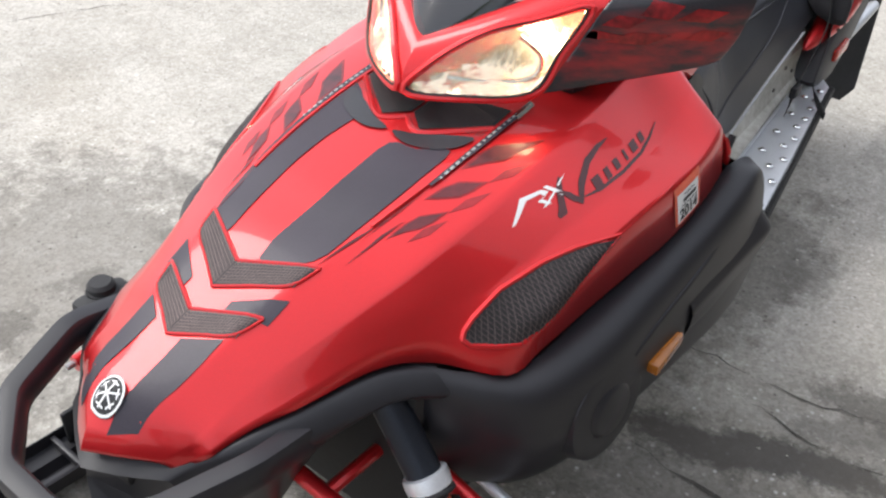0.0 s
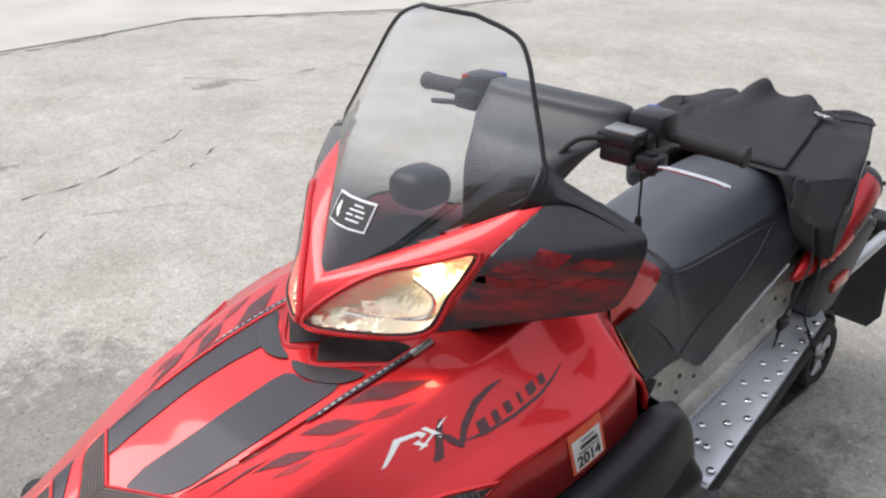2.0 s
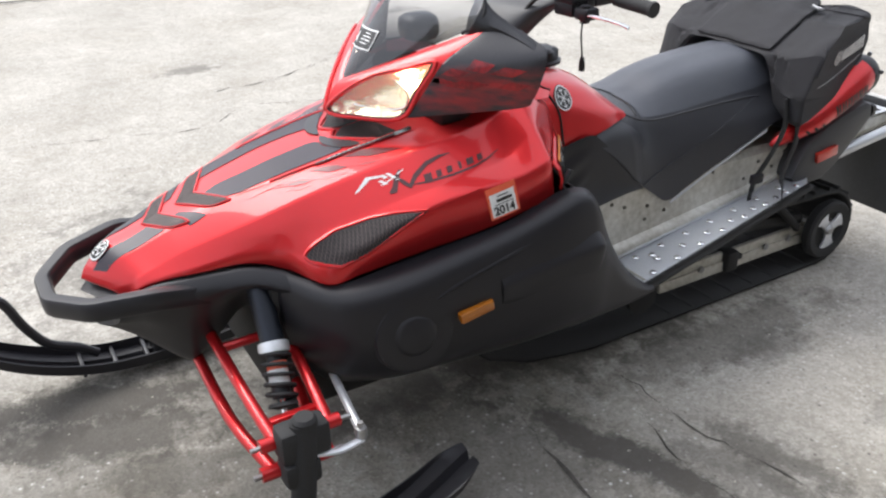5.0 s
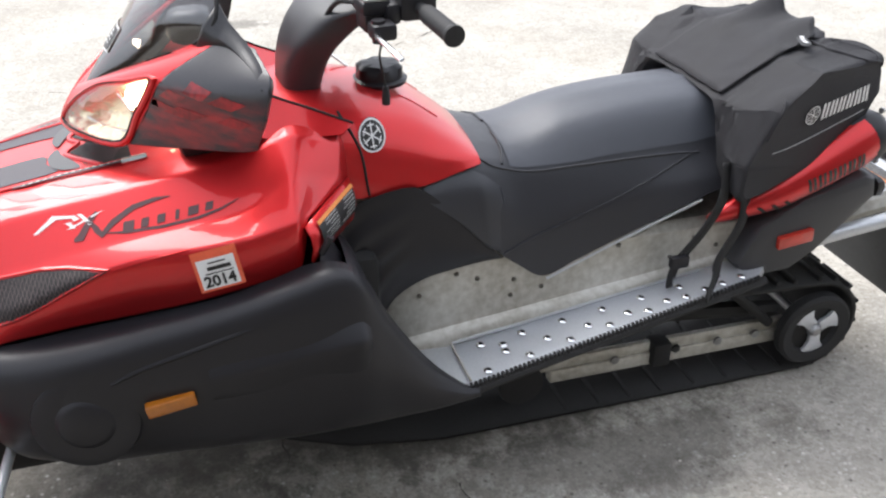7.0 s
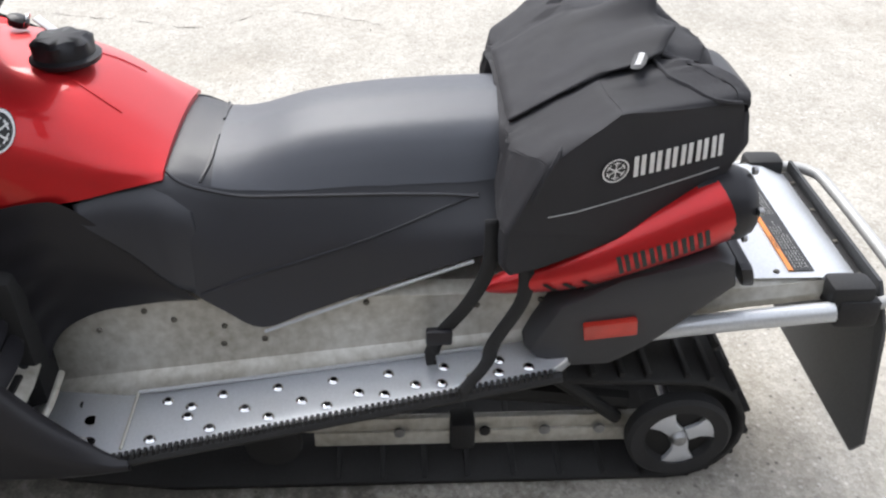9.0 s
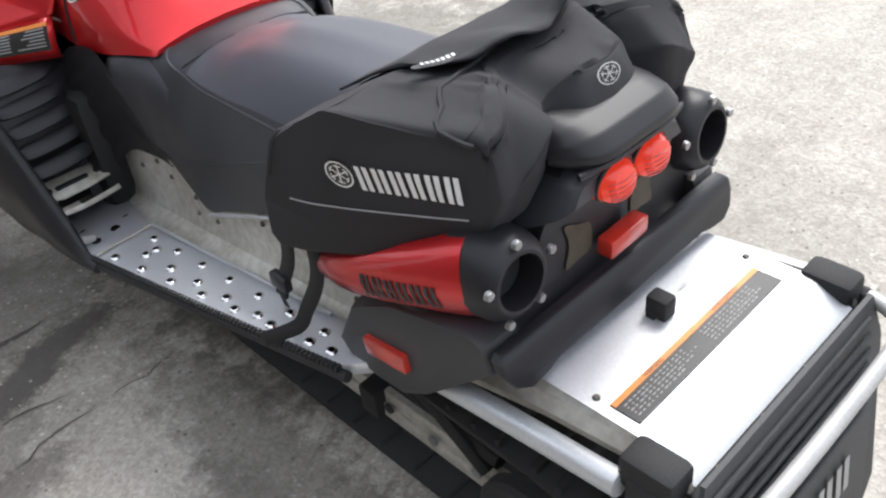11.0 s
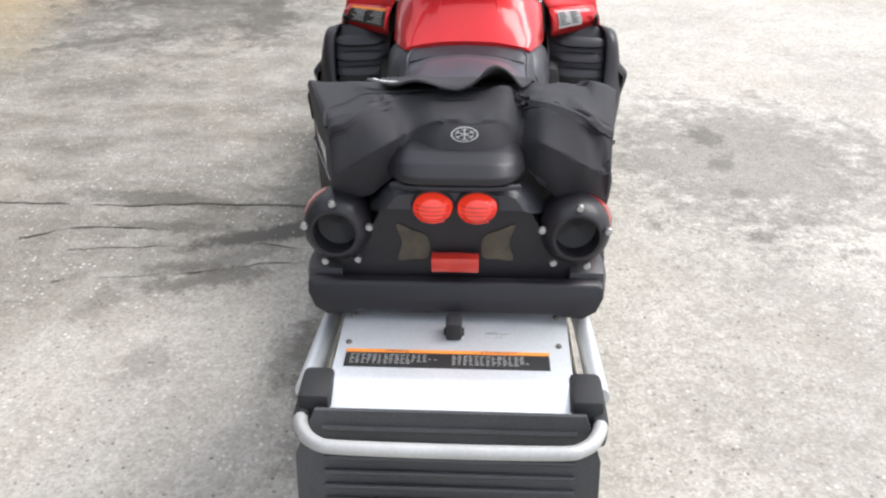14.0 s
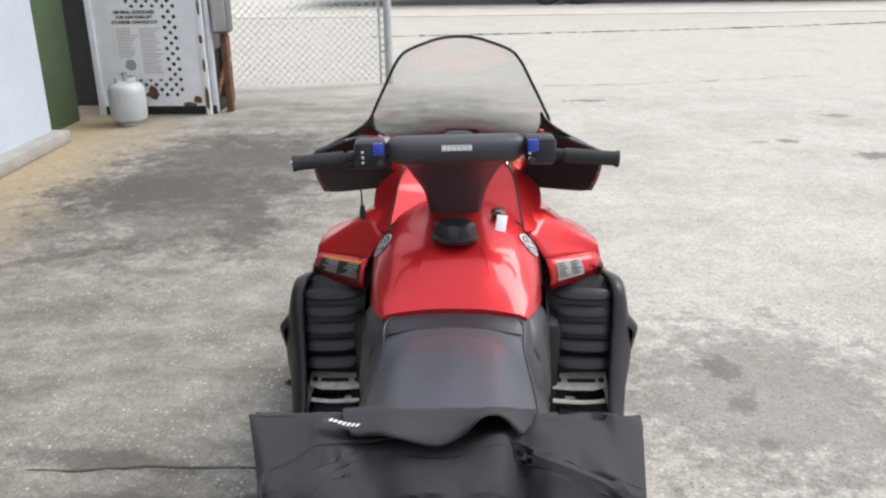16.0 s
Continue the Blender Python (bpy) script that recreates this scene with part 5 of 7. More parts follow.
# ---- foot wells ----
for s in (1, -1):
    well = part("foot_well", skin([[Vector((x * s, y + dy, min(z, zt))) for x, dy, zt in ((-.418, .02, .64), (-.40, .0, .67), (-.33, -.006, .8), (-.25, .0, .8), (-.20, .03, .8))] for y, z in ((1.285, .715), (1.235, .64), (1.20, .54), (1.205, .45), (1.235, .345))]), BLACK_PLASTIC, sled, "black louvred foot well panel")
    for i in range(5):
        z = .650 - i * .0425
        y = 1.240 - i * .0150
        blade, gap = [], []
        for dy, dz in ((.002, .015), (-.007, .010), (-.018, -.001), (-.022, -.008), (-.018, -.012), (.0, -.010)):
            line = []
            for k in range(13):
                u = -1 + k / 6
                bulge = 1 - abs(u) ** 4
                line.append(Vector(((-.330 + .084 * u) * s, y - .004 + dy * bulge - .003 * (1 - abs(u)), z + dz * (.35 + .65 * bulge) + .004 * u)))
            blade.append(line)
        part("louvre", skin(blade), BLACK_PLASTIC, well, angle=50)
        for dz in (-.011, -.024):
            gap.append([Vector(((-.330 + .078 * (-1 + k / 4)) * s, y - .0085 + .003 * abs(-1 + k / 4), z + dz * (1 - .3 * abs(-1 + k / 4)) + .004 * (-1 + k / 4))) for k in range(9)])
        part("louvre_slot", skin(gap), DARK, well)
    rest = part("foot_rest", slab([(.245, 1.105), (.245, 1.145), (.395, 1.150), (.395, 1.110), (.36, 1.100), (.30, 1.100)], lambda a, b, h: Vector((-a * s, b + .05, .408 + h + (b - 1.10) * .5)), .006, .002), ALU_WORN, sled, "punched aluminium foot rest")
    part("rest_slot", block(-.365, -.29, 1.167, 1.181, .418, .4285, .003) if s == 1 else block(.29, .365, 1.167, 1.181, .418, .4285, .003), DARK, rest)
    for x in (.268, .380):
        part("rest_hole", spin([(.0, .0012), (.008, .0012), (.008, -.002)], (-x * s, 1.174, .4262), (0, -.4, 1), 12), DARK, rest)
    part("foot_rest_rib", tube([(-.25 * s, 1.125, .392), (-.33 * s, 1.120, .390), (-.385 * s, 1.125, .392)], .006, 8, 4), ALU_WORN, sled)
    part("foot_loop", tube([(-.395 * s, 1.18, .40), (-.40 * s, 1.11, .375), (-.385 * s, 1.07, .350), (-.36 * s, 1.07, .340)], .009, 8, 5), GREY_PAINT, sled)
    shroud_top = smooth_path([(-.262 * s, 1.262, .640), (-.232 * s, 1.249, .653), (-.221 * s, 1.188, .694), (-.220 * s, 1.096, .716), (-.219 * s, 1.049, .704), (-.219 * s, .985, .640), (-.220 * s, .915, .562), (-.220 * s, .878, .520)], 5)
    shroud_low = smooth_path([(-.285 * s, 1.190, .350), (-.246 * s, 1.170, .345), (-.226 * s, 1.150, .404), (-.216 * s, 1.115, .458), (-.213 * s, 1.053, .493), (-.213 * s, .990, .506), (-.214 * s, .930, .515), (-.216 * s, .878, .518)], 5)
    shroud = []
    for q in range(41):
        t = q / 40
        row = []
        for i, (a, b) in enumerate(zip(shroud_top, shroud_low)):
            u = i / (len(shroud_top) - 1)
            c = a.lerp(b, t)
            # soft pleats that run on from the louvres
            pleat = .0105 * math.sin(t * math.pi * 9.0 + u * 4.0) * max(0.0, 1 - u * 2.0) * math.sin(math.pi * t) ** .6
            c.x -= s * (.020 * math.sin(math.pi * t) * (1 - u) ** .6 + pleat)
            row.append(c)
        shroud.append(row)
    part("inner_shroud", skin(shroud), BLACK_PLASTIC, sled, "black plastic engine shroud", angle=70)
    # upright red lip at the rear of the hood, with its label
    def on_lip(u, v, h=0.0):
        top = Vector((-.228 * s, 1.200, .760)).lerp(Vector((-.366 * s, 1.303, .742)), u)
        foot = Vector((-.240 * s, 1.196, .676)).lerp(Vector((-.392 * s, 1.296, .682)), u)
        return foot.lerp(top, v) + Vector((-.55 * s, -.75, .35)) * h

    lip = solid(part("hood_rear_lip", skin([[on_lip(u / 6, v / 3, .012 * math.sin(v / 3 * math.pi)) for u in range(7)] for v in range(4)]), RED, hood, "upright red rear edge of the hood"), .006)
    u0, u1 = (.06, .86) if s == 1 else (.12, .60)
    label = part("warning_label", skin([[on_lip(u0 + (u1 - u0) * u / 6, .22 + .62 * v / 3, .004 + .012 * math.sin((.22 + .62 * v / 3) * math.pi)) for u in range(7)] for v in range(4)]), BLACK_PRINT if s == 1 else GREY_PRINT, hood, "black and orange warning label" if s == 1 else "silver data label")

    def lab(u, v, w, hh):
        return skin([[on_lip(u0 + (u1 - u0) * (u + w * k), v + hh * m, .0056 + .012 * math.sin((v + hh * m) * math.pi)) for k in (0, .5, 1)] for m in (0, 1)])

    if s == 1:
        part("label_band", lab(0, .80, 1.0, .10), ORANGE, label)
    rnd = random.Random(3)
    for i in range(6):
        tagged(part("label_line", merge(*[lab(u, .74 - i * .085, rnd.uniform(.22, .40), .035) for u in (.05, .54)]), GREY_PRINT if s == 1 else BLACK_PRINT, label), kind="stuff")
    part("well_knob", tube([(-.376 * s, 1.280, .690), (-.376 * s, 1.268, .708), (-.376 * s, 1.262, .720)], .007, 10), BLACK_PLASTIC, sled)

# ---- console, handlebar ----
part("console", block(-.19, .19, 1.40, 1.50, .80, .915, .03), BLACK_PLASTIC, sled, "black console under the windscreen")
for s in (1, -1):
    rim_pts = [(-.170 * s, 1.175, .842), (-.163 * s, 1.25, .876), (-.158 * s, 1.31, .902), (-.152 * s, 1.36, .926), (-.138 * s, 1.42, .945), (-.115 * s, 1.48, .952)]
    part("console_seam", tube(rim_pts, .0028, 6, 5), SEAM, sled, "dark seam around the console")
    outer = smooth_path([(-.200 * s, 1.20, .835), (-.212 * s, 1.26, .840), (-.220 * s, 1.32, .845), (-.226 * s, 1.385, .868), (-.222 * s, 1.44, .885), (-.19 * s, 1.50, .905)], 5)
    mid_rim = smooth_path(rim_pts, 5)
    inner = [Vector((p.x * .45, p.y + .03, p.z - .012)) for p in mid_rim]
    part("console_shoulder", skin([outer, mid_rim, inner]), RED, sled, "red shoulder panel beside the console")
    part("console_gap", piping(tree_of(tank), "left" if s == 1 else "right", [(1.20, .86), (1.17, .80), (1.16, .72), (1.15, .67)], .003, 5), SEAM, sled)
gauge_rows = []
for y, k in ((1.490, .45), (1.482, .80), (1.465, .97), (1.435, 1.0), (1.415, .94), (1.409, .80), (1.412, .70), (1.416, .30)):
    gauge_rows.append([Vector((.003 + .046 * k * math.copysign(abs(math.cos(a)) ** .6, math.cos(a)), y, 1.004 + .033 * k * math.copysign(abs(math.sin(a)) ** .7, math.sin(a)))) for a in (2 * math.pi * i / 28 for i in range(28))])
part("gauge", skin(gauge_rows, True, True), BLACK_PLASTIC, sled, "black instrument pod", angle=50)
bar_part = part("handlebar", tube([(-.36, 1.03, 1.048), (-.25, 1.036, 1.056), (-.15, 1.045, 1.065), (.012, 1.05, 1.066), (.17, 1.045, 1.064), (.27, 1.03, 1.053), (.384, 1.012, 1.044)], .0115, 12, 4), RUBBER, sled, "wide handlebar with black grips and controls")
rows = []
for z, y, hx, hy, k in ((.835, 1.225, .062, .036, .020), (.92, 1.208, .076, .044, .018), (.975, 1.178, .100, .052, .014), (1.02, 1.130, .122, .062, .012), (1.042, 1.082, .152, .062, .012), (1.07, 1.055, .160, .046, .012), (1.090, 1.052, .156, .036, .012), (1.098, 1.052, .146, .020, .012)):
    rows.append([Vector((k + hx * math.copysign(abs(math.cos(a)) ** .5, math.cos(a)), y + hy * math.copysign(abs(math.sin(a)) ** .6, math.sin(a)), z)) for a in (2 * math.pi * i / 32 for i in range(32))])
pad = part("handlebar_pad", skin(glide(rows, 4), True, True), FADED_PLASTIC, bar_part, "black handlebar pad and stem cover")
pad_tree = tree_of(pad)
part("pad_print", drape(outline(*blocks(.012, 1.080, .070, .012, 6)), "rear", pad_tree, .002, 0), WHITE_PRINT, pad)
for s, x0, x1 in ((1, -.362, -.245), (-1, .386, .262)):
    d = Vector((x1 - x0, (1.036 - 1.03 if s == 1 else 1.03 - 1.012), .008))
    grip = part("grip", spin([(.0, 0), (.0185, .001), (.0195, .006), (.017, .012)] + [(.0165 + .0008 * (i % 2), .014 + i * .006) for i in range(17)] + [(.0165, d.length), (.0, d.length)], (x0, 1.03 if s == 1 else 1.012, 1.048 if s == 1 else 1.044), d, 18), RUBBER, bar_part, "black rubber grip")
    xs = -.185 if s == 1 else .205
    box = part("switch_box", merge(block(xs - .035, xs + .035, 1.005, 1.075, 1.035, 1.098, .012), block(xs - .03, xs + .03, 1.07, 1.10, 1.03, 1.07, .01)), BLACK_PLASTIC, bar_part, "black control switch housing")
    part("blue_switch", block(xs - .012 + .02 * s, xs + .012 + .02 * s, 1.0, 1.012, 1.068, 1.096, .003, Matrix.Translation((0, .0, 0))), BLUE, box, "blue rocker switch")
    part("switch_mark", merge(*[block(xs - .024 + .006 * s, xs - .019 + .006 * s, 1.003, 1.006, 1.05 + i * .012, 1.055 + i * .012, 0) for i in range(3)]), WHITE_PRINT, box)
    part("switch_button", spin([(.0, -.003), (.008, -.002), (.009, .004)], (xs + .022 * s, 1.004, 1.048), (0, 1, 0), 14), BLACK_GLOSS, box)
res = part("brake_reservoir", merge(block(-.206, -.128, 1.085, 1.140, 1.048, 1.074, .007), block(-.200, -.134, 1.09, 1.135, 1.016, 1.052, .008)), BLACK_PLASTIC, bar_part, "brake fluid reservoir")
part("reservoir_cap", block(-.204, -.140, 1.090, 1.136, 1.072, 1.079, .003), STEEL, res, "grey metal reservoir cap")
part("lever_mount", merge(block(-.250, -.205, 1.09, 1.135, 1.015, 1.045, .008), spin([(.0, -.02), (.012, -.02), (.012, .02), (.0, .02)], (-.23, 1.12, 1.03), (0, 0, 1), 12)), BLACK_PLASTIC, bar_part)
part("brake_lever", tube([(-.232, 1.118, 1.025), (-.262, 1.133, 1.033), (-.300, 1.136, 1.035), (-.345, 1.134, 1.033), (-.368, 1.130, 1.029), (-.377, 1.127, 1.025)], .0050, 10, 5, flat=.8), CHROME, bar_part, "polished brake lever")
part("throttle_lever", tube([(.235, 1.09, 1.04), (.27, 1.095, 1.036), (.30, 1.085, 1.03)], .006, 8, 5), BLACK_PLASTIC, bar_part)
part("kill_switch", spin([(.0, .0), (.006, .0), (.006, .006), (.0, .008)], (.215, 1.085, 1.094), (0, 0, 1), 14), REFLECTOR_RED, bar_part, "red stop switch")
part("tether_cord", tube([(-.205, 1.10, 1.02), (-.215, 1.115, .985), (-.213, 1.11, .95), (-.212, 1.105, .92)], .0022, 6, 6), DARK, bar_part)
part("tether_end", spin([(.0, 0), (.005, .0), (.008, -.02), (.0075, -.034), (.0, -.034)], (-.212, 1.105, .922), (0, 0, 1), 10), BLACK_PLASTIC, bar_part)
part("brake_hose", tube([(-.16, 1.13, 1.06), (-.10, 1.16, 1.05), (-.06, 1.19, .98), (-.04, 1.21, .90)], .005, 8, 6), RUBBER, bar_part)
# the bar is steered a few degrees
bar_part.matrix_basis = Matrix.Translation((.006, 1.056, 1.0525)) @ Matrix.Rotation(radians(4.75), 4, "Z") @ Matrix.Translation((-.012, -1.021, -1.046))
# filler cap
rows = []
for h, r in ((-.004, .056), (.004, .058), (.008, .049), (.012, .049), (.030, .046), (.036, .038), (.037, .012)):
    rows.append([Vector((math.cos(a) * r * (1 + (.10 * math.cos(6 * a) if h > .012 else 0)), 1.085 + math.sin(a) * r * (1 + (.10 * math.cos(6 * a) if h > .012 else 0)), .862 + h)) for a in (2 * math.pi * i / 64 for i in range(64))])
part("filler_cap", skin(rows, True, True), BLACK_PLASTIC, tank, "fluted black fuel filler cap")
tank_tree = tree_of(tank)
for s in (1, -1):
    view = "left" if s == 1 else "right"
    b1 = part("tank_badge", drape(outline(disc(1.142, .818, .027)), view, tank_tree, .002, .006), BLACK_PRINT, tank)
    part("badge_emblem", drape(outline(*emblem(1.142, .818, .027)), view, tank_tree, .0042, .008), WHITE_PRINT, b1, "silver round emblem")
    part("tank_crease", piping(tank_tree, "top", [(.06 * s, 1.06), (.075 * s, 1.02), (.082 * s, .985)], .003, 5, -.001), RED, tank)
key = part("ignition_switch", spin([(.0, .0), (.017, .0), (.018, .012), (.012, .016), (.0, .016)], (.105, 1.195, .878), (0, -.4, 1), 16), BLACK_PLASTIC, sled, "ignition switch with key and white tag")
part("key_ring", tube([(.105 + .014 * math.cos(a), 1.178 - .006 * math.sin(a), .885 + .012 * math.sin(a)) for a in (2 * math.pi * i / 14 for i in range(14))], .0012, 6, 0, True), CHROME, key)
part("key_tag", block(-.013, .013, -.0015, .0015, -.024, .024, .001, Matrix.Translation((.112, 1.148, .872)) @ Matrix.Rotation(radians(-50), 4, "X") @ Matrix.Rotation(radians(8), 4, "Y")), WHITE_PRINT, key, "white paper key tag")

# ---- seat panels ----
seat_tree = tree_of(seat)
for s in (1, -1):
    nose_rows = [
        [(-.118, .880, .712), (-.172, .875, .676), (-.194, .868, .630), (-.208, .860, .520)],
        [(-.138, .920, .722), (-.190, .915, .690), (-.212, .910, .635), (-.2215, .900, .545)],
        [(-.158, .950, .728), (-.199, .945, .692), (-.217, .935, .630), (-.2235, .920, .560)],
        [(-.182, .995, .722), (-.208, .990, .692), (-.219, .978, .652), (-.2235, .965, .612)],
        [(-.204, 1.050, .700), (-.214, 1.046, .690), (-.220, 1.042, .682), (-.2225, 1.036, .674)],
    ]
    grid = [smooth_path([(x * s, y, z) for x, y, z in r], 5) for r in nose_rows]
    solid(part("seat_nose", skin(glide(grid, 5)), VINYL, seat, "vinyl flank lapping the tank", angle=60), .004)
top_panel = [(-.150, .845), (-.152, .78), (-.157, .70), (-.160, .56), (-.157, .42), (-.145, .30), (.145, .30), (.157, .42), (.160, .56), (.157, .70), (.152, .78), (.150, .845)]
part("seat_top", drape(outline(top_panel), "top", seat_tree, .0025, .02), VINYL_TOP, seat, "embossed vinyl seat top with blue-grey sky sheen in its colour")
for s in (1, -1):
    view = "left" if s == 1 else "right"
    part("seam", piping(seat_tree, view, [(.93, .735), (.87, .702), (.80, .685), (.70, .687), (.58, .691), (.47, .690), (.41, .686)], .003), VINYL, seat)
    part("seam", piping(seat_tree, view, [(.885, .525), (.75, .572), (.60, .625), (.48, .668), (.41, .69)], .0022), VINYL, seat)
    part("seam", piping(seat_tree, "top", [(.03 * s, .848), (.10 * s, .850), (.148 * s, .862)], .003), VINYL, seat)
    part("edge_strip", tube([(-.2225 * s, .775, .452), (-.2245 * s, .60, .526), (-.2285 * s, .42, .598)], .003, 6, 4), ALU_WHITE, seat, "pale edge strip under the seat")

# ---- tunnel details ----
def bolt_mesh(r):
    return spin([(.0, .004), (r * .7, .0035), (r, .001), (r, -.001), (.0, -.001)], (0, 0, 0), (0, 0, 1), 10)


bolt = part("rivet", bolt_mesh(.0055), RIVET, tunnel, matrix=pose(-.2075, .93, .47, 0, -90, 0))
for y, z in ((.852, .414), (.780, .424), (.901, .366), (.858, .369), (.758, .383), (.714, .389), (.846, .454), (.977, .490), (.465, .447), (.348, .461), (.60, .50), (.30, .50), (.25, .52), (.41, .49), (1.06, .45)):
    again(bolt, pose(-.2075, y, z, 0, -90, 0))
    again(bolt, pose(.2075, y, z, 0, 90, 0))
hole = part("drain_hole", spin([(.0105, .0012), (.0, .0013)], (0, 0, 0), (0, 0, 1), 14), DARK, tunnel, matrix=pose(-.2085, .808, .380, 0, -90, 0))
again(hole, pose(.2085, .808, .380, 0, 90, 0))
slot = [(y, z) for y, z in soft_outline([(.455, .388), (.345, .401), (.333, .416), (.345, .430), (.455, .417), (.467, .402)], 4)]
for s in (1, -1):
    part("slot_plate", slab(slot, lambda a, b, h: Vector((-(.206 + h) * s, a, b)), .004, .002), ALU_WORN, tunnel)
label = part("tunnel_label", block(-.182, .164, -.182, -.137, .5315, .5335, 0), BLACK_PRINT, tunnel, "black and orange warning label on the tunnel", smooth=False)
part("label_band", block(-.182, .164, -.145, -.1365, .5320, .5342, 0), ORANGE, label, smooth=False)
for txt, x in (("WARNING", -.095), ("AVERTISSEMENT", .078)):
    w = shift(letters(txt, .0085), x, -.141)
    for v in w.verts:
        v.co.z = .5346
    part("label_word", w, BLACK_PRINT, label, smooth=False)
rnd = random.Random(5)
for q in (-.095, .078):
    for i in range(5):
        x0, w = q - .078, rnd.uniform(.10, .155)
        bmx = merge(*[block(x0 + a, x0 + a + rnd.uniform(.003, .0075), -.1522 - i * .0055, -.1505 - i * .0055, .532, .5342, 0) for a in np.arange(0, w - .004, .0095)])
        tagged(part("label_print", bmx, GREY_PRINT, label, smooth=False), kind="stuff")
part("tunnel_deck", skin([[Vector((x, y, z)) for x in (-.200, -.172, .172, .200)] for y, z in ((.02, .5312), (-.205, .5312), (-.220, .5295), (-.2735, .5045))]), ALU_WHITE, tunnel, "pale aluminium rear deck")
part("scuff", merge(*[block(-.01, .01, -.0006, .0006, 0, .0003, 0, Matrix.Translation((.075 + rnd.uniform(-.025, .025), -.085 + rnd.uniform(-.008, .008), .5312)) @ Matrix.Rotation(rnd.uniform(-.6, .6), 4, "Z")) for i in range(8)]), GREY_PRINT, tunnel, smooth=False)
ends = part("end_strip", block(-.215, .215, -.292, -.268, .468, .504, .006), RUBBER, tunnel, "ribbed black rubber end strip")
for i in range(5):
    part("rib", block(-.21, .21, -.297, -.29, .470 + i * .0065, .4735 + i * .0065, .001), RUBBER, ends)
for x in (-.16, -.055, .055, .16):
    again(bolt, pose(x, -.280, .505), tunnel)
for s in (1, -1):
    part("corner_block", merge(block(-.246, -.192, -.270, -.190, .485, .540, .012), block(-.252, -.225, -.285, -.205, .455, .515, .012)) if s == 1 else merge(block(.192, .246, -.270, -.190, .485, .540, .012), block(.225, .252, -.285, -.205, .455, .515, .012)), RUBBER, tunnel, "black rubber corner block")
    again(bolt, pose(-.182 * s, -.03, .5315), tunnel)
    again(bolt, pose(-.182 * s, -.115, .5315), tunnel)
part("deck_latch", merge(block(-.014, .014, -.105, -.07, .53, .566, .005), block(-.018, .018, -.09, -.075, .53, .54, .002)), RUBBER, tunnel, "black rubber latch")

# snow flap print and ribs
for i in range(7):
    z = .50 - i * .0265
    part("flap_rib", merge(*[tube([flap_at(a, z, .008) for a in (-.20, -.1, 0, .1, .20)], .0045, 6)]), FLAP, flap)
marks = blocks(-.008, .250, .325, .068, 6)
m_bm = outline(*marks)
for v in m_bm.verts:
    v.co = flap_at(v.co.x, v.co.y, .0085)
part("flap_print", m_bm, GREY_PRINT, flap, "grey block print")

# ---- running board details ----
def board_z(y):
    return .337 + (1.02 - y) * .1137


def board_w(y):
    return .392 - (1.02 - y) * .123


cup = part("grip_cup", merge(spin([(.0050, .0005), (.0056, .0035), (.0075, .003), (.0105, .0)], (0, 0, 0), (0, 0, 1), 12)), CHROME, sled, "raised punched grip hole", matrix=pose(-.3, .9, board_z(.9) + .004))
dark_hole = part("punched_hole", spin([(.0058, .0012), (.0, .0012)], (0, 0, 0), (0, 0, 1), 10), DARK, sled, matrix=pose(-.3, .9, board_z(.9) + .005))
for s in (1, -1):
    for i in range(7):
        for x, y in ((-.281 + .0026 * i, .944 - .095 * i), (-.323 + .0046 * i, .902 - .096 * i), (-.371 + .0066 * i, .956 - .0965 * i)):
            x = max(x, -(board_w(y) - .017))
            if y > .31:
                again(cup, pose(x * s, y, board_z(y) + .0042, 6.5, 0, 0))
                again(dark_hole, pose(x * s, y, board_z(y) + .0046, 6.5, 0, 0))
    part("weld_bead", tube([(-.256 * s, 1.0, .3475), (-.248 * s, .787, .3705), (-.239 * s, .574, .3945), (-.231 * s, .40, .414)], .0035, 6, 6), ALU_WHITE, sled)
    part("board_seam", tube([(-.255 * s, 1.002, .3455), (-.385 * s, 1.000, .3455)], .0028, 6), ALU_WORN, sled)
    for x, y in ((.27, 1.09), (.33, 1.13), (.31, 1.07), (.26, 1.16), (.36, 1.06), (.36, 1.12)):
        again(dark_hole, Matrix.Translation((-x * s, y, board_z(y) + .0035)) @ Matrix.Rotation(radians(6.5), 4, "X") @ Matrix.Scale(1.9, 4))
    bm = bmesh.new()
    teeth = []
    for i in range(75):
        y = 1.03 - i * .0100
        w = board_w(y)
        teeth.append(block(-(w + .010) * s if s == 1 else w - .002, -(w - .002) * s if s == 1 else w + .010, y - .003, y + .003, board_z(y) - .012, board_z(y) + .003, 0))
    edge = part("serrated_edge", merge(*teeth), RUBBER, sled, "black serrated edge of the running board", smooth=False)
    part("edge_rail", tube([(-(board_w(y) + .004) * s, y, board_z(y) - .014) for y in (1.05, .8, .5, .27)], .010, 8), RUBBER, sled)

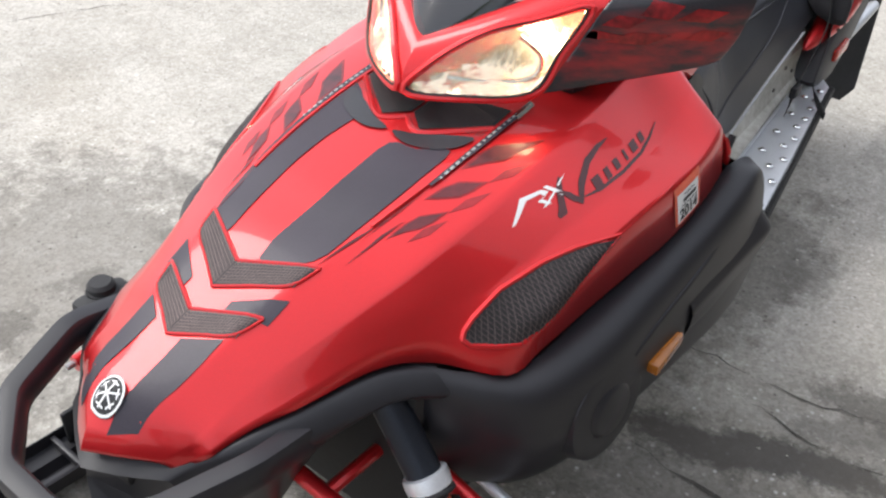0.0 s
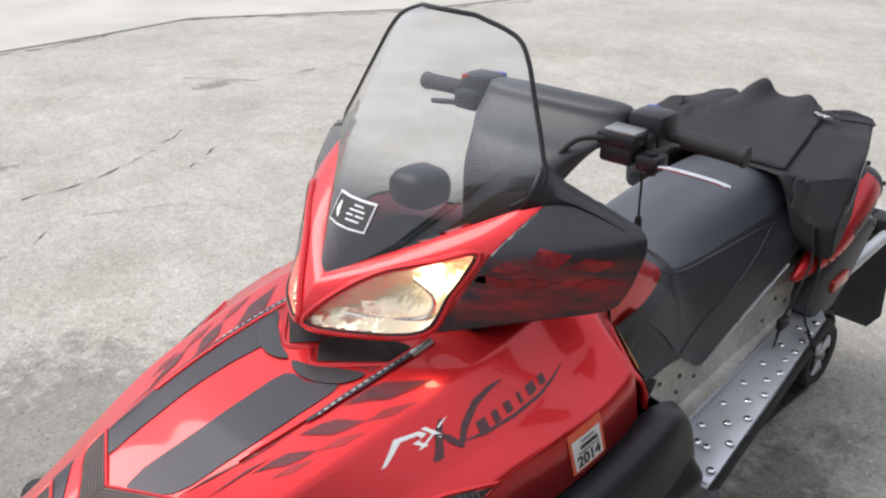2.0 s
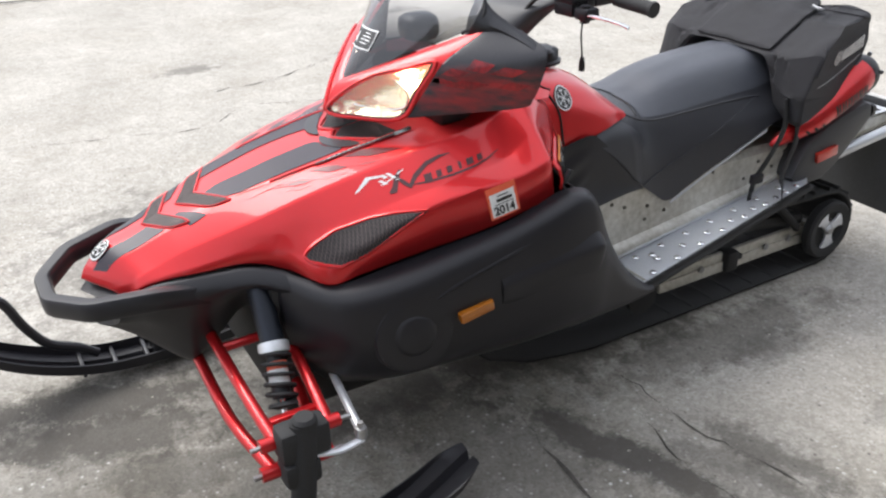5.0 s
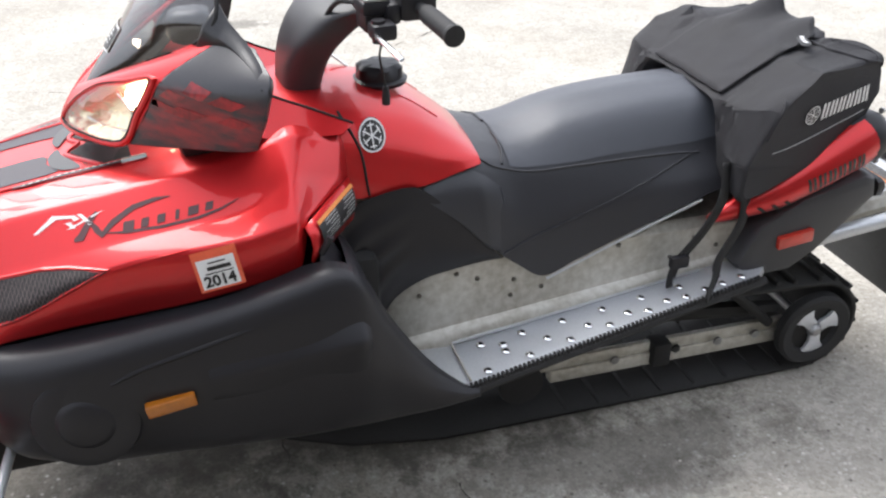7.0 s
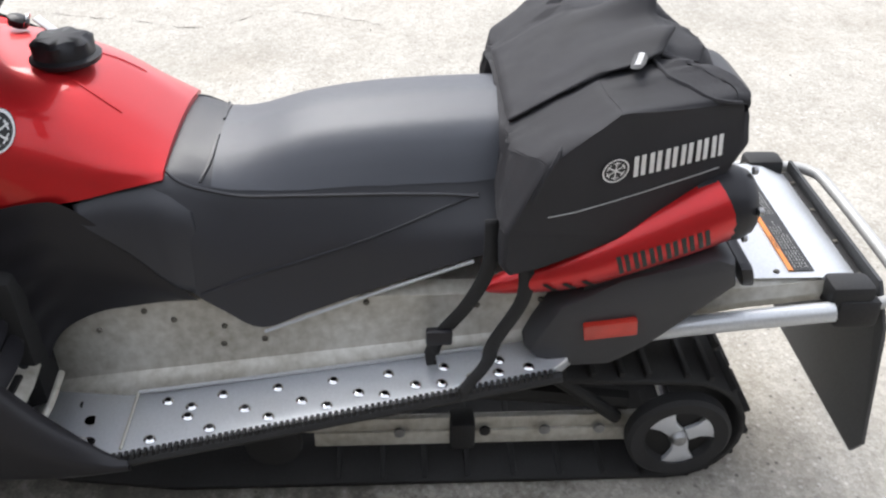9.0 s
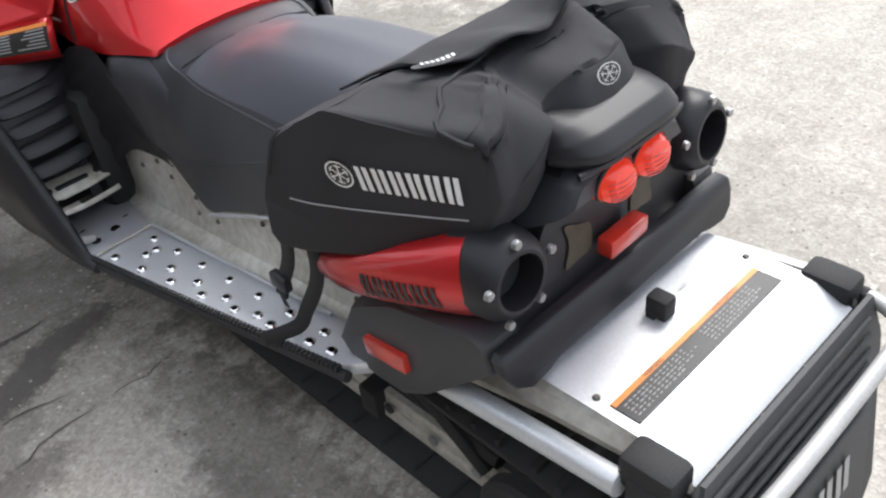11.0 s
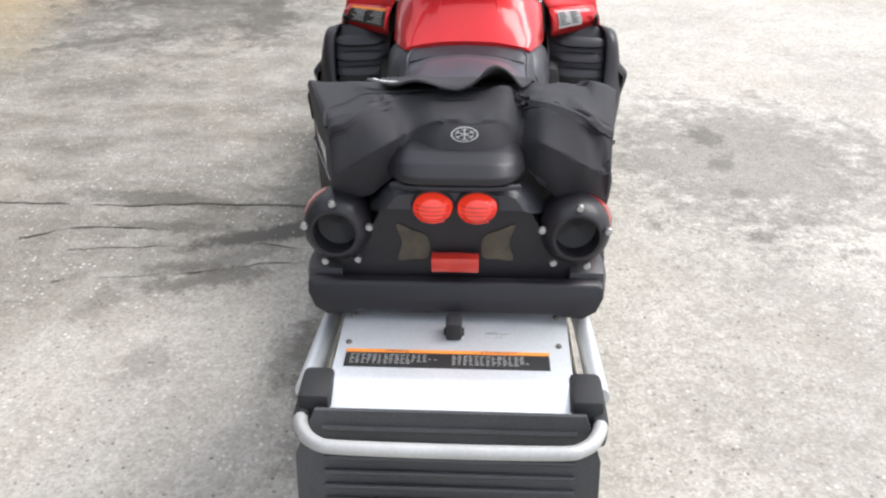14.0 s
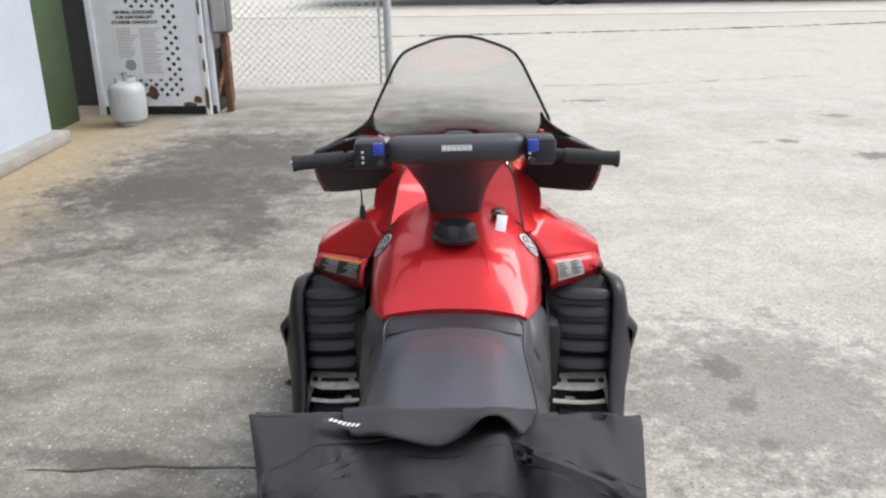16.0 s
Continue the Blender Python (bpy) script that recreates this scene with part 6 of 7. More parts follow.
# ---- track, rails, wheels ----
lug = part("track_lug", merge(block(-.185, -.07, -.006, .006, 0, .022, .003), block(-.055, .055, -.006, .006, 0, .022, .003), block(.07, .185, -.006, .006, 0, .022, .003)), RUBBER, track)
path = smooth_path([(0, y, z) for y, z in loop_pts], 6)
dist = 0.0
for a, b in zip(path, path[1:]):
    dist += (b - a).length
    if dist > .052 and a.y < .75:
        dist = 0.0
        d = (b - a).normalized()
        n_out = Vector((0, -d.z, d.y))
        if n_out.dot(Vector((0, a.y - .35, a.z - .15))) < 0:
            n_out = -n_out
        m4 = Matrix((Vector((1, 0, 0)), n_out.cross(Vector((1, 0, 0))), n_out)).transposed().to_4x4()
        again(lug, Matrix.Translation(a + n_out * (.002 if a.z > .04 else -.004)) @ m4, track)
for s in (1, -1):
    rail = part("slide_rail", merge(block(-.165, -.135, .06, .72, .098, .135, .004), block(-.158, -.142, .04, .75, .13, .165, .004)) if s == 1 else merge(block(.135, .165, .06, .72, .098, .135, .004), block(.142, .158, .04, .75, .13, .165, .004)), ALU_WORN, sled, "worn aluminium slide rail")
    for y in (.15, .26, .38, .55):
        part("rail_bolt", spin([(.0, .004), (.011, .003), (.012, -.002)], (-.168 * s, y, .137), (-s, 0, 0), 12), STEEL if y != .38 else RUBBER, rail)
    part("rail_bracket", block(-.185, -.13, .40, .45, .10, .17, .008) if s == 1 else block(.13, .185, .40, .45, .10, .17, .008), RUBBER, rail)
    wheel = part("rear_wheel", spin([(.062, -.016), (.096, -.020), (.104, -.012), (.104, .012), (.096, .020), (.070, .016), (.064, .0)], (-.195 * s, 0, .146), (-s, 0, 0), 36), RUBBER, sled, "black rear idler wheel with silver spokes")
    spokes = []
    for mid in (45, 155, 264):
        ring_in = [(.020 * math.cos(radians(mid + a)), .020 * math.sin(radians(mid + a))) for a in (50, 0, -50)]
        ring_out = [(.076 * math.cos(radians(mid + a)), .076 * math.sin(radians(mid + a))) for a in (-24, -12, 0, 12, 30)]
        blade = ring_in[::-1][:1] + [(.046 * math.cos(radians(mid - 22)), .046 * math.sin(radians(mid - 22)))] + ring_out + [(.058 * math.cos(radians(mid + 26)), .058 * math.sin(radians(mid + 26))), (.040 * math.cos(radians(mid + 24)), .040 * math.sin(radians(mid + 24)))] + ring_in[:1]
        spokes.append(slab(blade, lambda a, b, h: Vector((-(.199 + h) * s, a - .004, .148 + b)), .009, .002))
    part("wheel_spokes", merge(*spokes), ALU, wheel, "silver three-spoke hub")
    part("wheel_back", spin([(.0, .0), (.066, .0), (.066, -.008)], (-.196 * s, 0, .146), (-s, 0, 0), 24), DARK, wheel)
    part("hub_bolt", spin([(.0, .022), (.012, .020), (.018, .012), (.020, .0)], (-.198 * s, 0, .146), (-s, 0, 0), 12), STEEL, wheel)
    part("suspension_arm", tube([(-.17 * s, .12, .17), (-.18 * s, .24, .28), (-.19 * s, .33, .36)], .014, 10, 4), DARK, sled)
    part("suspension_arm", tube([(-.15 * s, .10, .20), (-.15 * s, .4, .24), (-.15 * s, .75, .27)], .022, 8, 4), DARK, sled)
    part("small_wheel", spin([(.0, .012), (.03, .012), (.055, .010), (.058, .0), (.055, -.010), (.0, -.01)], (-.17 * s, .80, .12), (-s, 0, 0), 20), RUBBER, sled)
part("axle", tube([(-.21, 0, .146), (.21, 0, .146)], .012, 10), STEEL, sled)

# ---- tail ----
tail_tree = tree_of(tail)
part("rear_reflector", block(-.042, .042, -.034, -.008, .627, .655, .003), REFLECTOR_RED, tail, "red rear reflector")
for s in (1, -1):
    net = soft_outline([(-.049 * s, .681), (-.075 * s, .694), (-.104 * s, .706), (-.094 * s, .67), (-.103 * s, .634), (-.075 * s, .636), (-.048 * s, .640)], 3)
    grille = part("tail_grille", drape(outline(net), "rear", tail_tree, .003, .02), mat("bronze_mesh", (0.10, 0.085, 0.06), 0.5, 0.3, 0.3, 500, 20, 0.5), tail, "bronze mesh grille")
    part("pod_reflector", block(-.008, .008, -.045, .045, -.016, .016, .003, Matrix.Translation((-.276 * s, .192, .490)) @ Matrix.Rotation(radians(-7), 4, "X")), REFLECTOR_RED, tail, "red side reflector")
part("tail_valance", slab([(-.255, .604), (.255, .604), (.264, .597), (.264, .580), (.252, .556), (.228, .543), (.19, .546), (.17, .551), (-.17, .551), (-.19, .546), (-.228, .543), (-.252, .556), (-.264, .580), (-.264, .597)], lambda a, b, h: Vector((a, -.012 - h - (.60 - b) * .35, b)), .02, .006), BLACK_PLASTIC, tail, "black valance over the rear deck")
CAP = ((.12, .830, 0), (.05, .848, 0), (.0, .844, 0), (-.030, .835, 0), (-.050, .818, 0), (-.050, .806, 0), (-.038, .797, 0), (.03, .790, 0))
cap_rows = []
for k in range(21):
    u = -1 + k / 10
    shrink = max(.05, 1 - abs(u) ** 6 * .55)
    cap_rows.append([Vector((.116 * u, .06 + (p.x - .06) * shrink, .800 + (p.y - .800) * shrink)) for p in fillet([Vector(q) for q in CAP], .15, 3)])
part("tail_cushion", skin(cap_rows), BLACK_PLASTIC, tail, "black lipped end cap behind the seat", angle=40)
part("tail_lip", tube([(-.108, -.030, .795), (-.05, -.042, .797), (.05, -.042, .797), (.108, -.030, .795)], .005, 8, 6), BLACK_PLASTIC, tail)
screw = part("screw", spin([(.0, -.004), (.006, -.003), (.007, .0), (.007, .004)], (0, 0, 0), (0, 1, 0), 10), STEEL, tail, matrix=pose(-.206 + .059 * math.cos(radians(95)), -.020, .692 + .060 * math.sin(radians(95))))
for s in (1, -1):
    for a in (165, 15, 245, 305) if s == 1 else (95, 165, 15, 245, 305):
        again(screw, pose(-.206 * s + .059 * math.cos(radians(a)) * s, -.020, .692 + .060 * math.sin(radians(a))), tail)

# ---- front suspension and skis ----
for s in (1, -1):
    arm = part("upper_control_arm", merge(
        tube([(-.08 * s, 2.09, .43), (-.34 * s, 2.083, .385), (-.485 * s, 2.072, .352)], .0135, 12, 4),
        tube([(-.08 * s, 1.93, .44), (-.34 * s, 1.945, .39), (-.485 * s, 1.955, .352)], .0135, 12, 4),
        tube([(-.486 * s, 2.105, .350), (-.486 * s, 1.93, .350)], .0155, 12),
        block(-.012, .012, -.055, .055, -.005, .005, .003, Matrix.Translation((-.435 * s, 2.012, .362)) @ Matrix.Rotation(radians(12 * s), 4, "Y")),
        tube([(-.19 * s, 2.09, .41), (-.20 * s, 1.94, .418)], .011, 10)), RED, sled, "red tubular upper control arm")
    part("arm_bolt", tube([(-.488 * s, 2.125, .349), (-.488 * s, 1.905, .349)], .006, 8), STEEL, arm)
    low = part("lower_control_arm", merge(
        tube([(-.05 * s, 2.12, .36), (-.32 * s, 2.117, .315), (-.492 * s, 2.085, .287)], .0135, 12, 4),
        tube([(-.05 * s, 1.92, .345), (-.32 * s, 1.95, .305), (-.492 * s, 1.99, .284)], .0135, 12, 4),
        tube([(-.494 * s, 2.112, .285), (-.494 * s, 1.955, .285)], .0165, 12)), RED, sled, "red tubular lower control arm")
    part("arm_bolt", tube([(-.496 * s, 2.128, .285), (-.496 * s, 1.935, .285)], .0065, 8), STEEL, low)
    spindle = part("spindle", merge(
        tube([(-.515 * s, 2.02, .395), (-.522 * s, 2.025, .34), (-.527 * s, 2.035, .26), (-.532 * s, 2.05, .16), (-.535 * s, 2.06, .09)], .027, 12, 5, flat=.9),
        block(-.03, .03, -.055, .055, -.04, .04, .014, Matrix.Translation((-.505 * s, 2.02, .352))),
        block(-.03, .03, -.04, .04, -.03, .03, .012, Matrix.Translation((-.512 * s, 2.035, .286))),
        spin([(.0, -.02), (.026, -.02), (.026, .015), (.02, .022), (.0, .022)], (-.515 * s, 2.015, .39), (0, 0, 1), 16)), RUBBER, sled, "black cast ski spindle")
    part("steering_arm", tube([(-.525 * s, 2.0, .315), (-.53 * s, 1.95, .306), (-.518 * s, 1.895, .303)], .010, 10, 4, flat=.6), ALU, spindle, "bare aluminium steering arm")
    rod = part("tie_rod", tube([(-.25 * s, 1.865, .350), (-.512 * s, 1.895, .318)], .0095, 12), ALU, sled, "bare aluminium tie rod")
    part("rod_joint", merge(spin([(.0, -.016), (.012, -.014), (.015, 0), (.012, .014), (.0, .016)], (-.514 * s, 1.895, .317), (0, 0, 1), 14), spin([(.0, .016), (.007, .016), (.007, .028), (.0, .028)], (-.514 * s, 1.895, .317), (0, 0, 1), 6)), STEEL, rod)
    shock = part("shock_body", tube([(-.205 * s, 1.985, .572), (-.304 * s, 1.995, .448)], .027, 16), mat("blue_black_anodised", (0.022, 0.026, 0.036), 0.35, 0.5, 0.1, 200, 9, 0.05), sled, "black shock absorber with coil spring")
    a0, a1 = Vector((-.304 * s, 1.995, .448)), Vector((-.392 * s, 2.016, .335))
    dirn = (a1 - a0).normalized()
    part("shock_collar", spin([(.027, -.012), (.034, -.010), (.035, .0), (.034, .012), (.022, .014)], a0, dirn, 20), ALU, shock, "silver spring collar")
    part("shock_core", tube([a0, a0.lerp(a1, .78)], .021, 14), BLACK_PLASTIC, shock)
    part("shock_label", tube([a0.lerp(a1, .22), a0.lerp(a1, .34)], .0225, 16), ORANGE_RED, shock, "orange and white spring label")
    part("shock_label", tube([a0.lerp(a1, .34), a0.lerp(a1, .58)], .0224, 16), WHITE_PRINT, shock)
    part("shock_rod", tube([a0.lerp(a1, .75), a1], .007, 10), CHROME, shock)
    u = dirn.cross(Vector((0, 0, 1))).normalized()
    w = u.cross(dirn)
    part("coil_spring", tube([a0 + dirn * (.012 + .105 * i / 72) + (u * math.cos(i * math.pi / 7.5) + w * math.sin(i * math.pi / 7.5)) * .031 for i in range(73)], .0048, 8), RUBBER, shock)
    part("spring_seat", spin([(.0, -.006), (.030, -.004), (.034, .004), (.012, .010)], a0.lerp(a1, .86), dirn, 18), RUBBER, shock)
    # ski
    spine = smooth_path([(0, 1.640, .160), (0, 1.72, .108), (0, 1.82, .058), (0, 1.95, .030), (0, 2.12, .030), (0, 2.26, .040), (0, 2.38, .070), (0, 2.50, .125), (0, 2.60, .195), (0, 2.68, .27)], 4)
    rows = []
    for i, p in enumerate(spine):
        t = i / (len(spine) - 1)
        hw = .060 - .03 * max(0, (t - .75) / .25) ** 2 - .02 * max(0, (.08 - t) / .08)
        wall_h = min(1, t / .22)
        rows.append([Vector((-.535 * s + k * hw, p.y, p.z + (dz * wall_h if dz > .01 else dz))) for k, dz in ((-1, .028), (-.92, .030), (-.86, .004), (-.3, .0), (-.12, -.022), (.12, -.022), (.3, .0), (.86, .004), (.92, .030), (1, .028), (1.0, -.002), (0, -.026), (-1.0, -.002))])
    ski = part("ski", skin(rows, True, True), BLACK_PLASTIC, sled, "black plastic ski with upturned tip")
    part("ski_loop", tube([(-.535 * s, 2.29, .080), (-.535 * s, 2.34, .118), (-.535 * s, 2.41, .155), (-.535 * s, 2.456, .225), (-.535 * s, 2.495, .318), (-.535 * s, 2.550, .332), (-.535 * s, 2.62, .292), (-.535 * s, 2.67, .250)], .0135, 10, 6), BLACK_PLASTIC, ski, "black ski handle loop")
    for y in (2.16, 2.25, 2.34):
        zz = min(p.z for p in spine if abs(p.y - y) < .06)
        part("ski_rib", block(-.535 * s - .058, -.535 * s + .058, y - .006, y + .006, zz, zz + .024, .003), BLACK_PLASTIC, ski)
    part("ski_saddle", merge(block(-.535 * s - .04, -.535 * s - .028, 1.97, 2.14, .03, .115, .006), block(-.535 * s + .028, -.535 * s + .04, 1.97, 2.14, .03, .115, .006)), RUBBER, ski)
    part("saddle_bolt", tube([(-.535 * s - .05, 2.06, .085), (-.535 * s + .05, 2.06, .085)], .009, 8), STEEL, ski)
for leg in list(sled.children):
    if leg.name.split(".")[0] in ("upper_control_arm", "lower_control_arm", "spindle", "tie_rod", "shock_body", "ski") and max(v.co.x for v in leg.data.vertices) > .1:
        for piece in (leg, *leg.children):
            for v in piece.data.vertices:
                v.co.x -= .055 * min(1, max(0, (v.co.x - .12) / .34))
part("nose_grille", block(-.045, .045, 2.235, 2.292, .500, .548, .012), BLACK_PLASTIC, sled)

# ---- far end of the lot ----
WHITE_STEEL = mat("chipped_white_steel", (0.78, 0.81, 0.84), 0.55, 0.1, 0.08, 120, 7, 0.1, alt=(0.70, 0.70, 0.70))
RUST = mat("rusty_brown_steel", (0.16, 0.075, 0.040), 0.85, 0.1, 0.35, 60, 9, 0.5)
GREEN = mat("dull_green_paint", (0.065, 0.10, 0.045), 0.6, 0, 0.15, 80, 4, 0.15)
GALV = mat("galvanised_steel", (0.50, 0.51, 0.51), 0.5, 0.6, 0.12, 150, 8, 0.1)
tagged(part("door_jamb", block(-3.80, -3.50, 5.86, 6.75, 0.0, 3.2, .01), GREEN), "dull green painted wall post", "wall", kind="structure")

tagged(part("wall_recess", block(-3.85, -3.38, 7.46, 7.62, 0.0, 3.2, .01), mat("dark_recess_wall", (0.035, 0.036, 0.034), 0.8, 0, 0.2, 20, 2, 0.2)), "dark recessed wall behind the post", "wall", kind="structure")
cage = tagged(new("gas_cage"), "chipped white steel cylinder cage with a printed notice", "cage")
CX0, CX1, CY, CH = -3.40, -2.36, 6.98, 1.85
# punched front sheet: square cells, each with a diamond hole
cells = bmesh.new()
step = .046
hx0, hx1, hz0, hz1 = -3.06, -2.56, .16, 1.70
nx, nz = int((hx1 - hx0) / step), int((hz1 - hz0) / step)
for i in range(nx):
    for j in range(nz):
        x, z = hx0 + i * step, hz0 + j * step
        odd = (i + j) % 2
        c = [(x, z), (x + step, z), (x + step, z + step), (x, z + step)]
        r = step * .46
        d = [(x + step / 2, z + step / 2 - r), (x + step / 2 + r, z + step / 2), (x + step / 2, z + step / 2 + r), (x + step / 2 - r, z + step / 2)]
        if odd:
            cells.faces.new([cells.verts.new((a, CY, b)) for a, b in c])
        else:
            m4 = [((c[k][0] + c[(k + 1) % 4][0]) / 2, (c[k][1] + c[(k + 1) % 4][1]) / 2) for k in range(4)]
            for k in range(4):
                cells.faces.new([cells.verts.new((a, CY, b)) for a, b in (c[k], m4[k], d[k], d[k - 1], m4[k - 1])])
part("punched_sheet", cells, WHITE_STEEL, cage, "white steel sheet with diamond holes", smooth=False)
for a, b, c, d in ((CX0, hx0, .08, CH), (hx0 + nx * step, CX1, .08, CH), (hx0, hx0 + nx * step, .08, hz0), (hx0, hx0 + nx * step, hz0 + nz * step, CH)):
    part("cage_frame", block(a, b, CY - .004, CY + .012, c, d, 0), WHITE_STEEL, cage, smooth=False)
for x in (CX0, CX1 - .05):
    part("cage_post", block(x, x + .05, CY - .035, CY + .015, 0, CH, .006), WHITE_STEEL, cage)
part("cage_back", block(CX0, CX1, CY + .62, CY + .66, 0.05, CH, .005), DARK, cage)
part("cage_side", block(CX1 - .03, CX1 - .01, CY + .03, CY + .60, 0.55, CH, .004), mat("dark_grey_sheet", (0.10, 0.105, 0.11), 0.6, 0.2, 0.2, 60, 5, 0.2), cage, "dark grey side sheet")
for y in (.05, .60):
    part("cage_upright", block(CX1 - .035, CX1 + .035, CY + y, CY + y + .07, 0.0, CH, .008), RUST if y > .1 else WHITE_STEEL, cage, "rusty steel upright")
for k in range(16):
    part("rust_flake", block(CX1 + .030, CX1 + .044, CY + .585, CY + .60, .06 + k * .11 + .03 * (k % 3), .10 + k * .11, .004), WHITE_STEEL if k % 2 else RUST, cage)
part("cage_brace", tube([(CX1, CY + .10, .06), (CX1, CY + .60, .42)], .02, 6), RUST, cage)
# black block fills the cage: its shaded inside as colour, like back and floor
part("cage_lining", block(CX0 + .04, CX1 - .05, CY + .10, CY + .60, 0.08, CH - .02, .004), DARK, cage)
part("cage_side", block(CX0 + .002, CX0 + .03, CY + .02, CY + .66, 0.05, CH, .004), WHITE_STEEL, cage)
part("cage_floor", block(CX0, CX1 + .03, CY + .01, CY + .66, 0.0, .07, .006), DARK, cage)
part("cage_roof", block(CX0 - .02, CX1 + .05, CY - .05, CY + .70, CH, CH + .05, .006), WHITE_STEEL, cage)
for k, (x, z, w, h) in enumerate(((-2.93, .17, .07, .10), (-2.52, .12, .06, .05), (-3.40, .14, .03, .08), (-2.405, .10, .03, .16), (-2.400, .42, .02, .09), (-2.408, .66, .026, .06), (-2.398, .92, .018, .12), (-2.62, .085, .10, .03), (-3.05, .090, .08, .03), (-2.405, 1.25, .025, .10))):
    part("rust_patch", slab(soft_outline([(x, z), (x + w, z - h * .3), (x + w * 1.2, z + h * .6), (x + w * .3, z + h)], 3), lambda a, b, q: Vector((a, CY - (.036 if a > CX1 - .056 else .006) - q, b)), .002), RUST, cage, smooth=False)
notice = part("notice", block(-3.175, -2.735, CY - .010, CY - .006, .325, .955, 0), WHITE_PRINT, cage, "white printed notice with black heading", smooth=False)
for i, txt in enumerate(("GENERAL GUIDELINES", "FOR SAFE FORKLIFT", "CYLINDER CHANGEOUT")):
    w = letters(txt, .037, .0020)
    w.transform(Matrix.Translation((-2.975, CY - .0115, .915 - i * .043)) @ Matrix.Rotation(radians(90), 4, "X"))
    part("notice_heading", w, BLACK_PRINT, notice, smooth=False)
rnd = random.Random(8)
lines = []
for i in range(20):
    for q in (-3.155, -2.945):
        if not (i > 12 and q < -3.1):
            lines.append(block(q, q + rnd.uniform(.12, .19), CY - .0115, CY - .0105, .77 - i * .0205, .7765 - i * .0205, 0))
tagged(part("notice_line", merge(*lines), GREY_PRINT, notice, smooth=False), kind="stuff")
part("notice_emblem", slab(disc(-3.06, .455, .05, 1, 20), lambda a, b, q: Vector((a, CY - .0105 - q, b)), .001), GREY_PRINT, notice, smooth=False)

bottle = tagged(part("gas_bottle", spin([(.0, .03), (.10, .03), (.145, .05), (.155, .09), (.155, .28), (.148, .325), (.12, .355), (.06, .372), (.035, .376), (.0, .376)], (-2.97, 6.56, 0), (0, 0, 1), 36), mat("off_white_enamel", (0.47, 0.49, 0.50), 0.4, 0, 0.08, 60, 8, 0.05)), "white propane bottle standing before the cage", "gas bottle")
part("foot_ring", spin([(.10, .0), (.108, .0), (.108, .04), (.10, .04)], (-2.97, 6.56, 0), (0, 0, 1), 30), GREY_PAINT, bottle)
part("collar", skin([[Vector((-2.97 + .085 * math.cos(a), 6.56 + .085 * math.sin(a), z)) for a in (radians(-60 + 300 * i / 24) for i in range(25))] for z in (.355, .412)]), bottle.data.materials[0], bottle)
part("valve", merge(spin([(.0, 0), (.018, 0), (.018, .05), (.012, .06), (.0, .06)], (-2.97, 6.56, .375), (0, 0, 1), 12), spin([(.0, 0), (.028, .0), (.028, .014), (.0, .014)], (-2.97, 6.56, .435), (0, 0, 1), 10)), STEEL, bottle)

meter = tagged(part("meter_box", block(-2.30, -2.16, 7.02, 7.20, .72, 1.5, .01), mat("grey_metal_box", (0.16, 0.165, 0.17), 0.5, 0.3, 0.15, 90, 6, 0.1)), "grey metal box on the rusty plate", "box")
part("box_post", block(-2.26, -2.20, 7.08, 7.16, 0.0, .72, .01), RUST, meter)
part("box_lid", block(-2.29, -2.17, 7.008, 7.022, .74, 1.48, .004), GALV, meter)

# chain-link fence
fence = tagged(new("chain_link_fence"), "galvanised chain-link fence with a round post", "fence")
FA, FB, FH = Vector((-2.60, 8.22, 0)), Vector((-.885, 8.62, 0)), 1.9
run = (FB - FA).length
along = (FB - FA).normalized()
part("fence_post", tube([FB, FB + Vector((0, 0, FH + .15))], .042, 18), GALV, fence, "thick round end post")
part("fence_post", tube([FB - along * .09, FB - along * .09 + Vector((0, 0, FH))], .012, 8), GALV, fence)
part("fence_rail", tube([FA + Vector((0, 0, FH)), FB + Vector((0, 0, FH))], .02, 10), GALV, fence)
for z in (.35, .9, 1.4):
    part("fence_clamp", tube([FB - along * .10 + Vector((0, 0, z)), FB + along * .05 + Vector((0, 0, z))], .014, 8), GALV, fence)
wires = []
pitch = .078
for k in range(-int(FH / pitch), int(run / pitch) + 1):
    for sg in (1, -1):
        a0 = k * pitch
        lo, hi = max(0, -a0), min(FH, run - a0)
        if hi - lo > .03:
            pa, pb = (a0 + lo, lo), (a0 + hi, hi)
            if sg < 0:
                pa, pb = (run - pa[0], pa[1]), (run - pb[0], pb[1])
            off = Vector((along.y, -along.x, 0)) * .002 * sg
            wires.append(tube([FA + along * pa[0] + Vector((0, 0, pa[1] + .04)) + off, FA + along * pb[0] + Vector((0, 0, pb[1] + .04)) + off], .0032, 4, cap=False))
tagged(part("fence_mesh", merge(*wires), GALV, fence), kind="stuff")

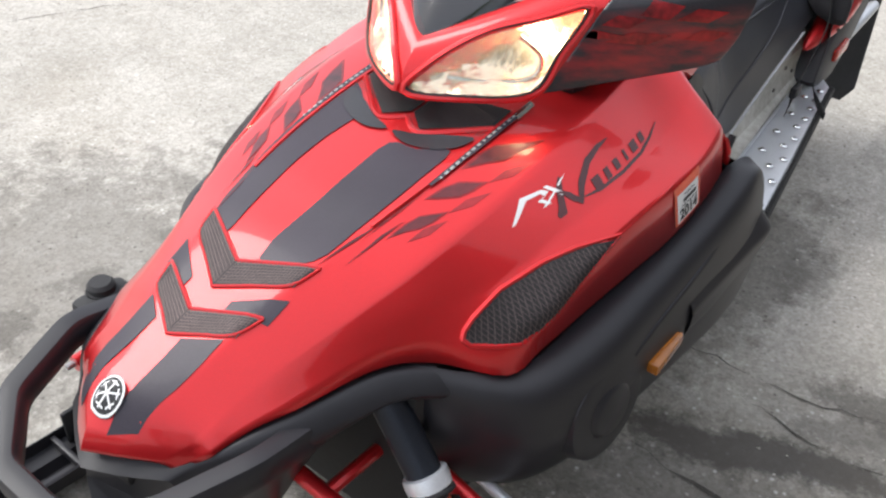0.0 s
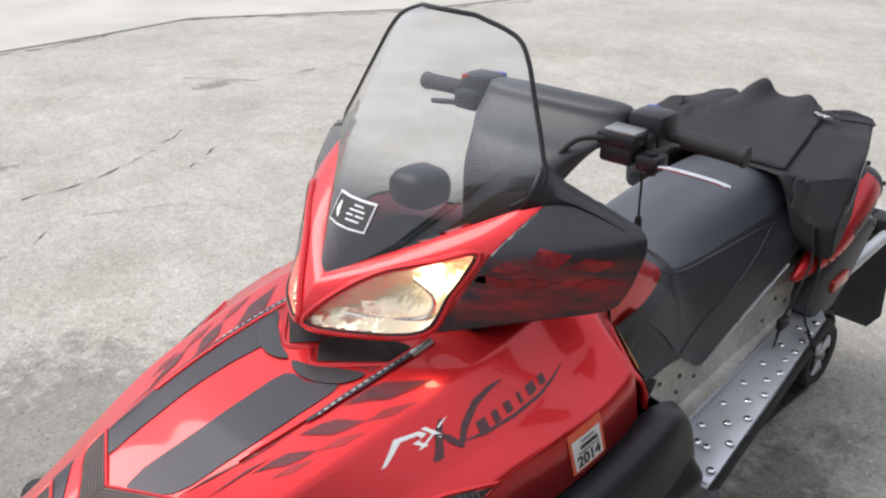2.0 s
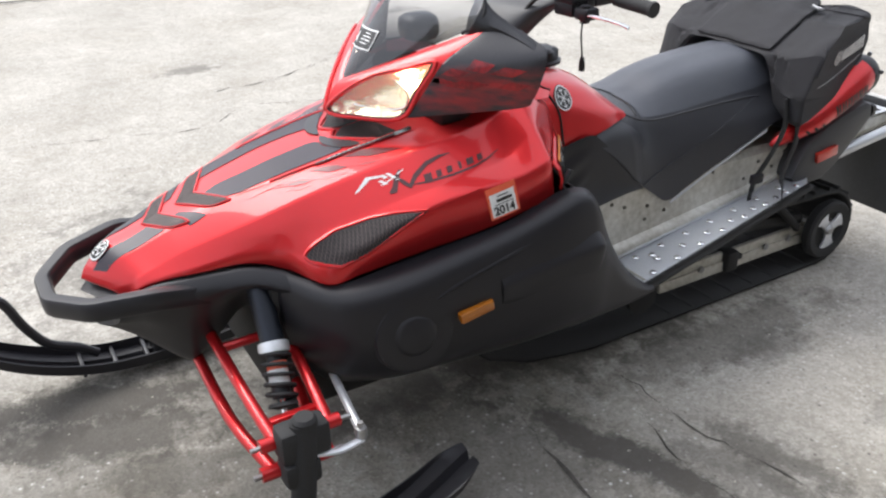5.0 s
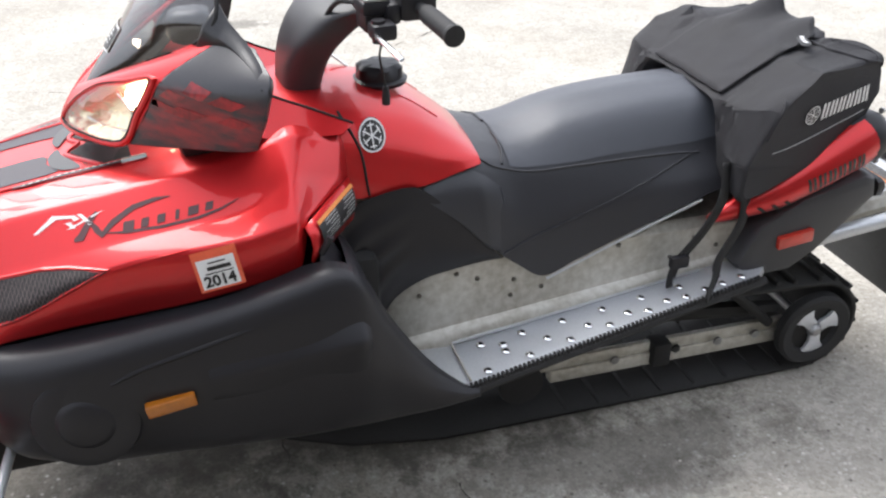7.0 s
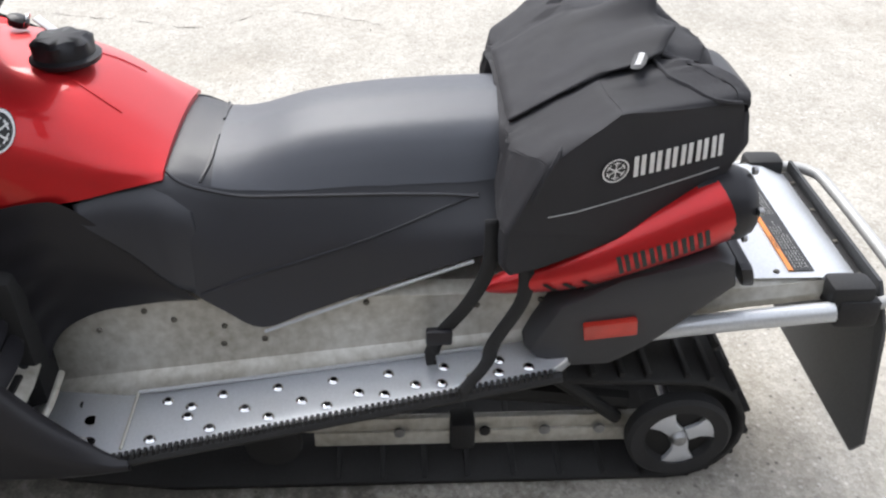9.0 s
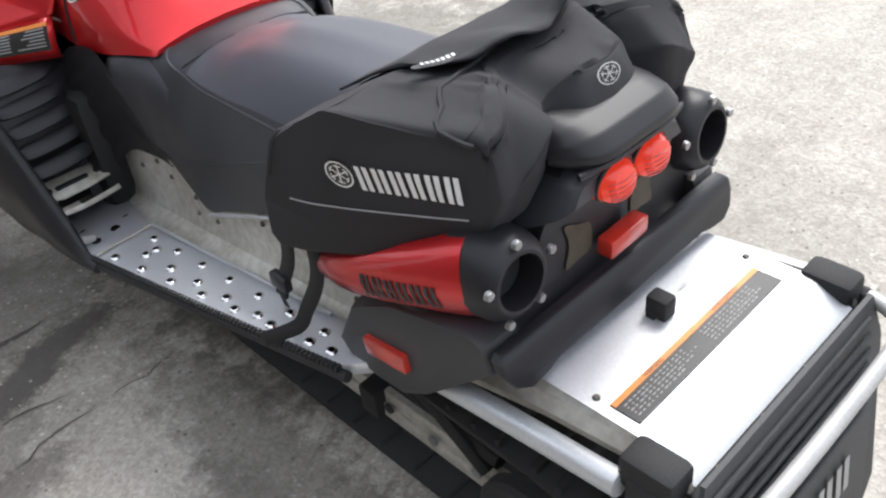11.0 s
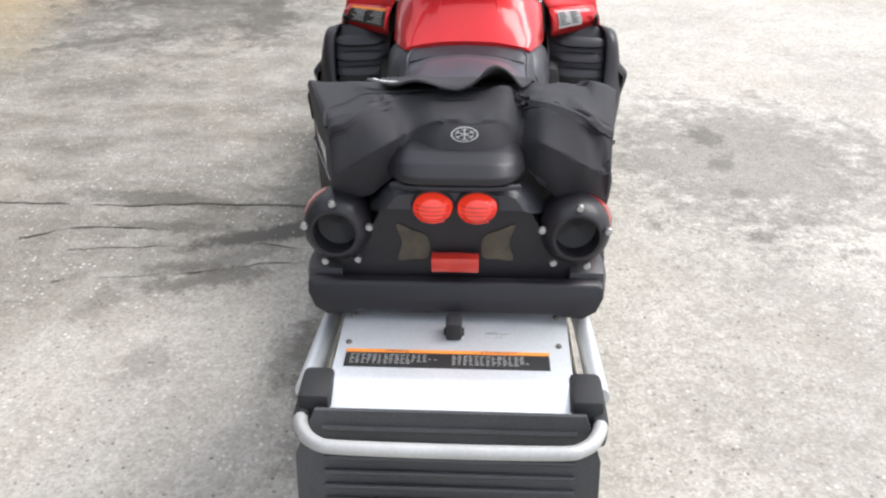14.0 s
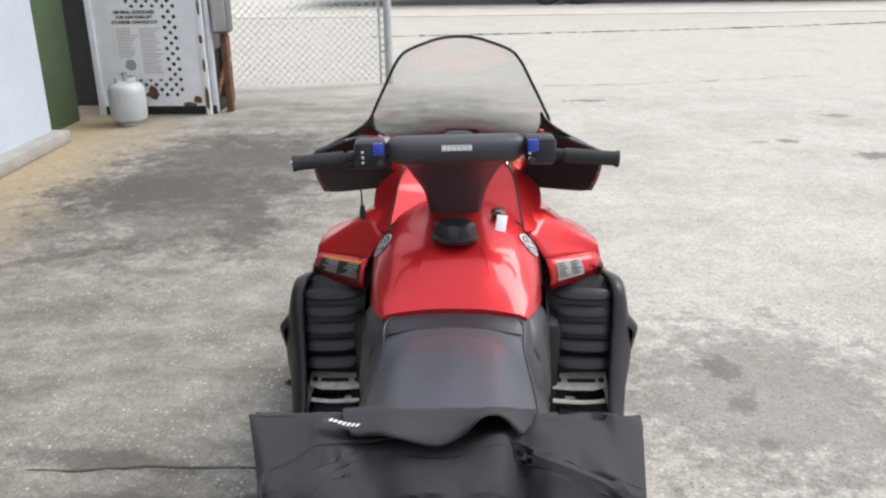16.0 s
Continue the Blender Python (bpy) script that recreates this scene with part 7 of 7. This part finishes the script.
# trailer at the far side
trailer = tagged(new("flatbed_trailer"), "long dark trailer parked across the lot", "trailer")
part("trailer_bed", block(-3.5, 9.5, 18.9, 21.1, .42, .62, .02), DARK, trailer)
part("trailer_side", block(-3.5, 9.5, 18.85, 18.92, .40, 1.9, .01), mat("faded_brown_side", (0.16, 0.12, 0.09), 0.8, 0, 0.2, 20, 2, 0.2), trailer)
for x in (1.62, 2.35):
    wh = part("trailer_wheel", spin([(.0, .03), (.13, .03), (.16, .08), (.27, .09), (.30, .05), (.30, -.05), (.27, -.09), (.0, -.09)], (x, 18.95, .30), (0, -1, 0), 28), RUBBER, trailer)
    part("trailer_rim", spin([(.0, .06), (.05, .06), (.12, .035), (.16, .085), (.17, .09)], (x, 18.95, .30), (0, -1, 0), 20), WHITE_STEEL, wh, "white steel rim")
tagged(part("far_lot", block(-60, 60, 16.5, 80, -.5, .012, 0), mat("bleached_gravel", (0.50, 0.47, 0.41), 0.9, 0, 0.1, 40, 1.5, 0.4), smooth=False), "bleached gravel ground beyond the lot", "ground", kind="structure")
tagged(part("far_slab", slab([(6.16, -.55), (6.36, -1.6), (5.36, -3.6), (4.6, -8), (4.2, -40), (60, -40), (60, 12), (7.0, 5.2), (6.36, 1.8), (6.06, .3)], lambda a, b, h: Vector((a, b, h)), .014, .004), mat("pale_concrete_slab", (0.50, 0.475, 0.425), 0.85, 0, 0.12, 70, 1.2, 0.4), smooth=False), "pale concrete slab beyond the joint", "pavement", kind="structure")

# loose grit and dead leaves
GRIT = mat("loose_grit", (0.40, 0.37, 0.32), 0.9, 0, 0.3, 200, 30, 0.3)
rnd = random.Random(11)
verts, faces = [], []
for i in range(2600):
    x, y = rnd.gauss(-.6, 2.2), rnd.gauss(2.2, 2.6)
    if i % 3 == 0:
        x, y = rnd.uniform(-3.1, -1.6), rnd.uniform(-1, 6.5)
    r = rnd.uniform(.002, .0055) * (1.5 if rnd.random() < .06 else 1)
    t0 = rnd.uniform(0, 6.28)
    k = len(verts)
    for a in range(4):
        verts.append((x + r * math.cos(t0 + a * 1.57) * rnd.uniform(.7, 1.2), y + r * math.sin(t0 + a * 1.57) * rnd.uniform(.7, 1.2), .0005))
    verts.append((x, y, r * rnd.uniform(.6, 1.1)))
    faces += [(k + a, k + (a + 1) % 4, k + 4) for a in range(4)]
me = bpy.data.meshes.new("grit")
me.from_pydata(verts, [], faces)
me.materials.append(GRIT)
tagged(new("grit", me), "scattered loose grit on the concrete", "grit", kind="stuff")
